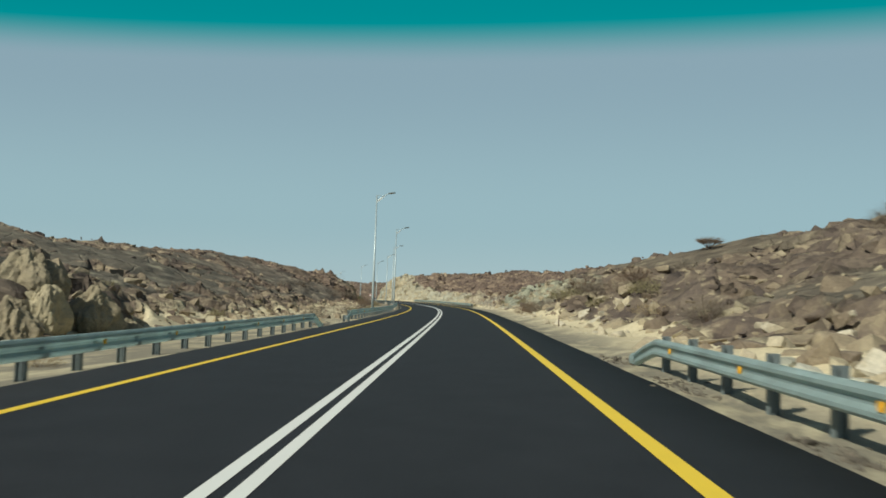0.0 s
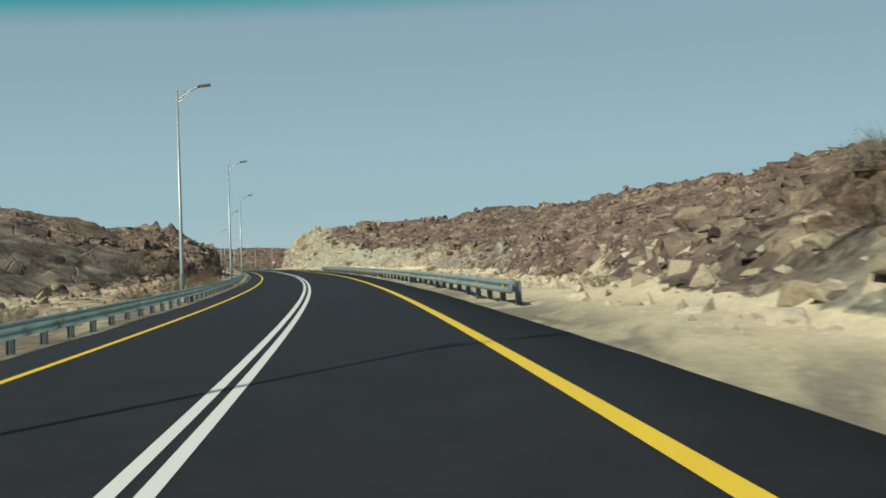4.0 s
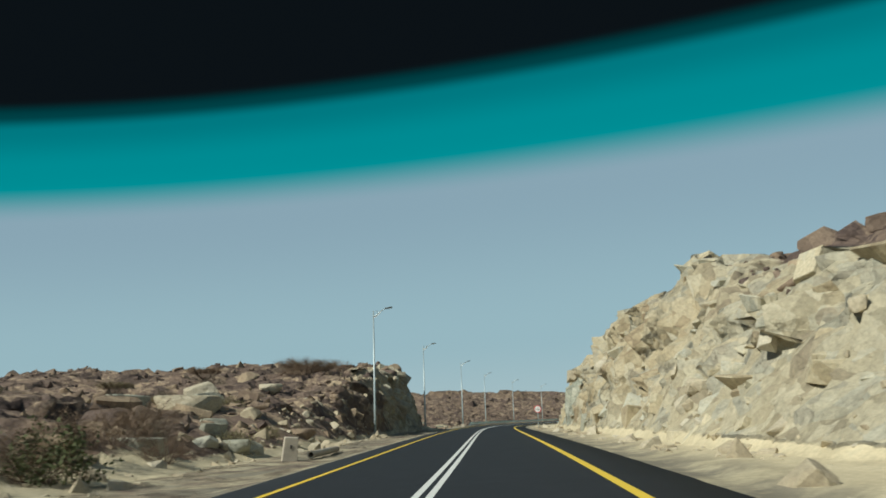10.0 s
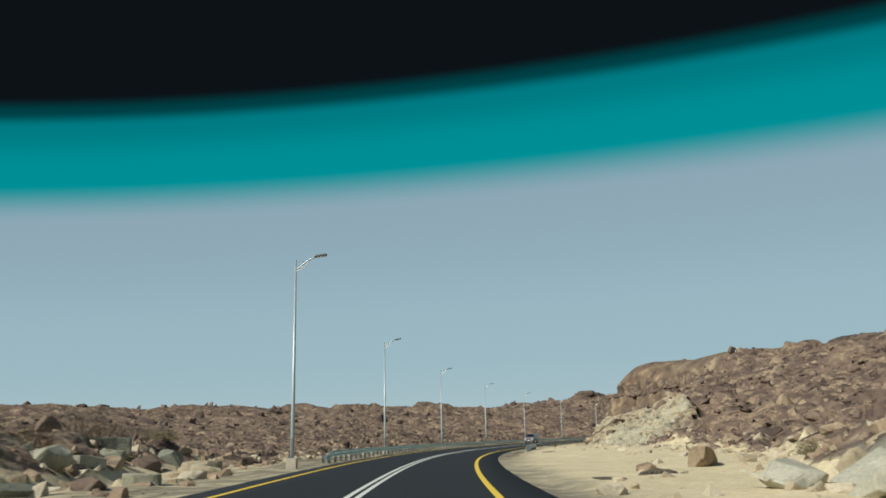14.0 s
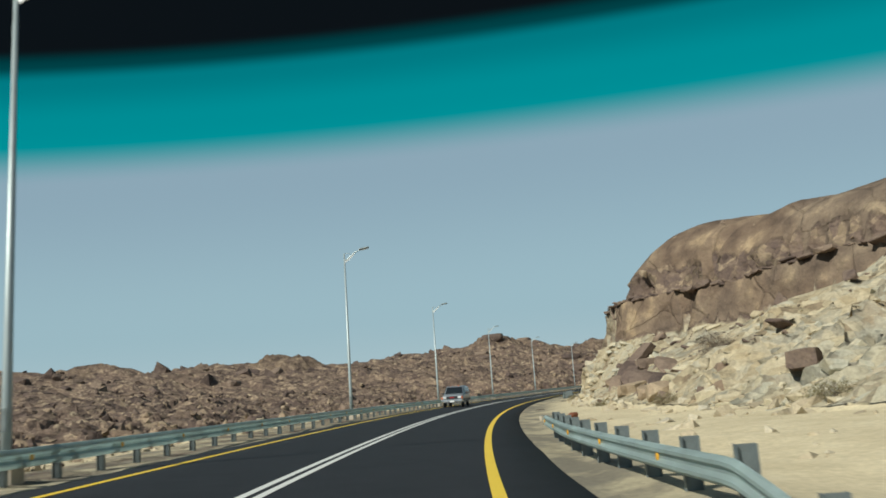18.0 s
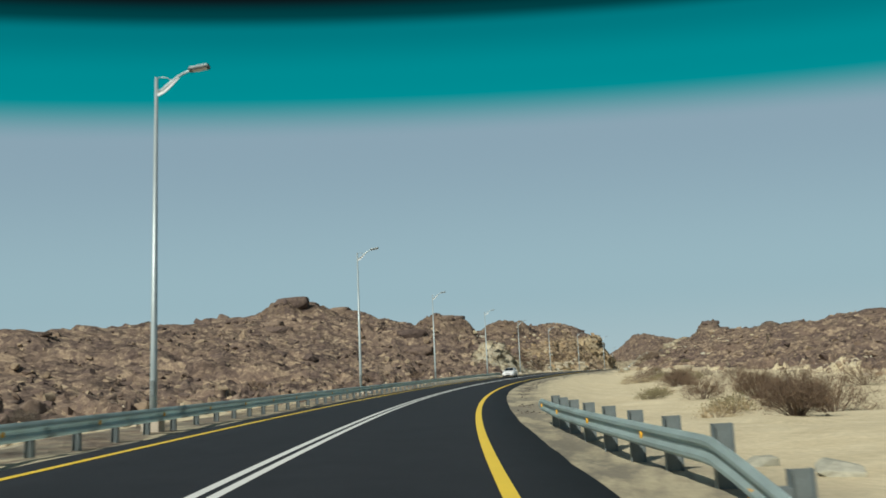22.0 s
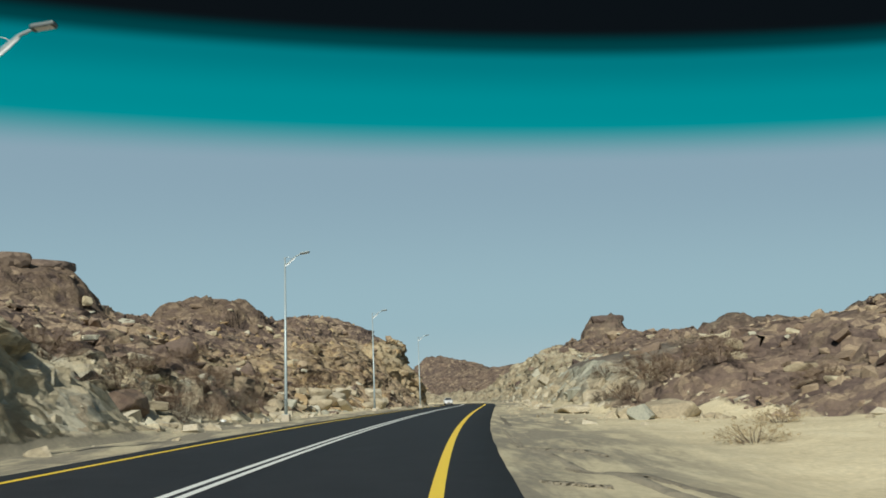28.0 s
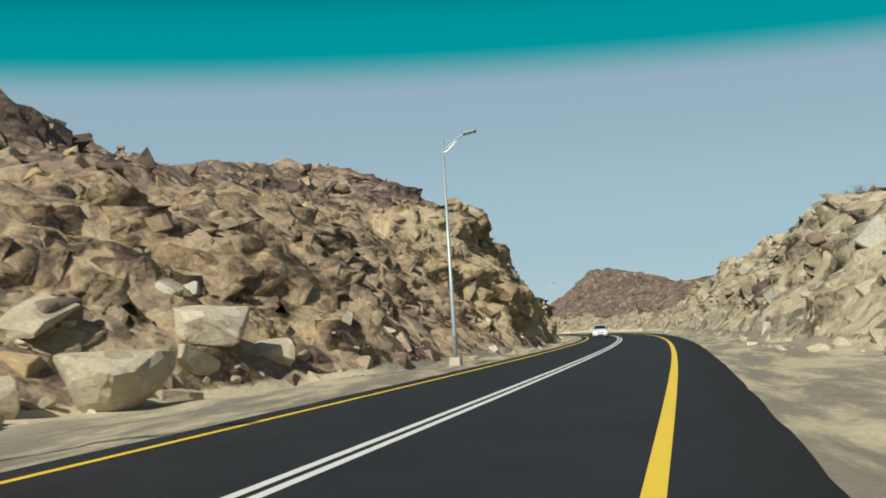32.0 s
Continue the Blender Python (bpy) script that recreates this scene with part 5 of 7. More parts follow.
def ledge_slabs(seed):
    """Thin slabs lying on the ledge between the bluff's wall and its dome; their dark rock also draws its shadow line.
    """
    rng = np.random.default_rng(seed)
    s = rng.uniform(500, 530, 80)
    foot = foot_of(1, s)
    n = along(BLUFF_WALL, s) + rng.uniform(0.75, 1.7, 80)
    z = land(1, s, n - foot, foot)[0]
    size = 0.25 + 0.95 * rng.uniform(0, 1, 80) ** 2
    x, y, zz = on_road(s, n)
    flat = [block_shape(rng, q) for q in (0.12, 0.18, 0.25)]
    rock_field("ledge_rock", np.stack([x, y, zz + z + 0.03], -1), size, ROCK_DARK, "thin brown slabs lying on the ledge", 0.12, flat, np.interp(s, RUN, HEADING) + 0.9, 60, LAND[1])


ledge_slabs(600)
# ---- vehicles ----
def car_paint(name, colour, rough=0.28, metal=0.3):
    m, nodes, links, b = material(name, rough, metal)
    pos = nodes.new("ShaderNodeTexCoord").outputs["Object"]
    dust = noise_node(nodes, links, pos, 2.2, 5, 0.6)
    col = ramp_node(nodes, links, dust.outputs[0], [(0.35, colour), (0.75, [c * 0.8 + 0.06 for c in colour])])
    links.new(col, b.inputs["Base Color"])
    b.inputs["Coat Weight"].default_value = 0.5
    return m


GLASS_DARK = plain("tinted_car_glass", (0.012, 0.016, 0.018), 0.08)
GLASS_DARK.node_tree.nodes["Principled BSDF"].inputs["Specular IOR Level"].default_value = 0.7
TYRE = plain("tyre_rubber", (0.018, 0.018, 0.018), 0.85)
CHROME = plain("chrome", (0.6, 0.62, 0.63), 0.2, 0.9)
HEADLIGHT = plain("clear_headlamp", (0.7, 0.73, 0.74), 0.12)
PLASTIC = plain("black_plastic", (0.02, 0.02, 0.021), 0.6)
AMBER = plain("amber_lens", (0.6, 0.14, 0.02), 0.25)
PLATE = plain("plate_white", (0.75, 0.75, 0.72), 0.5)
RED_MARK = plain("red_badge", (0.45, 0.02, 0.03), 0.4)
WHITE_CAR = car_paint("white_car_paint", (0.80, 0.80, 0.78), 0.3, 0.0)
SILVER_CAR = car_paint("silver_blue_car_paint", (0.30, 0.34, 0.37), 0.3, 0.45)


def car_body(stations, width):
    """A skin through cross sections along the car: (y, bottom, belt, top, half width low, half width high)."""
    bm = bmesh.new()
    rows = []
    for y, bot, belt, top, wl_, wh in stations:
        half = [(0, top), (wh * 0.55, top), (wh * 0.9, top - 0.025), (wh, top - 0.08 if top - belt > 0.1 else top - 0.03), (wl_ * 0.985, belt), (wl_, belt - 0.12), (wl_, (belt + bot) / 2), (wl_ * 0.97, bot), (0, bot)]
        ring = [bm.verts.new((x, y, z)) for x, z in half] + [bm.verts.new((-x, y, z)) for x, z in half[-2:0:-1]]
        rows.append(ring)
    for a, b in zip(rows, rows[1:]):
        for k in range(len(a)):
            f = bm.faces.new((a[k], a[(k + 1) % len(a)], b[(k + 1) % len(a)], b[k]))
            f.smooth = True
    bm.faces.new(rows[0][::-1])
    bm.faces.new(rows[-1])
    bmesh.ops.recalc_face_normals(bm, faces=bm.faces)
    return bm


def pane(corners, thick=0.02):
    bm = bmesh.new()
    v = [bm.verts.new(c) for c in corners]
    f = bm.faces.new(v)
    bm.normal_update()
    off = f.normal * thick
    g = bmesh.ops.extrude_face_region(bm, geom=[f])
    for e in g["geom"]:
        if isinstance(e, bmesh.types.BMVert):
            e.co += off
    bmesh.ops.recalc_face_normals(bm, faces=bm.faces)
    return bm


def wheels(car, track, axles, r, width, rim_mat):
    for sx in (-1, 1):
        for y in axles:
            bm = tube([(sx * (track - width), y, r), (sx * (track - width + 0.03), y, r), (sx * (track - 0.03), y, r), (sx * track, y, r)], [r * 0.9, r, r, r * 0.9], 24)
            wheel = part("wheel", bm, TYRE, car)
            part("rim", tube([(sx * (track - 0.06), y, r), (sx * (track + 0.006), y, r), (sx * (track + 0.012), y, r)], [r * 0.62, r * 0.62, r * 0.5], 20), rim_mat, wheel)
            part("wheel_arch", tube([(sx * (track - 0.2), y, r + 0.01), (sx * (track - 0.03), y, r + 0.01)], [r * 1.16, r * 1.16], 24), PLASTIC, car)


def sport_utility(m):
    car = thing("sport_utility_vehicle", m, "large silver-blue sport utility vehicle with dark glass and chrome bumper", "car")
    st = [(-2.75, 0.55, 0.95, 1.02, 0.90, 0.86), (-2.68, 0.42, 0.98, 1.08, 0.97, 0.90), (-1.5, 0.40, 1.02, 1.16, 0.98, 0.92), (-1.42, 0.40, 1.03, 1.18, 0.98, 0.92), (-0.72, 0.40, 1.05, 1.84, 0.98, 0.78),
          (-0.5, 0.40, 1.05, 1.89, 0.98, 0.80), (1.2, 0.40, 1.05, 1.91, 0.98, 0.80), (2.55, 0.42, 1.05, 1.87, 0.97, 0.78), (2.75, 0.5, 1.03, 1.55, 0.94, 0.80)]
    part("body", car_body(st, 0.98), SILVER_CAR, car)
    part("windscreen", pane([(-0.80, -1.40, 1.20), (0.80, -1.40, 1.20), (0.70, -0.78, 1.78), (-0.70, -0.78, 1.78)]), GLASS_DARK, car)
    for sx in (-1, 1):
        for y0, y1 in ((-0.66, 0.22), (0.32, 1.2), (1.3, 2.4)):
            c = [(sx * 0.965, y0, 1.12), (sx * 0.965, y1, 1.12), (sx * 0.835, y1, 1.74), (sx * 0.835, y0 + 0.05, 1.74)]
            part("side_window", pane(c if sx > 0 else c[::-1], 0.02), GLASS_DARK, car)
        part("wing_mirror", boxed(sx * 0.97 if sx > 0 else -1.2, -0.85, 1.12, 1.2 if sx > 0 else -0.97, -0.72, 1.32, 0.03), PLASTIC, car)
        part("headlight", boxed(sx * 0.52 if sx > 0 else -0.84, -2.80, 0.80, 0.84 if sx > 0 else -0.52, -2.70, 0.96, 0.02), HEADLIGHT, car)
        part("turn_signal", boxed(sx * 0.85 if sx > 0 else -0.955, -2.76, 0.72, 0.955 if sx > 0 else -0.85, -2.5, 0.96, 0.02), AMBER, car)
        part("door_handle", boxed(sx * 0.97 if sx > 0 else -1.0, 0.02, 0.98, 1.0 if sx > 0 else -0.97, 0.16, 1.02, 0.008), PLASTIC, car)
        part("side_trim", boxed(sx * 0.972 if sx > 0 else -1.0, -2.2, 0.62, 1.0 if sx > 0 else -0.972, 2.4, 0.72, 0.01), PLASTIC, car)
        part("roof_rail", tube([(sx * 0.66, -0.2, 1.9), (sx * 0.66, -0.1, 1.96), (sx * 0.66, 2.0, 1.96), (sx * 0.66, 2.1, 1.9)], [0.018] * 4, 6), PLASTIC, car)
    grille = part("grille", boxed(-0.5, -2.80, 0.74, 0.5, -2.7, 0.98, 0.02), PLASTIC, car)
    part("badge", boxed(-0.2, -2.82, 0.83, 0.2, -2.79, 0.90, 0.008), RED_MARK, grille, "red badge bar")
    part("front_bumper", boxed(-0.97, -2.86, 0.42, 0.97, -2.6, 0.64, 0.05), CHROME, car)
    part("number_plate", boxed(-0.2, -2.88, 0.46, 0.2, -2.855, 0.60, 0.008), PLATE, car)
    part("rear_bumper", boxed(-0.95, 2.62, 0.42, 0.95, 2.84, 0.62, 0.04), CHROME, car)
    for x in (-0.35, 0.0, 0.35):
        part("marker_light", boxed(x - 0.06, -0.62, 1.885, x + 0.06, -0.55, 1.925, 0.01), AMBER, car)
    wheels(car, 0.965, (-1.75, 1.55), 0.39, 0.25, CHROME)
    return car


def saloon(m, label):
    car = thing("saloon_car", m, label, "car")
    st = [(-2.38, 0.34, 0.55, 0.62, 0.62, 0.55), (-2.25, 0.22, 0.62, 0.74, 0.84, 0.70), (-1.9, 0.20, 0.70, 0.84, 0.90, 0.76), (-1.1, 0.20, 0.80, 0.97, 0.915, 0.80), (-1.0, 0.20, 0.82, 1.0, 0.915, 0.78),
          (-0.15, 0.20, 0.86, 1.42, 0.915, 0.60), (0.2, 0.20, 0.87, 1.465, 0.915, 0.60), (0.9, 0.20, 0.88, 1.45, 0.915, 0.60), (1.75, 0.22, 0.90, 1.10, 0.91, 0.68), (2.2, 0.26, 0.88, 1.06, 0.88, 0.68), (2.4, 0.38, 0.80, 0.98, 0.78, 0.64)]
    part("body", car_body(st, 0.915), WHITE_CAR, car)
    part("windscreen", pane([(-0.70, -0.98, 1.02), (0.70, -0.98, 1.02), (0.53, -0.2, 1.40), (-0.53, -0.2, 1.40)]), GLASS_DARK, car)
    for sx in (-1, 1):
        for y0, y1, cut in ((-0.55, 0.25, 0.35), (0.33, 1.15, 0.0)):
            c = [(sx * 0.895, y0, 0.92), (sx * 0.895, y1, 0.92), (sx * 0.675, y1 - 0.1, 1.36), (sx * 0.675, y0 + cut, 1.36)]
            part("side_window", pane(c if sx > 0 else c[::-1], 0.02), GLASS_DARK, car)
        part("wing_mirror", boxed(sx * 0.9 if sx > 0 else -1.1, -0.62, 0.93, 1.1 if sx > 0 else -0.9, -0.48, 1.05, 0.03), WHITE_CAR, car)
        c = [(sx * 0.42, -2.31, 0.60), (sx * 0.80, -2.12, 0.64), (sx * 0.82, -2.02, 0.75), (sx * 0.45, -2.24, 0.72)]
        part("headlight", pane(c if sx < 0 else c[::-1], 0.03), HEADLIGHT, car)
        part("fog_lamp", boxed(sx * 0.55 if sx > 0 else -0.78, -2.36, 0.27, 0.78 if sx > 0 else -0.55, -2.2, 0.37, 0.02), PLASTIC, car)
        part("door_handle", boxed(sx * 0.905 if sx > 0 else -0.935, 0.05, 0.80, 0.935 if sx > 0 else -0.905, 0.2, 0.83, 0.008), WHITE_CAR, car)
    grille = part("grille", boxed(-0.40, -2.40, 0.56, 0.40, -2.28, 0.64, 0.02), PLASTIC, car)
    part("badge", tube([(0, -2.42, 0.61), (0, -2.39, 0.61)], [0.06, 0.06], 14), CHROME, grille)
    part("lower_grille", boxed(-0.34, -2.42, 0.26, 0.34, -2.3, 0.42, 0.02), PLASTIC, car)
    part("number_plate", boxed(-0.2, -2.44, 0.42, 0.2, -2.40, 0.54, 0.008), PLATE, car)
    wheels(car, 0.905, (-1.42, 1.36), 0.33, 0.21, CHROME)
    return car


sport_utility(frame_at(519.5, -2.3, 0.0))
saloon(frame_at(671.5, -1.85, 0.0), "white saloon car with dark glass on the oncoming lane")
saloon(frame_at(878, -1.9, 0.0), "small white saloon car coming round the far bend")


# ---- road sign ----
def road_sign(m):
    sign = thing("road_sign", m, "round white warning sign with a red rim on a grey post", "road sign")
    part("post", tube([(0, 0, -0.5), (0, 0, 2.55)], [0.038, 0.038], 12), POLE_PAINT, sign)
    disc = part("sign_plate", tube([(0, -0.045, 2.25), (0, -0.06, 2.25)], [0.42, 0.42], 40), RED_SIGN, sign, "red-rimmed disc")
    part("sign_face", tube([(0, -0.061, 2.25), (0, -0.064, 2.25)], [0.352, 0.352], 40), WHITE_SIGN, disc)
    for body, size, at, thick in (("SLOW", 0.225, 2.155, 0.004), ("\uFE94\uFECB\uFEAE\uFEB4\uFEDF\uFE8D \uFED2\uFED4\uFEA7", 0.105, 2.36, 0.001)):
        txt = bpy.data.curves.new("lettering", "FONT")
        txt.body, txt.size, txt.extrude, txt.offset, txt.align_x, txt.align_y = body, size, 0.002, thick, "CENTER", "CENTER"
        words = new("lettering", txt)
        dg = bpy.context.evaluated_depsgraph_get()
        me = bpy.data.meshes.new_from_object(words.evaluated_get(dg))
        bpy.data.objects.remove(words)
        me.materials.clear()
        me.materials.append(GREEN_SIGN)
        ob = new("lettering", me)
        ob.parent = disc
        ob.matrix_local = pose(0, -0.067, at, 90, 0, 0)
    for z in (2.1, 2.4):
        part("clamp", boxed(-0.06, -0.05, z - 0.02, 0.06, 0.045, z + 0.02, 0.004), POST_STEEL, sign)


RED_SIGN = plain("red_sign_sheet", (0.62, 0.03, 0.035), 0.4)
WHITE_SIGN = plain("white_sign_sheet", (0.78, 0.78, 0.75), 0.4)
GREEN_SIGN = plain("dark_green_lettering", (0.015, 0.05, 0.04), 0.5)
road_sign(frame_at(346.1, 6.35, -0.08))

# ---- shrubs and trees ----
TWIG_BROWN = plain("dry_twigs", (0.17, 0.115, 0.075), 0.9, 0, 8, 0.3)
TWIG_GREY = plain("grey_dry_twigs", (0.20, 0.165, 0.12), 0.9, 0, 8, 0.3)
BARK = plain("acacia_bark", (0.14, 0.10, 0.07), 0.95, 0, 6, 0.3)
LEAF_BROWN = plain("dry_leaves", (0.19, 0.13, 0.08), 0.85, 0, 3, 0.35)
LEAF_GREEN = plain("dusty_green_leaves", (0.085, 0.10, 0.035), 0.8, 0, 3, 0.35)
LEAF_OLIVE = plain("olive_dry_leaves", (0.19, 0.165, 0.08), 0.85, 0, 3, 0.3)
GRASS_DRY = plain("dry_grass", (0.34, 0.26, 0.14), 0.9, 0, 6, 0.3)


def stick_mesh(name, sticks, mat):
    """Many thin three-sided sticks, each a list of points with a radius at its root."""
    vs, fs = [], []
    for pts, r in sticks:
        base, count = len(vs), len(pts)
        for i, p in enumerate(pts):
            rr = r * (1 - 0.8 * i / (count - 1))
            for a in (0, 2.09, 4.19):
                vs.append((p[0] + rr * math.cos(a), p[1] + rr * math.sin(a), p[2] + 0.3 * rr * math.cos(2 * a)))
        for i in range(count - 1):
            for k in range(3):
                q = base + 3 * i
                fs.append((q + k, q + (k + 1) % 3, q + 3 + (k + 1) % 3, q + 3 + k))
    me = fast_mesh(name, np.array(vs), np.array(fs), 4)
    me.materials.append(mat)
    return me


def leaf_mesh(name, centres, size, rng, mat):
    c = np.asarray(centres)
    a, b = rng.normal(size=c.shape), rng.normal(size=c.shape)
    a /= np.linalg.norm(a, axis=1)[:, None]
    b -= a * (a * b).sum(1)[:, None]
    b /= np.linalg.norm(b, axis=1)[:, None]
    w = size * rng.uniform(0.6, 1.4, (len(c), 1))
    v = np.stack([c - a * w, c + b * w * 0.45, c + a * w, c - b * w * 0.45], 1).reshape(-1, 3)
    me = fast_mesh(name, v, np.arange(len(v)).reshape(-1, 4), 4)
    me.materials.append(mat)
    return me


def shrub_meshes(seed, twig_mat, leaf_mat, twigs=150, leaves=500, spread=1.0, tall=0.8, leaf=0.035, count=24, low=0.12):
    rng = np.random.default_rng(seed)
    stems, fine, tips = [], [], []
    for k in range(count):
        a, lift = 2.4 * k, math.asin(min(1.0, low + (0.98 - low) * (k + 0.5) / count))
        far = rng.uniform(0.72, 1.0)
        top = np.array([far * spread * math.cos(lift) * math.cos(a), far * spread * math.cos(lift) * math.sin(a), far * tall * math.sin(lift)])
        mid = top * [0.5, 0.5, 0.42] + rng.normal(0, 0.05, 3)
        stems.append(([(0.04 * math.cos(a), 0.04 * math.sin(a), -0.1), mid, top], 0.016))
        for _ in range(twigs // count):
            t = rng.uniform(0.15, 1)
            p = mid * (1 - t) + top * t
            e = p + rng.normal(0, 0.15, 3) * [1, 1, 0.8] + top * 0.12
            e[2] = max(e[2], 0.03)
            fine.append(([p, e], 0.0045))
            tips += [(p + e) / 2, e]
    tips = np.array(tips)
    pick = tips[rng.integers(0, len(tips), leaves)] + rng.normal(0, 0.07, (leaves, 3))
    pick[:, 2] = np.maximum(pick[:, 2], 0.02)
    return stick_mesh("stems", stems, BARK), stick_mesh("twigs", fine, twig_mat), leaf_mesh("leaves", pick, leaf, rng, leaf_mat)


def shrub_kind(seed, label, *args, **kw):
    return shrub_meshes(seed, *args, **kw), label


SHRUBS = {
    "brown": [shrub_kind(k, "leafless brown desert shrub on the sandy slope", TWIG_BROWN, LEAF_BROWN, 1000, 1700, leaf=0.016) for k in (1, 2, 3)],
    "grey": [shrub_kind(k, "grey dry desert shrub among the rocks", TWIG_GREY, TWIG_GREY, 1000, 1600, leaf=0.016) for k in (4, 5)],
    "green": [shrub_kind(k, "dusty green desert shrub beside the road", TWIG_BROWN, LEAF_GREEN, 240, 1500, tall=1.1, leaf=0.05) for k in (6,)],
    "leafy": [shrub_kind(10, "upright green milkweed shrub with large leaves", TWIG_BROWN, LEAF_GREEN, 120, 700, tall=1.5, leaf=0.10, count=16)],
    "olive": [shrub_kind(k, "low olive-coloured dry shrub on the sand", TWIG_GREY, LEAF_OLIVE, 360, 1100, tall=0.65, leaf=0.04) for k in (7, 8)],
    "wide": [shrub_kind(k, "wide leafless brown thorn bush on the sand", TWIG_BROWN, LEAF_BROWN, 3600, 5200, tall=1.05, leaf=0.016, count=60, low=0.3) for k in (11, 12)],
    "grass": [shrub_kind(k, "tuft of dry yellow grass", GRASS_DRY, GRASS_DRY, 400, 300, tall=0.5, leaf=0.03) for k in (9,)],
}


def shrub(kind, s, n, size, k=0):
    meshes, label = SHRUBS[kind][k % len(SHRUBS[kind])]
    z = ground_at(s, n)
    ob = thing("shrub", frame_at(s, n, z, 67 * k) @ Matrix.Scale(size, 4), label, "shrub", "desert shrubs")
    for nm, me in zip(("stem", "branchwork", "foliage"), meshes):
        c = new(nm, me)
        c.parent = ob


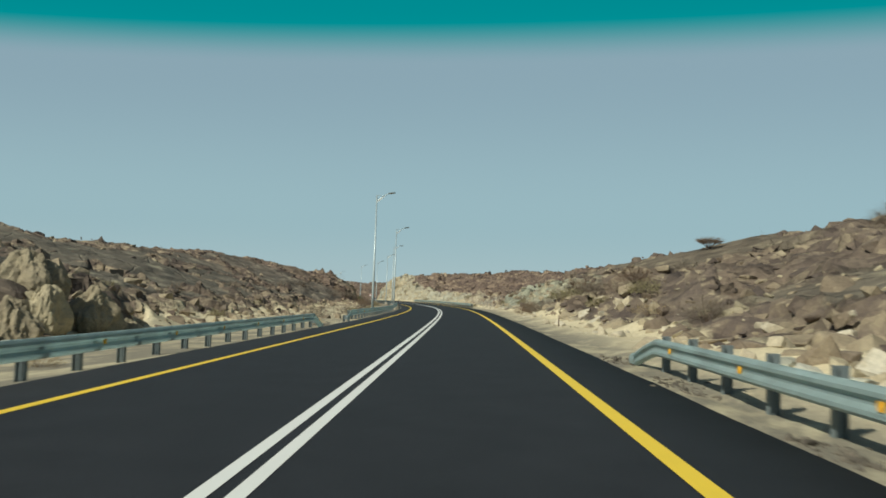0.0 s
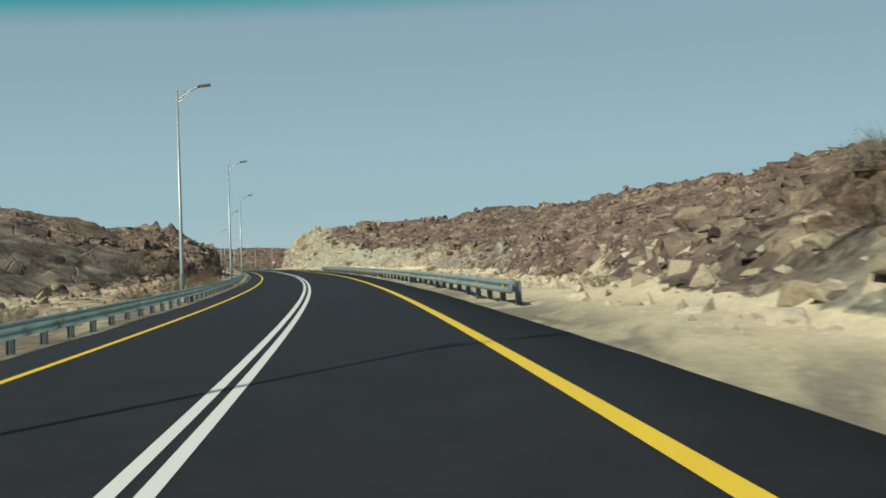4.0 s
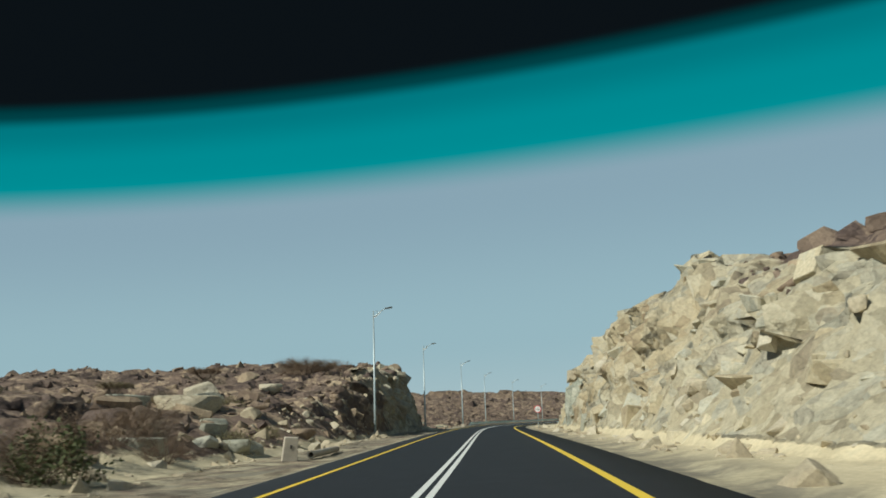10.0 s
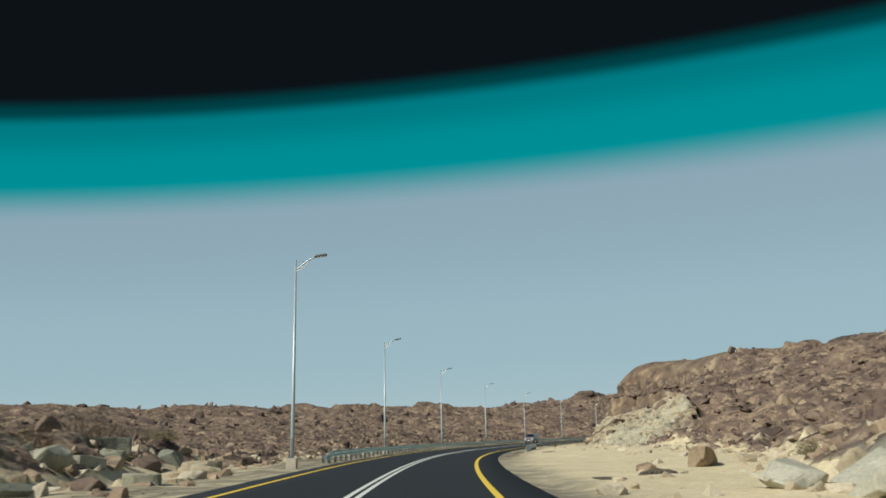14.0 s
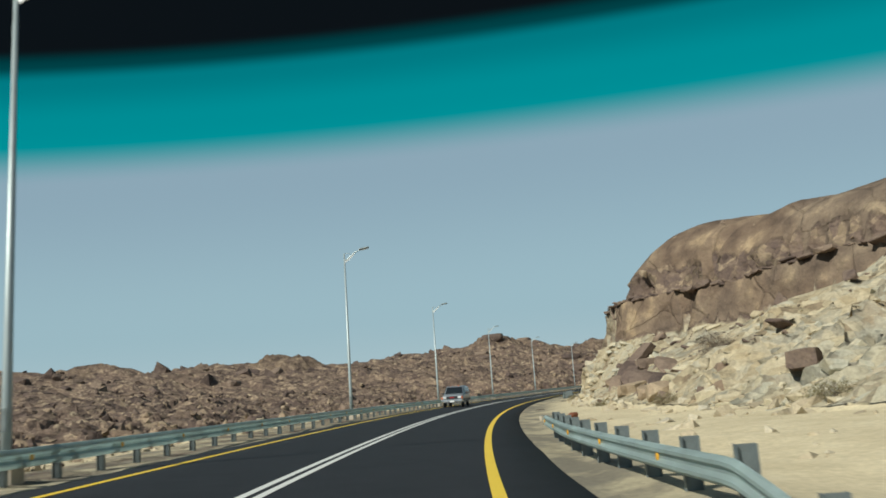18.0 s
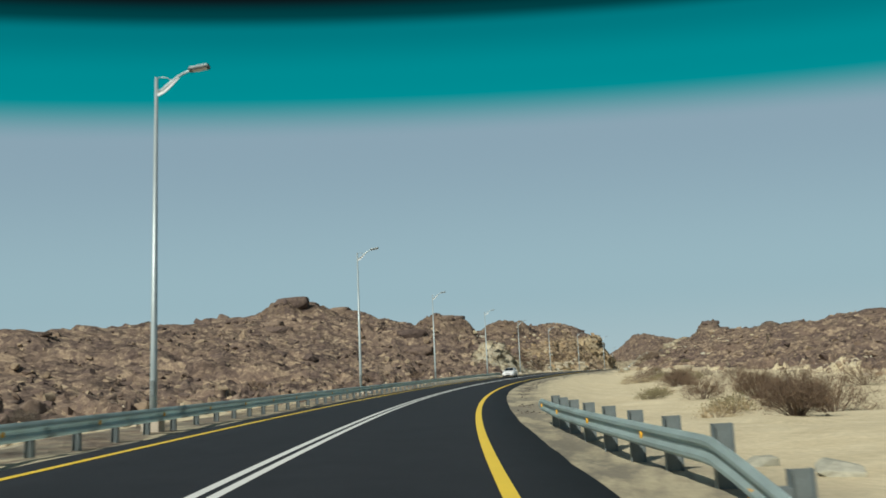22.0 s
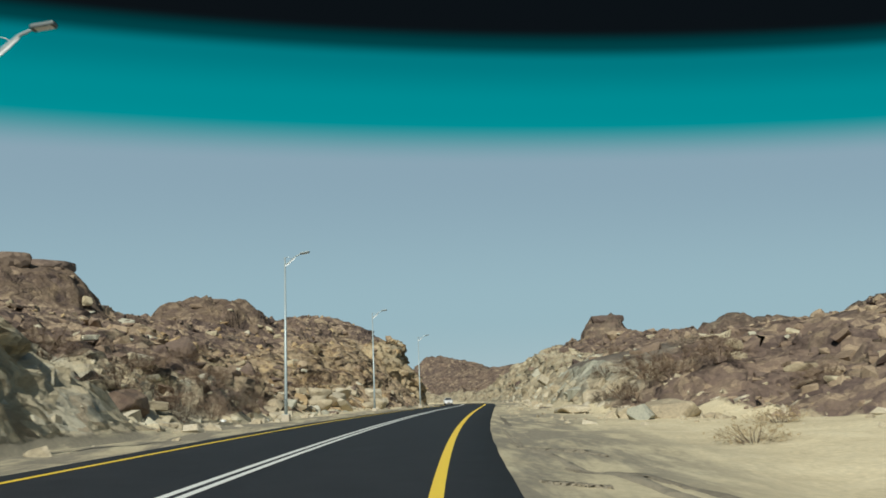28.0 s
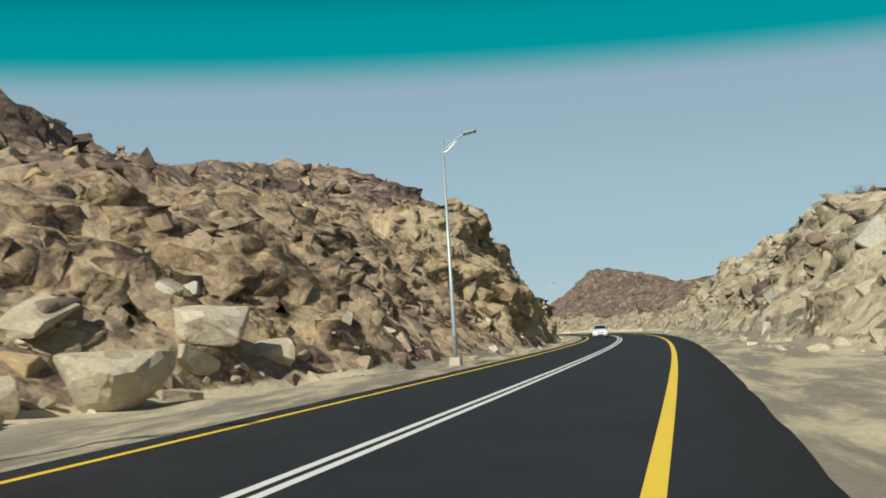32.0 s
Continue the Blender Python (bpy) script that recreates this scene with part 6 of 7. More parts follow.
BUSHES = [("brown", 268, -11, 1.8), ("brown", 272, -12.5, 1.9), ("grey", 266, -12.5, 1.7), ("brown", 276, -10.6, 1.4), ("grey", 280, -13, 1.5), ("brown", 263.5, -11.4, 1.6),
          ("brown", 176, -10.5, 1.7), ("grey", 168, -9.5, 1.2), ("brown", 183, -9.6, 1.4), ("brown", 190, -9.4, 1.3), ("olive", 172, -8.0, 0.8), ("grey", 160, -9.5, 1.3), ("brown", 152, -10.5, 1.4), ("olive", 145, -8.6, 0.8), ("grey", 132, -11, 1.5), ("olive", 110, -9, 0.9), ("grey", 92, -10.5, 1.4), ("olive", 78, -8.5, 0.9), ("grey", 62, -10, 1.2), ("brown", 204, -11.2, 1.6), ("brown", 201, -13.5, 1.9), ("leafy", 209.5, -9.8, 1.15), ("brown", 200.5, -10.1, 1.8), ("grey", 196, -13.6, 2.3), ("olive", 183, -8.2, 1.1), ("grass", 180, -7.6, 1.2), ("grass", 186, -8.4, 1.0), ("brown", 197, -16, 1.7), ("olive", 196, -10.2, 1.0), ("grey", 188, -17, 2.2), ("grey", 180, -24, 2.2), ("brown", 217, -10.2, 1.2),
          ("brown", 227, -8.6, 0.9), ("grey", 165, -27, 2.0), ("brown", 158, -31, 1.8), ("olive", 120, -18, 0.9), ("grey", 100, -26, 1.3), ("olive", 85, -20, 1.1), ("brown", 70, -24, 1.2), ("olive", 55, -16, 0.9),
          ("olive", 40, -18, 1.0), ("grass", 26, -8.2, 0.6), ("grass", 12, -7.0, 0.6),
          ("grey", 50, 23, 2.4), ("grey", 58, 19, 2.0), ("brown", 64, 12, 1.6), ("grey", 42, 26, 1.8), ("brown", 76, 13, 0.8), ("grey", 85, 14, 1.1), ("grey", 98, 14.5, 0.8), ("brown", 93, 10, 1.0), ("olive", 104, 9, 0.9),
          ("brown", 112, 11, 1.4), ("grey", 120, 17, 1.6), ("olive", 130, 12, 0.9), ("grey", 30, 24, 1.8), ("grey", 22, 30, 1.8), ("brown", 73, 8.6, 1.5), ("brown", 76, 8.9, 1.3), ("grey", 70, 8.9, 1.2), ("grey", 80, 9.4, 1.3), ("olive", 65, 10.2, 1.3), ("grass", 63, 11, 1.4), ("grass", 67, 11.4, 1.3), ("olive", 60, 10.6, 1.2), ("grey", 55, 11.4, 1.4), ("olive", 50, 11, 1.2), ("grass", 47, 10.4, 1.2), ("brown", 44, 11.8, 1.3), ("olive", 38, 11.2, 1.2), ("grass", 34, 10.5, 1.2), ("grey", 30, 12, 1.4), ("olive", 88, 9.6, 1.1),
          ("brown", 165, 22, 1.6), ("brown", 178, 26, 1.5), ("olive", 192, 24, 1.2), ("brown", 205, 27, 1.4), ("olive", 228, 24, 1.2), ("olive", 240, 25, 1.4), ("olive", 256, 15, 1.1), ("grey", 262, 20, 1.5),
          ("green", 268, -10.6, 1.4), ("brown", 276, -12.5, 1.7), ("brown", 281, -13.5, 1.8), ("olive", 285, -11, 1.2), ("olive", 293, -11.5, 1.0), ("grey", 300, -20, 1.5), ("brown", 322, -17, 1.6), ("grey", 327, -19, 1.5),
          ("brown", 337, -15, 1.4), ("olive", 300, -16, 1.0), ("grey", 315, -22, 1.4), ("brown", 262, -14, 1.3), ("olive", 371, -14, 1.4), ("grey", 366, -13, 1.5), ("brown", 374, -13.2, 1.3), ("grey", 383, -15.5, 1.6), ("brown", 389, -17, 1.5), ("olive", 380, -12.5, 0.9), ("grey", 398, -19, 1.6), ("olive", 362, -11.2, 1.0), ("grey", 378, -18, 1.3), ("olive", 395, -16, 1.0),
          ("olive", 377, 17, 1.0), ("olive", 470, 15, 1.0), ("olive", 487, 12.5, 0.9), ("grey", 493, 17, 1.6), ("olive", 500, 10, 0.7), ("olive", 535.6, 8.3, 0.7), ("olive", 530.5, 8.5, 0.9), ("olive", 528, 9.2, 0.6), ("brown", 548, 13, 1.4), ("grey", 505, 19, 1.5),
          ("wide", 576.5, 16.2, 1.9), ("wide", 594, 19.6, 1.8), ("grass", 584, 15.5, 1.5), ("olive", 588, 16.5, 1.4), ("grass", 579, 13.6, 1.2), ("brown", 590, 21, 2.2), ("brown", 583, 20, 2.4), ("olive", 605, 14.8, 1.3), ("brown", 606.5, 18.8, 2.0), ("brown", 598, 17.2, 1.6), ("olive", 610, 16, 1.1), ("wide", 633, 20.5, 1.9), ("grass", 647, 17.4, 1.6), ("grass", 649, 19.6, 1.5), ("olive", 650, 21.8, 1.5), ("grass", 645, 15.6, 1.2), ("brown", 630, 20, 2.2), ("grass", 615, 17, 1.3), ("olive", 634, 21, 1.4), ("brown", 650, 17.5, 1.7), ("olive", 657, 19.5, 1.3), ("grey", 646, 22, 1.7), ("brown", 668, 18.5, 1.8), ("olive", 677, 21, 1.4), ("brown", 663, 24, 1.9), ("grey", 684, 20, 1.6), ("brown", 694, 19.5, 1.7), ("grass", 655, 16, 1.0), ("grass", 672, 16, 1.0), ("brown", 640, 27, 2.4), ("olive", 652, 24, 1.5), ("brown", 606, 30, 2.0), ("grey", 660, 30, 1.8),
          ("olive", 585, 26, 1.6), ("grey", 672, 27, 1.5), ("olive", 690, 24, 1.3), ("grey", 705, 26, 1.5), ("olive", 712, 19, 1.2), ("grass", 716, 12.2, 1.4), ("grass", 722, 15, 1.3), ("brown", 736, 17, 1.8), ("brown", 745, 14.8, 2.4),
          ("brown", 739, 15.2, 2.2), ("brown", 730, 20, 1.7), ("grey", 752, 19, 1.7), ("olive", 726, 24, 1.2), ("brown", 768, 16, 1.4), ("brown", 742.5, 12.8, 1.3), ("brown", 741, 13.4, 1.5), ("grey", 744, 11.8, 1.0), ("brown", 748, 12.6, 1.2), ("brown", 739, -12.6, 1.3), ("grey", 745, -15, 1.4), ("brown", 748, -16.4, 1.5), ("olive", 742, -13.6, 1.1), ("brown", 753, -15.8, 1.3), ("grey", 750, -19, 1.5), ("olive", 756, -17, 1.1), ("brown", 760, -20, 1.5), ("grey", 766, -22, 1.4), ("brown", 735, -11.2, 1.2), ("olive", 733, -12, 1.0), ("brown", 830, 15, 1.5), ("brown", 820, 17, 1.3),
          ("brown", 730, -10, 1.7), ("brown", 726.5, -11, 1.9), ("grey", 728, -8.8, 1.1), ("brown", 733, -9.2, 1.5), ("grey", 739, -9.8, 1.5), ("brown", 743.5, -10.4, 1.6), ("brown", 723, -12.5, 2.0), ("brown", 737, -11, 1.8), ("brown", 734, -13, 1.6), ("grey", 741, -12, 1.4), ("brown", 757, -14.5, 1.6), ("brown", 764, -16, 1.4), ("brown", 783, -17, 1.5), ("brown", 790, -16.5, 1.7), ("brown", 812, -14, 1.3),
          ("brown", 797, -18, 1.5), ("grey", 800, -30, 1.8), ("olive", 706, -9, 0.9), ("brown", 668, -16, 1.5), ("brown", 655, -20, 1.5), ("brown", 628, -24, 1.4), ("olive", 645, -12, 0.8), ("grey", 590, -24, 1.3), ("olive", 560, -14, 0.8)]
for k, (kind, s, n, size) in enumerate(BUSHES):
    shrub(kind, s, n, size, k)


def acacia(s, n, size, seed, leaf_mat, label):
    """A flat-topped thorn tree: forked trunk, fanning limbs, a thin wide crown."""
    rng = np.random.default_rng(seed)
    tree = thing("acacia_tree", frame_at(s, n, ground_at(s, n) - (0.9 if size > 1.5 else 0.1)) @ Matrix.Scale(size, 4), label, "tree")
    limbs, twigs, tips = [], [], []
    trunk = tube([(0, 0, -0.3), (0.03, 0, 0.1), (0.0, 0.03, 0.3)], [0.14, 0.11, 0.08], 8)
    for k in range(17):
        a = 2.4 * k + rng.uniform(-0.2, 0.2)
        out = 0.35 + 1.55 * ((k + 0.5) / 17) ** 0.6
        end = np.array([out * math.cos(a), out * math.sin(a), rng.uniform(1.35, 1.6) - 0.12 * out])
        mid = end * [0.48, 0.48, 0.55] + rng.normal(0, 0.05, 3)
        tube([(0, 0.03, 0.2), mid, end], [0.045, 0.028, 0.012], 5, trunk)
        for _ in range(150):
            t = rng.uniform(0.25, 1)
            p = mid * (1 - t) + end * t
            q = p + np.array([math.cos(a), math.sin(a), 0]) * 0.15 + rng.normal(0, 0.2, 3) * [1, 1, 0.4] + [0, 0, 0.14]
            q[2] = min(q[2], 1.62 + rng.normal(0, 0.03))
            e = q + rng.normal(0, 0.16, 3) * [1, 1, 0.3] + [0, 0, 0.03]
            twigs.append(([p, q, e], 0.006))
            tips += [q, e]
    part("trunk", trunk, BARK, tree)
    tw = new("branchwork", stick_mesh("twigs", twigs, TWIG_BROWN))
    tw.parent = tree
    tips = np.array(tips)
    c = tips[rng.integers(0, len(tips), 15000)] + rng.normal(0, 0.11, (15000, 3)) * [1, 1, 0.5]
    cr = new("crown", leaf_mesh("crown", c, 0.02, rng, leaf_mat))
    cr.parent = tree


acacia(326.5, -16.6, 1.6, 31, LEAF_BROWN, "flat-topped leafless brown acacia on the rocky bank")
acacia(253, -15.4, 0.8, 32, LEAF_GREEN, "small dusty green acacia on the rocky bank")
acacia(250.5, -16.8, 0.8, 33, LEAF_BROWN, "bare grey acacia on the hill's edge")
acacia(305, -26, 0.7, 34, LEAF_OLIVE, "small thin acacia on the skyline")
acacia(75, 26, 0.75, 35, LEAF_BROWN, "bare wind-blown acacia on the ridge")
acacia(318, -24, 0.8, 36, LEAF_BROWN, "bare grey acacia among boulders")

# ---- single boulders ----
def boulder_mesh(seed, cuts=9, wear=0.05, stretch=(1, 0.8, 0.6)):
    """An angular block: a box split along joints, its edges chipped and worn."""
    rng = np.random.default_rng(seed)
    bm = bmesh.new()
    bmesh.ops.create_cube(bm, size=1.75)
    for _ in range(cuts):
        nrm = rng.normal(size=3)
        nrm /= np.linalg.norm(nrm)
        at = nrm * rng.uniform(0.62, 0.95)
        bmesh.ops.bisect_plane(bm, geom=bm.verts[:] + bm.edges[:] + bm.faces[:], plane_co=at, plane_no=nrm, clear_outer=True)
        bmesh.ops.holes_fill(bm, edges=[e for e in bm.edges if e.is_boundary], sides=0)
    bmesh.ops.bevel(bm, geom=bm.edges[:], offset=wear, segments=2, affect="EDGES", profile=0.6)
    bmesh.ops.triangulate(bm, faces=bm.faces[:])
    bmesh.ops.subdivide_edges(bm, edges=[e for e in bm.edges if e.calc_length() > 0.5], cuts=2)
    bmesh.ops.triangulate(bm, faces=bm.faces[:])
    for v in bm.verts:
        p = v.co.copy()
        k = 1 + noise.fractal(p * 2.0 + Vector((seed, 0, 0)), 0.8, 2.2, 4) * 0.035 + noise.noise(p * 0.9 + Vector((0, seed, 0))) * 0.06
        v.co = Vector([a * b for a, b in zip(p * k, stretch)])
    me = bpy.data.meshes.new("boulder")
    bm.to_mesh(me)
    bm.free()
    me.shade_flat()
    return me


BOULDER_SHAPES = [boulder_mesh(k, cu, we, st) for k, cu, we, st in ((1, 9, 0.05, (1, 0.75, 0.55)), (2, 10, 0.06, (1, 0.8, 0.7)), (3, 8, 0.04, (1, 0.6, 0.42)), (4, 11, 0.07, (1, 0.85, 0.6)), (5, 8, 0.04, (1, 0.5, 0.45)), (6, 8, 0.04, (1, 0.7, 0.24)), (7, 12, 0.16, (1, 0.75, 0.5)), (8, 14, 0.2, (1, 0.85, 0.72)), (9, 10, 0.14, (1, 0.62, 0.3)))]
ROCK_KINDS = {"pale": (ROCK_PALE, "pale tan boulder lying at the foot of the slope"), "grey": (ROCK_GREY, "grey broken boulder lying on the sand"), "dark": (ROCK_DARK, "dark weathered boulder on the hillside"),
              "green": (ROCK_GREEN, "green-grey broken block in the rocky slope"), "tan": (ROCK_MIXED, "tan and brown boulder on the slope")}
MADE = {}


def boulder(kind, s, n, size, shape, turn=0.0, tip=(0, 0), up=0.0, label=""):
    mat, text = ROCK_KINDS[kind]
    key = (kind, shape)
    if key not in MADE:
        MADE[key] = BOULDER_SHAPES[shape].copy()
        MADE[key].materials.append(mat)
    ob = new("boulder", MADE[key])
    ob.matrix_world = frame_at(s, n, ground_at(s, n) + up + size * 0.08, turn) @ pose(0, 0, 0, *tip) @ Matrix.Scale(size, 4)
    return tagged(ob, label or text, "boulder", "boulders beside the road")


BOULDERS = [
    # the pale heap beside the lamps near the end
    ("pale", 803.5, -11.4, 1.5, 3, 100, (0, 5)), ("pale", 806, -10.4, 0.9, 1, 10, (0, 0)), ("grey", 767, -11.5, 0.8, 1, 0, (10, 0)), ("pale", 769, -12.5, 0.9, 5, 90, (0, 0)), ("pale", 766, -14.2, 1.1, 0, 65, (0, 0)),
    ("pale", 764.5, -12.4, 0.9, 2, 140, (0, 0)), ("pale", 762, -11.6, 0.7, 4, 20, (0, 15)), ("grey", 759.5, -11.8, 0.8, 3, 60, (0, 0)), ("pale", 757, -12.2, 0.9, 1, 90, (0, 0)), ("pale", 754.5, -10.9, 0.7, 0, 10, (0, 0)),
    ("pale", 751.5, -11.3, 0.9, 3, 60, (0, 0)), ("pale", 749, -10.2, 0.6, 1, 30, (0, 0)), ("grey", 747.2, -11.2, 0.8, 2, 75, (0, 10)), ("grey", 777.5, -11.2, 0.5, 2, 30, (0, 10)), ("grey", 776.2, -11.0, 0.45, 4, 80, (0, 0)), ("pale", 775.2, -10.9, 0.5, 5, 10, (0, 12)),
    ("grey", 778.6, -10.9, 0.5, 5, 50, (10, 0)), ("pale", 774.0, -11.2, 0.45, 1, 0, (0, 0)), ("dark", 768.5, -9.9, 0.5, 3, 40, (0, 0)), ("pale", 793, -10.6, 0.9, 1, 20, (0, 0)), ("pale", 799.5, -10.2, 0.8, 2, 60, (0, 0)), ("pale", 801.5, -11, 1.0, 4, 90, (0, 20)),
    ("grey", 770, -11.0, 0.6, 1, 70, (0, 0)), ("pale", 760.5, -12.8, 0.8, 5, 120, (0, 15)), ("grey", 763.2, -10.7, 0.5, 4, 10, (0, 0)), ("pale", 756, -10.6, 0.5, 2, 40, (0, 0)), ("pale", 797.5, -13.4, 1.2, 5, 95, (10, -22)), ("pale", 794.5, -14.2, 1.3, 5, 80, (5, -20)),
    # near the left cut at the first pale face
    ("tan", 725, -10, 1.1, 1, 50, (0, 0)), ("pale", 727, -9.6, 0.6, 2, 20, (0, 0)),
    # white stones before the end on the other side
    ("pale", 733.5, 11.5, 1.0, 2, 80, (60, 0)), ("pale", 730.8, 13.2, 1.5, 3, 20, (0, 5)), ("grey", 729.5, 11.6, 0.8, 1, 70, (0, 25)), ("grey", 735.2, 12.4, 0.7, 4, 30, (0, 0)), ("pale", 709, 24, 2.0, 0, 40, (0, 0)), ("pale", 698, 27, 1.8, 3, 70, (0, 0)),
    ("pale", 745.5, 11.5, 0.9, 1, 0, (0, 0)), ("pale", 742, 9.6, 1.5, 5, 100, (0, 10)), ("grey", 787, 12.5, 1.6, 3, 40, (0, 0)), ("pale", 797, 11.6, 1.5, 2, 10, (0, 30)),
    # rocks by the start
    ("tan", 27.5, -13.6, 0.5, 1, 10, (0, 0)), ("grey", 26.6, -10.6, 0.35, 1, 10, (0, 0)), ("grey", 16.6, -10.2, 0.4, 3, 70, (0, 0)), ("grey", 22, -9.4, 0.35, 7, 20, (0, 0)), ("pale", 24.4, -8.8, 0.3, 6, 80, (0, 0)),
    ("pale", 18.2, 10.6, 0.55, 2, 30, (0, 20)), ("grey", 15.5, 9.6, 0.6, 5, 40, (0, 0)), ("grey", 13.2, 9.2, 0.45, 5, 80, (0, -12)), ("grey", 10.8, 9.0, 0.5, 8, 120, (0, 0)),
    ("green", 101, 9.4, 0.7, 1, 40, (0, -15)), ("green", 103, 9.6, 0.8, 3, 60, (10, -20)), ("green", 105.5, 10.0, 0.8, 4, 20, (0, -15)), ("green", 107.5, 10.4, 0.7, 2, 80, (0, -20)), ("tan", 104.5, 11.2, 0.7, 5, 100, (0, -20)), ("green", 98.5, 9.6, 0.8, 5, 10, (0, -25)),
    ("tan", 107, 12.0, 0.7, 3, 130, (0, 0)), ("dark", 109.5, 12.0, 0.7, 2, 30, (0, 0)), ("green", 96, 9.4, 0.8, 5, 50, (0, -20)), ("dark", 99.5, 8.4, 0.6, 5, 0, (0, 0)), ("dark", 94, 8.4, 0.6, 5, 60, (0, 0)), ("dark", 111.5, 12.2, 0.9, 1, 0, (0, 0)),
    # crest stones
    ("dark", 239.5, -16.4, 0.8, 7, 20, (0, 62), 0.1), ("tan", 240.5, -15.0, 0.75, 8, 60, (0, 66), 0.15), ("dark", 241.2, -14.4, 0.75, 7, 0, (0, 60)), ("dark", 239, -18.6, 0.5, 1, 0, (0, 0)), ("dark", 241.8, -13.4, 0.7, 3, 40, (0, 0)), ("dark", 241, -15.8, 0.8, 7, 30, (60, 0)), ("dark", 241.5, -15, 1.0, 1, 80, (60, 0)), ("dark", 243, -14.6, 0.9, 3, 10, (0, 0)),
    ("tan", 319, -20, 1.1, 1, 40, (0, 0)), ("tan", 323, -21, 0.9, 3, 20, (0, 0)), ("tan", 351, -11.4, 1.2, 1, 30, (20, 0)), ("tan", 346, -11.2, 1.0, 4, 80, (60, 0)),
    ("dark", 284, 17, 1.3, 1, 40, (0, 0)), ("dark", 287, 18.5, 1.5, 3, 70, (0, 0)), ("dark", 291, 18.5, 1.4, 0, 10, (0, 0)), ("dark", 281, 18, 1.3, 2, 60, (0, 0)), ("tan", 306, 13.4, 1.0, 1, 20, (0, 10)),
    # loose blocks near the sign and in the first sand flat
    ("tan", 382.2, 13.8, 1.4, 4, 70, (0, 14)), ("grey", 368, 12.4, 1.1, 6, 40, (20, 0)), ("grey", 366.5, 14.0, 1.2, 8, 20, (0, -25)), ("grey", 363.5, 12.6, 0.9, 2, 90, (0, 20)), ("tan", 381, 11.0, 0.6, 3, 0, (0, 0)), ("grey", 356, 11.8, 1.5, 4, 10, (70, 0)), ("grey", 351.5, 12.0, 1.6, 2, 80, (70, 0)),
    ("grey", 361, 13.0, 1.1, 3, 0, (0, 0)), ("pale", 380, -8.6, 1.25, 6, 90, (0, 0)), ("pale", 378.2, -7.9, 0.7, 7, 20, (0, 10)), ("pale", 375.5, -7.6, 0.65, 6, 60, (0, 0)), ("green", 371, -7.8, 0.7, 0, 10, (0, 0)), ("dark", 368, -8.3, 0.6, 3, 40, (0, 0)), ("green", 366, -9.4, 0.8, 4, 70, (20, 0)), ("pale", 383, -9.2, 0.6, 7, 0, (0, 0)), ("dark", 382.5, -12, 0.8, 1, 40, (0, 0)), ("green", 379.5, -12.6, 1.0, 3, 70, (0, 0)), ("green", 384, -14.5, 1.2, 0, 20, (0, 0)), ("grey", 376, -11.8, 0.8, 2, 60, (0, 0)), ("green", 388, -12.8, 0.9, 1, 100, (0, 0)),
    ("grey", 372, -11.6, 0.9, 3, 10, (0, 0)), ("tan", 391, -13.8, 0.8, 3, 50, (0, 0)),
    # flat grey stones behind the short rail
    ("grey", 554, 8.3, 0.5, 5, 70, (0, 0)), ("grey", 552.6, 9.0, 0.55, 5, 30, (0, 6)), ("grey", 555.4, 7.7, 0.3, 6, 0, (0, 0)),
    # the great slabs of the bluff
    ("dark", 513.2, 13.2, 1.5, 5, 60, (0, -38), 0.1), ("dark", 511.2, 12.2, 1.2, 5, 75, (0, -32), 0.0), ("dark", 516, 14.6, 1.7, 4, 40, (0, -40), 0.2), ("tan", 514.2, 12.0, 0.9, 3, 20, (0, -10)), ("dark", 508.5, 12.9, 1.5, 4, 70, (0, -35), 0.0), ("dark", 511, 14.6, 1.0, 2, 20, (70, 0), 0.2), ("dark", 502, 13.5, 2.0, 5, 90, (0, -14), 0.0), ("dark", 497, 14, 1.6, 5, 80, (0, -15), 0.0),
    ("dark", 505, 15.5, 1.5, 5, 100, (0, -22), 0.0), ("tan", 500, 12.2, 1.1, 0, 40, (0, -10)), ("tan", 494, 12.8, 1.0, 3, 60, (0, 0)),
    ("tan", 484, 14.6, 1.2, 5, 30, (0, -20)), ("dark", 478, 17, 1.4, 2, 60, (0, 0)), ("tan", 490, 12.8, 0.9, 1, 0, (0, 0)),
    # great weathered blocks crowning the ridges
    ("dark", 720, -64, 4.6, 7, 20, (0, 0), -1.7), ("dark", 726.5, -65, 4.4, 7, 100, (0, 5), -1.6), ("dark", 735.5, -67, 3.2, 7, 70, (0, -6), -1.4), ("dark", 741.5, -63, 3.0, 7, 10, (0, 0), -1.4),
    ("dark", 731, -68, 3.6, 7, 80, (0, 0), -1.3), ("dark", 771, -45, 3.4, 7, 40, (0, 0), -1.2), ("dark", 777, -43, 2.8, 7, 80, (0, 0), -0.9), ("tan", 783, -42, 3.2, 7, 10, (0, 0), -1.2), ("tan", 815, -37, 1.9, 7, 60, (0, 0), -0.7),
    ("dark", 844.5, 27.2, 3.0, 7, 30, (0, 0), -1.1), ("dark", 867, 32, 3.2, 7, 70, (0, 0), -1.2), ("tan", 840.5, 28, 1.8, 7, 0, (0, 0), -0.6), ("dark", 705, -60, 3.2, 7, 0, (0, 0), -1.2), ("dark", 698, -55, 3.0, 7, 60, (0, 0), -1.1),
    ("dark", 711, -31, 3.2, 7, 40, (0, 0), -1.2), ("dark", 716, -36, 3.4, 7, 90, (0, 0), -1.2), ("dark", 704, -26, 2.6, 7, 10, (0, 0), -0.9),
    # pale blocks on the rocky bank
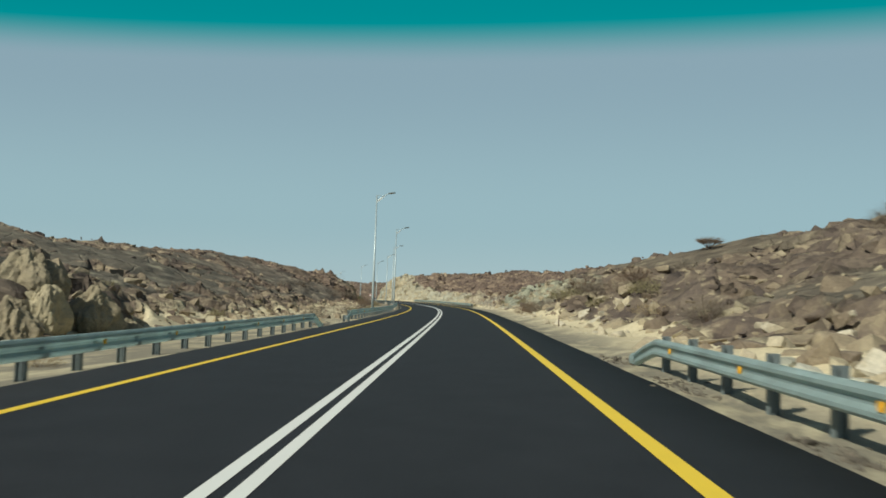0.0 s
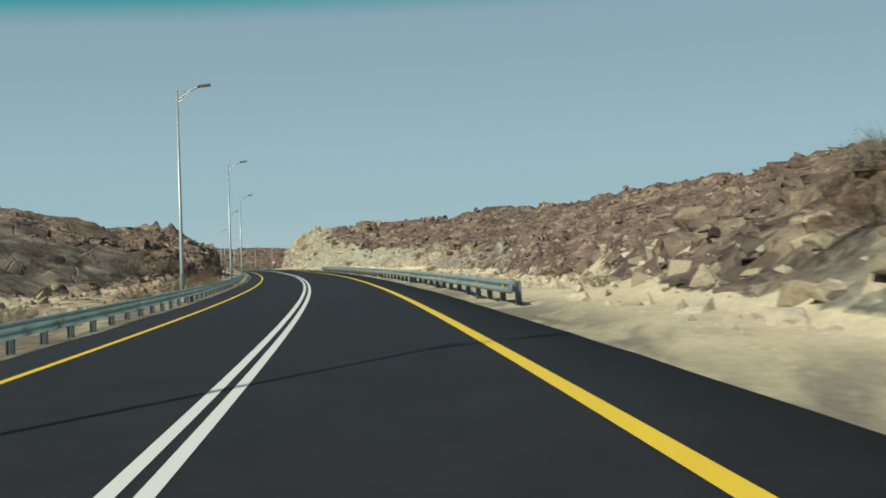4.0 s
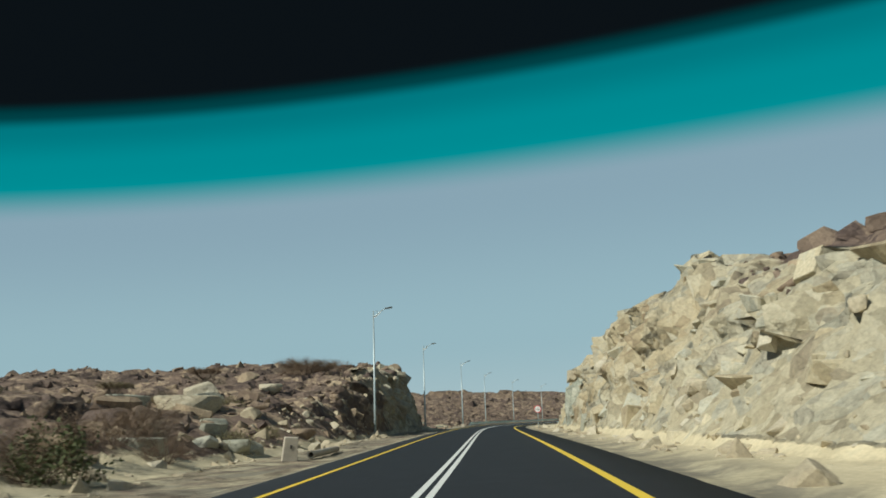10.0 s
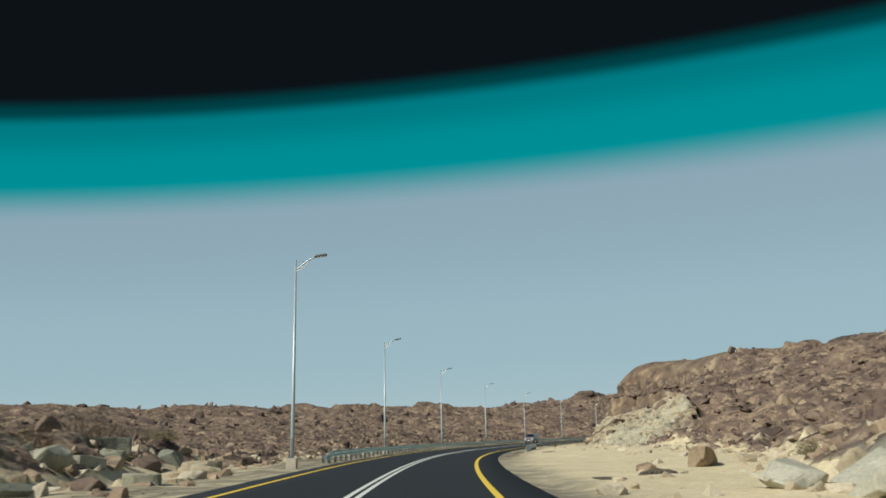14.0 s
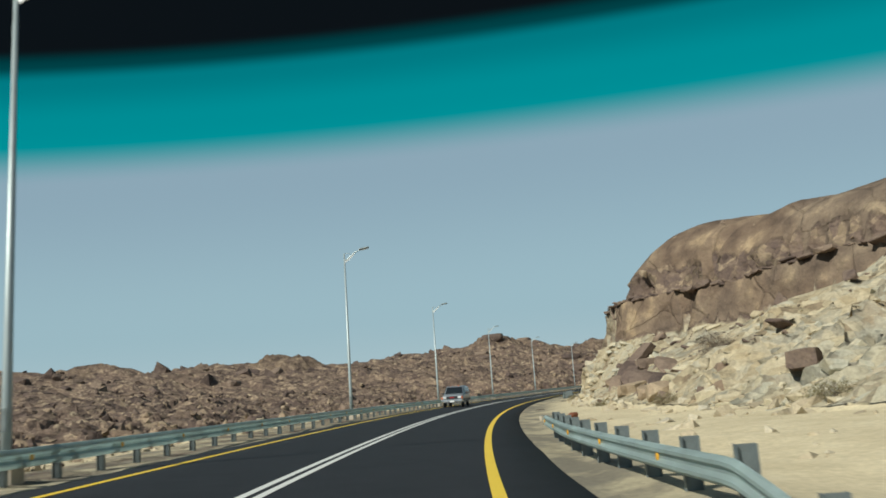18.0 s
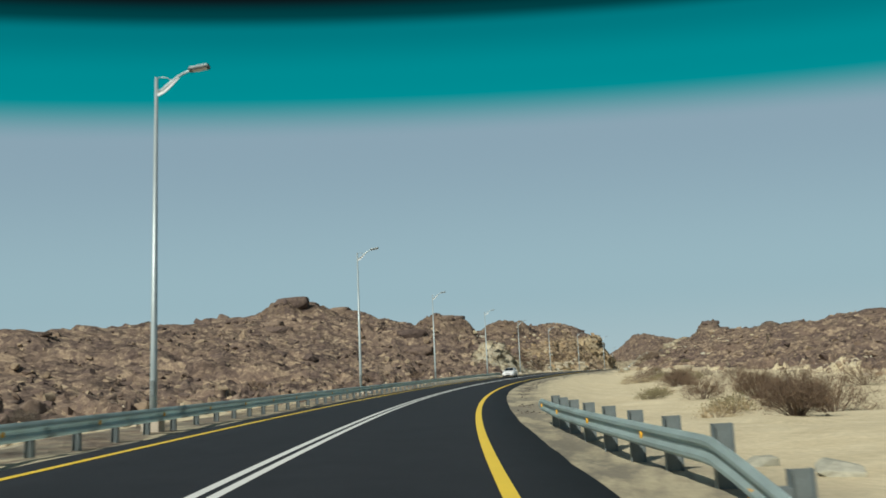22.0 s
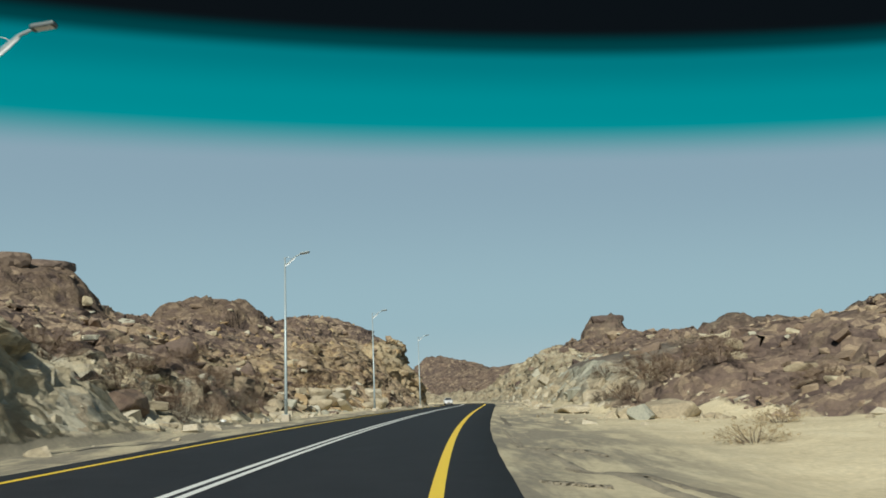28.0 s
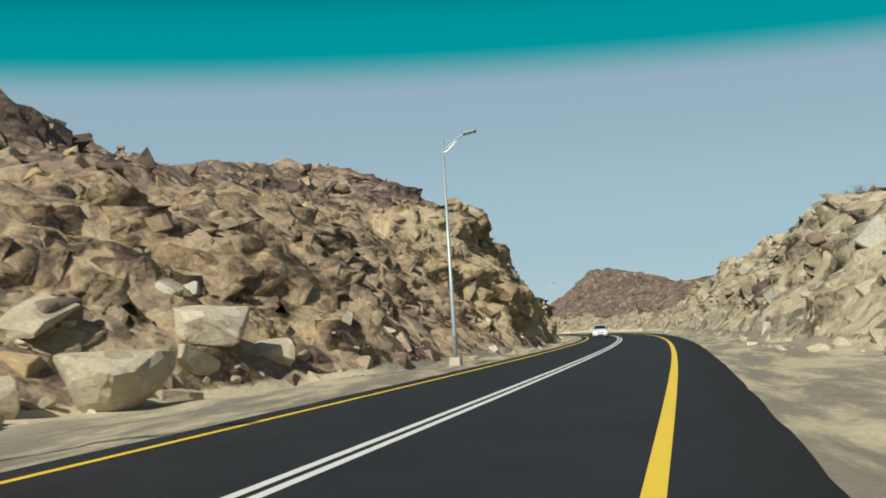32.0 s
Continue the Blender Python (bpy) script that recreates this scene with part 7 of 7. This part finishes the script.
    ("pale", 295, -17, 2.0, 7, 70, (0, 0), -0.3), ("pale", 302, -18.4, 1.4, 1, 20, (30, 0)), ("grey", 300, -17.4, 1.3, 0, 60, (50, 0)), ("pale", 296.2, -13.2, 0.75, 1, 80, (0, 0)), ("pale", 313.8, -16.9, 1.0, 7, 30, (0, 0)), ("grey", 284.6, -10.7, 0.8, 7, 10, (0, 0)),
    ("grey", 285.6, -10.2, 0.75, 1, 50, (0, 10)), ("grey", 285.5, -12.2, 0.9, 0, 90, (0, 0)), ("tan", 297, -10.4, 0.8, 7, 40, (0, 0)), ("grey", 283, -11.6, 0.7, 3, 20, (0, 0)), ("tan", 292, -15.4, 1.2, 4, 10, (0, 15)), ("grey", 289.5, -13.4, 1.0, 7, 120, (0, 0)),
    ("tan", 305, -15.2, 0.8, 1, 60, (0, 0)), ("grey", 278, -12.4, 1.0, 0, 40, (0, 0)), ("tan", 272, -13, 1.1, 7, 10, (0, 0)), ("grey", 291, -19, 1.5, 0, 80, (0, 0)), ("tan", 287, -17.6, 1.3, 4, 50, (20, 0)),
]


def standing_rock(s, n, size, lean, seed):
    """A tall rounded pillar of weathered rock with hollows in its flanks."""
    bm = bmesh.new()
    bmesh.ops.create_icosphere(bm, subdivisions=5, radius=1.0)
    shift = Vector((seed * 3.7, seed * 1.3, 0))
    for v in bm.verts:
        p = v.co.normalized()
        body = Vector((p.x, p.y, p.z * 0.6))
        k = 1 + 0.34 * noise.noise(body * 1.4 + shift) + 0.11 * noise.fractal(body * 4 + shift, 0.9, 2.1, 4)
        k -= 0.42 * max(0.0, 0.25 - abs(noise.noise(body * 1.1 + shift * 2))) ** 0.8
        slim = 1 - 0.36 * max(p.z, 0)
        v.co = Vector((p.x * slim, p.y * slim, p.z)) * k
    me = bpy.data.meshes.new("standing_rock")
    bm.to_mesh(me)
    bm.free()
    me.materials.append(ROCK_OLIVE)
    ob = new("standing_rock", me)
    wide, deep, high = size
    ob.matrix_world = frame_at(s, n, ground_at(s, n) + high * 0.42, seed * 40) @ pose(0, 0, 0, 0, lean, 0) @ Matrix.Diagonal((wide, deep, high, 1))
    tagged(ob, "tall rounded tan rock with hollows at the slope's foot", "rock", "rocks standing by the start")


for row in ((26.2, -12.4, (1.15, 1.05, 1.2), 10, 1), (22.6, -12.4, (1.0, 0.9, 1.1), -4, 2), (24.0, -13.8, (1.3, 1.2, 1.35), 5, 3), (20.2, -12.2, (1.0, 0.9, 1.0), 3, 4), (17.8, -12.6, (1.2, 1.0, 1.1), -6, 5), (15.2, -12.8, (1.2, 1.1, 1.0), 4, 6), (28.1, -11.8, (0.7, 0.7, 0.55), 12, 7)):
    standing_rock(*row)
# the great pale blocks heaped beside a lamp: s, n, height of the middle, size, shape, turn, tip
HEAP = [(781.5, -14.2, 1.9, 1.35, 7, 60, (0, 8)), (783.2, -13.0, 1.3, 2.05, 6, 84, (0, 12)), (780.2, -11.0, 0.65, 1.15, 8, 60, (0, 32)), (788.6, -13.0, 2.0, 1.6, 8, 100, (0, 14)), (791.5, -13.6, 2.1, 1.5, 6, 80, (6, 10)),
        (772, -12.0, 0.7, 1.25, 7, 20, (0, 0)), (772.5, -13.6, 1.75, 0.95, 8, 75, (0, 4)), (775.5, -13.2, 1.2, 1.2, 6, 60, (0, 0)), (796.2, -9.9, 0.6, 1.5, 7, 95, (0, 0)), (769.5, -13.4, 1.0, 0.75, 6, 0, (0, 20))]
for s, n, z, size, shape, turn, tip in HEAP:
    boulder("pale", s, n, size, shape, turn, tip, z - ground_at(s, n) - size * 0.08, "great pale smooth-worn block heaped beside a lamp")
for row in BOULDERS:
    boulder(*row)


# ---- litter ----
def bent_marker(s, n):
    """A knocked-over delineator: a pole on the ground with a rusty round end."""
    ob = thing("fallen_marker", frame_at(s, n, ground_at(s, n) + 0.06, 28), "knocked-over pole with a rusty drum end lying on sand", "road debris")
    part("rod", tube([(-1.2, 0, 0.18), (-0.3, 0, 0.09), (0.5, 0, 0.06)], [0.025] * 3, 8), POST_STEEL, ob)
    part("foot_plate", boxed(-1.27, -0.09, -0.04, -1.21, 0.09, 0.17, 0.01), CONCRETE, ob, "pale square foot plate")
    part("drum", tube([(0.35, 0, 0.08), (0.45, 0, 0.1), (0.8, 0, 0.1), (0.85, 0, 0.1)], [0.06, 0.12, 0.13, 0.08], 14), RUST, ob, "rust-red metal drum")


bent_marker(483.5, 6.9)


def litter(s, n, size, seed):
    rng = np.random.default_rng(seed)
    v, f = rock_shape(rng, 14, 0.5)
    me = fast_mesh("plastic_bag", v * size, f, 3)
    me.materials.append(WHITE_SIGN)
    ob = new("plastic_bag", me)
    ob.matrix_world = frame_at(s, n, ground_at(s, n) + size * 0.2, seed * 40)
    tagged(ob, "crumpled white plastic bag caught among stones", "litter", "litter")


for k, (s, n, size) in enumerate(((359.5, 13.6, 0.35), (744, -9.4, 0.22), (285, 8.6, 0.2), (518, 9.6, 0.2), (652, 21, 0.3), (735, -9.2, 0.2), (612, -7.5, 0.2))):
    litter(s, n, size, k + 3)


# ---- heaps of dark grit and a stake on the verge ----
WASH = rock_material("washed_grit", (0.12, 0.105, 0.082), (0.19, 0.17, 0.13), (0.30, 0.265, 0.195))
GRIT = rock_material("dark_road_grit", (0.06, 0.052, 0.043), (0.11, 0.095, 0.075), (0.19, 0.165, 0.125))


def grit_heap(s, n, length, width, high, turn, seed):
    """A low uneven heap of dark crumbs."""
    bm = bmesh.new()
    rings, around = 7, 40
    rows = []
    for i in range(rings):
        r = (i + 0.15) / (rings - 0.85)
        row = []
        for k in range(around):
            a = 2 * math.pi * k / around
            edge = (1 + 0.35 * noise.noise(Vector((math.cos(a) * 1.6, math.sin(a) * 1.6, seed * 3.1))) + 0.35 * noise.noise(Vector((math.cos(a) * 5, math.sin(a) * 5, seed * 1.7)))) * (0.55 + 0.45 * abs(math.cos(a)) ** 0.5)
            x, y = r * edge * length * math.cos(a), r * edge * width * math.sin(a)
            z = high * (1 - r) ** 0.7 * (1 + 0.5 * noise.noise(Vector((x * 2, y * 2, seed)))) - 0.05 * (i == rings - 1)
            row.append(bm.verts.new((x, y, z)))
        rows.append(row)
    bm.faces.new(rows[0])
    for a, b in zip(rows, rows[1:]):
        for k in range(around):
            bm.faces.new((a[k], b[k], b[(k + 1) % around], a[(k + 1) % around]))
    bmesh.ops.recalc_face_normals(bm, faces=bm.faces)
    me = bpy.data.meshes.new("gravel_mound")
    bm.to_mesh(me)
    bm.free()
    me.materials.append(GRIT)
    ob = new("gravel_mound", me)
    ob.matrix_world = frame_at(s, n, ground_at(s, n) + 0.02, turn)
    tagged(ob, "low heap of dark asphalt crumbs on the sand", "gravel mound", "mounds of dark grit")


for k, row in enumerate(((435.4, 9.6, 1.3, 0.55, 0.1, 20), (440, 11.4, 0.5, 0.3, 0.15, 0), (432, 5.75, 0.5, 1.8, 0.05, 4), (504.8, 5.9, 0.35, 0.9, 0.06, 0), (531.8, 7.2, 0.35, 0.8, 0.07, 10), (540, 7.8, 0.4, 0.6, 0.08, 0),
                         (752, 8.6, 0.35, 1.0, 0.08, 20), (378.6, 11, 0.9, 0.6, 0.2, 30), (374, 8.2, 0.6, 1.6, 0.06, 10),
                         (40, -5.9, 0.5, 1.4, 0.05, 0), (43, -6.2, 0.45, 1.0, 0.06, 0))):
    grit_heap(*row, k + 1)


def grit_streak(a, b, bow, width, seed):
    """A dark tongue of grit washed over the sand, tapering to both ends."""
    rng = np.random.default_rng(seed)
    verts, count = [], 36
    for k in range(count + 1):
        f = k / count
        wide = width * (math.sin(math.pi * f) ** 0.6 + 0.05)
        mid = a[1] + (b[1] - a[1]) * f + bow * math.sin(math.pi * f) + 0.25 * width * noise.noise(Vector((f * 9, seed, 0)))
        s = a[0] + (b[0] - a[0]) * f
        for side, up in ((-1, -0.02), (-0.4, 0.035), (0.45, 0.04), (1, -0.02)):
            n = mid + side * wide * (0.7 + 0.25 * rng.uniform(-1, 1))
            verts.append(on_road(s + 0.12 * rng.uniform(-1, 1), n, ground_at(s, n) + up))
    faces = [(4 * k + j, 4 * k + j + 1, 4 * k + j + 5, 4 * k + j + 4) for k in range(count) for j in range(3)]
    me = fast_mesh("grit_streak", np.array([tuple(v) for v in verts]), np.array(faces), 4)
    me.materials.append(WASH)
    tagged(new("grit_streak", me), "grey-brown streak of grit washed over the sand", "gravel streak", "streaks of dark grit")


for k, row in enumerate((((653, 5.7), (628, 6.0), 0.1, 0.2), ((632, 5.8), (607.5, 6.5), 0.05, 0.17), ((629, 5.55), (614, 5.9), 0.0, 0.12), ((688, 5.3), (660, 7.3), 0.0, 0.22), ((716, 5.2), (692, 8.4), 0.0, 0.25), ((609.5, 5.25), (605.5, 5.35), 0.0, 0.14), ((604.6, 5.2), (603.4, 5.3), 0.0, 0.1),
                         ((708.2, 5.9), (702.2, 7.7), 0.12, 0.17), ((704.9, 5.1), (704.0, 6.1), 0.0, 0.16), ((714, 5.3), (710.2, 7.1), 0.1, 0.24), ((724.5, 5.25), (713.8, 5.5), 0.0, 0.16), ((732.5, 7.1), (727, 8.0), 0.0, 0.2), ((742, 5.4), (728, 5.7), 0.0, 0.2))):
    grit_streak(*row, 40 + k)


def crumb_line(s0, s1, line, count, spread, seed):
    """Dark crumbs strewn along a broken, wandering line: asphalt grit, and once a ledge's shade."""
    rng = np.random.default_rng(seed)
    s = rng.uniform(s0, s1, count * 2)
    if s1 - s0 > 5:
        s = s[rough_noise(s / 3.0, 0 * s, seed, 3) > -0.05]
    s = s[:count]
    n = np.interp(s, [q[0] for q in line], [q[1] for q in line]) + 0.5 * rough_noise(s / 6.0, 0 * s, seed + 5, 3) + rng.normal(0, spread, len(s)) * (0.5 + rng.uniform(0, 1, len(s)))
    x, y, z = on_road(s, n)
    up = np.array([ground_at(a, b) for a, b in zip(s, n)])
    rock_field("crumb_scatter", np.stack([x, y, z + up + 0.005], -1), 0.02 + 0.06 * rng.uniform(0, 1, len(s)) ** 3, GRIT, "dark crumbs along the sand's edge, for asphalt grit and ledge shade", 0.3)


# these dark crumbs draw the thin shade lines of a low sand ledge
crumb_line(572, 640, [(572, 5.5), (640, 5.7)], 450, 0.25, 903)
crumb_line(405, 446, [(405, 5.6), (446, 5.9)], 600, 0.3, 905)
crumb_line(-10, 16, [(-10, 5.3), (16, 5.6)], 500, 0.25, 907)
def stake(s, n):
    ob = thing("marker_stake", frame_at(s, n, ground_at(s, n), 15), "short weathered brown stake standing in the sand", "stake")
    part("shaft", tube([(0, 0, -0.2), (0.01, 0, 0.35), (0.02, 0.01, 0.62)], [0.04, 0.038, 0.03], 8), BARK, ob)


stake(39.6, 6.9)


# ---- concrete leftovers on the bank, sand round the lamps ----
SAND = rock_material("heaped_sand", (0.36, 0.30, 0.20), (0.46, 0.39, 0.27), (0.54, 0.47, 0.33))


def sand_mound(s, n, size, high, seed):
    bm = bmesh.new()
    bmesh.ops.create_grid(bm, x_segments=18, y_segments=18, size=size)
    for v in bm.verts:
        r = v.co.to_2d().length / size
        v.co.z = high * max(0.0, 1 - r * r) ** 1.3 * (1 + 0.35 * noise.noise(v.co * 1.4 + Vector((seed, 0, 0)))) - 0.12 * min(1, r)
    for f in bm.faces:
        f.smooth = True
    me = bpy.data.meshes.new("sand_mound")
    bm.to_mesh(me)
    bm.free()
    me.materials.append(SAND)
    ob = new("sand_mound", me)
    ob.matrix_world = frame_at(s, n, ground_at(s, n), seed * 30)
    tagged(ob, "low mound of tan sand round a lamp's foot", "sand mound", "sand mounds round lamps")


for k, (s, n) in enumerate(((241.8, -7.3), (315.0, -8.4), (350.4, -7.5))):
    sand_mound(s, n, 1.7, 0.3 - ground_at(s, n), k + 1)


def concrete_marker(s, n):
    """A leaning tapered block with a slot in its face."""
    ob = thing("concrete_block", frame_at(s, n, ground_at(s, n) - 0.08, 20) @ pose(0, 0, 0, 4, 5, 0), "leaning tapered grey concrete block on the bank", "concrete block")
    bm = boxed(-0.32, -0.24, 0, 0.32, 0.24, 1.05, 0.03)
    for v in bm.verts:
        k = 1 - 0.12 * v.co.z
        v.co.x, v.co.y = v.co.x * k, v.co.y * k
    part("body", bm, CONCRETE, ob)
    part("slot", boxed(-0.03, -0.25, 0.60, 0.03, -0.205, 0.74, 0.004), PLASTIC, ob, "dark slot")


concrete_marker(281, -7.3)
pipe = thing("concrete_pipe", frame_at(284.8, -6.55, ground_at(284.8, -6.5) + 0.06, 1.5), "long grey pipe lying along the asphalt's edge", "pipe")
bm = bmesh.new()
rings = [[bm.verts.new((r * math.cos(a), y, 0.16 + r * math.sin(a))) for a in [2 * math.pi * k / 18 for k in range(18)]] for r, y in ((0.10, 3.4), (0.10, -3.4), (0.15, -3.4), (0.17, -3.36), (0.17, -3.1), (0.15, -3.05), (0.15, 3.4), (0.10, 3.4))]
for a, b in zip(rings, rings[1:]):
    for k in range(18):
        bm.faces.new((a[k], a[(k + 1) % 18], b[(k + 1) % 18], b[k]))
bmesh.ops.remove_doubles(bm, verts=bm.verts[:], dist=0.0005)
bmesh.ops.recalc_face_normals(bm, faces=bm.faces)
part("barrel", bm, CONCRETE, pipe)
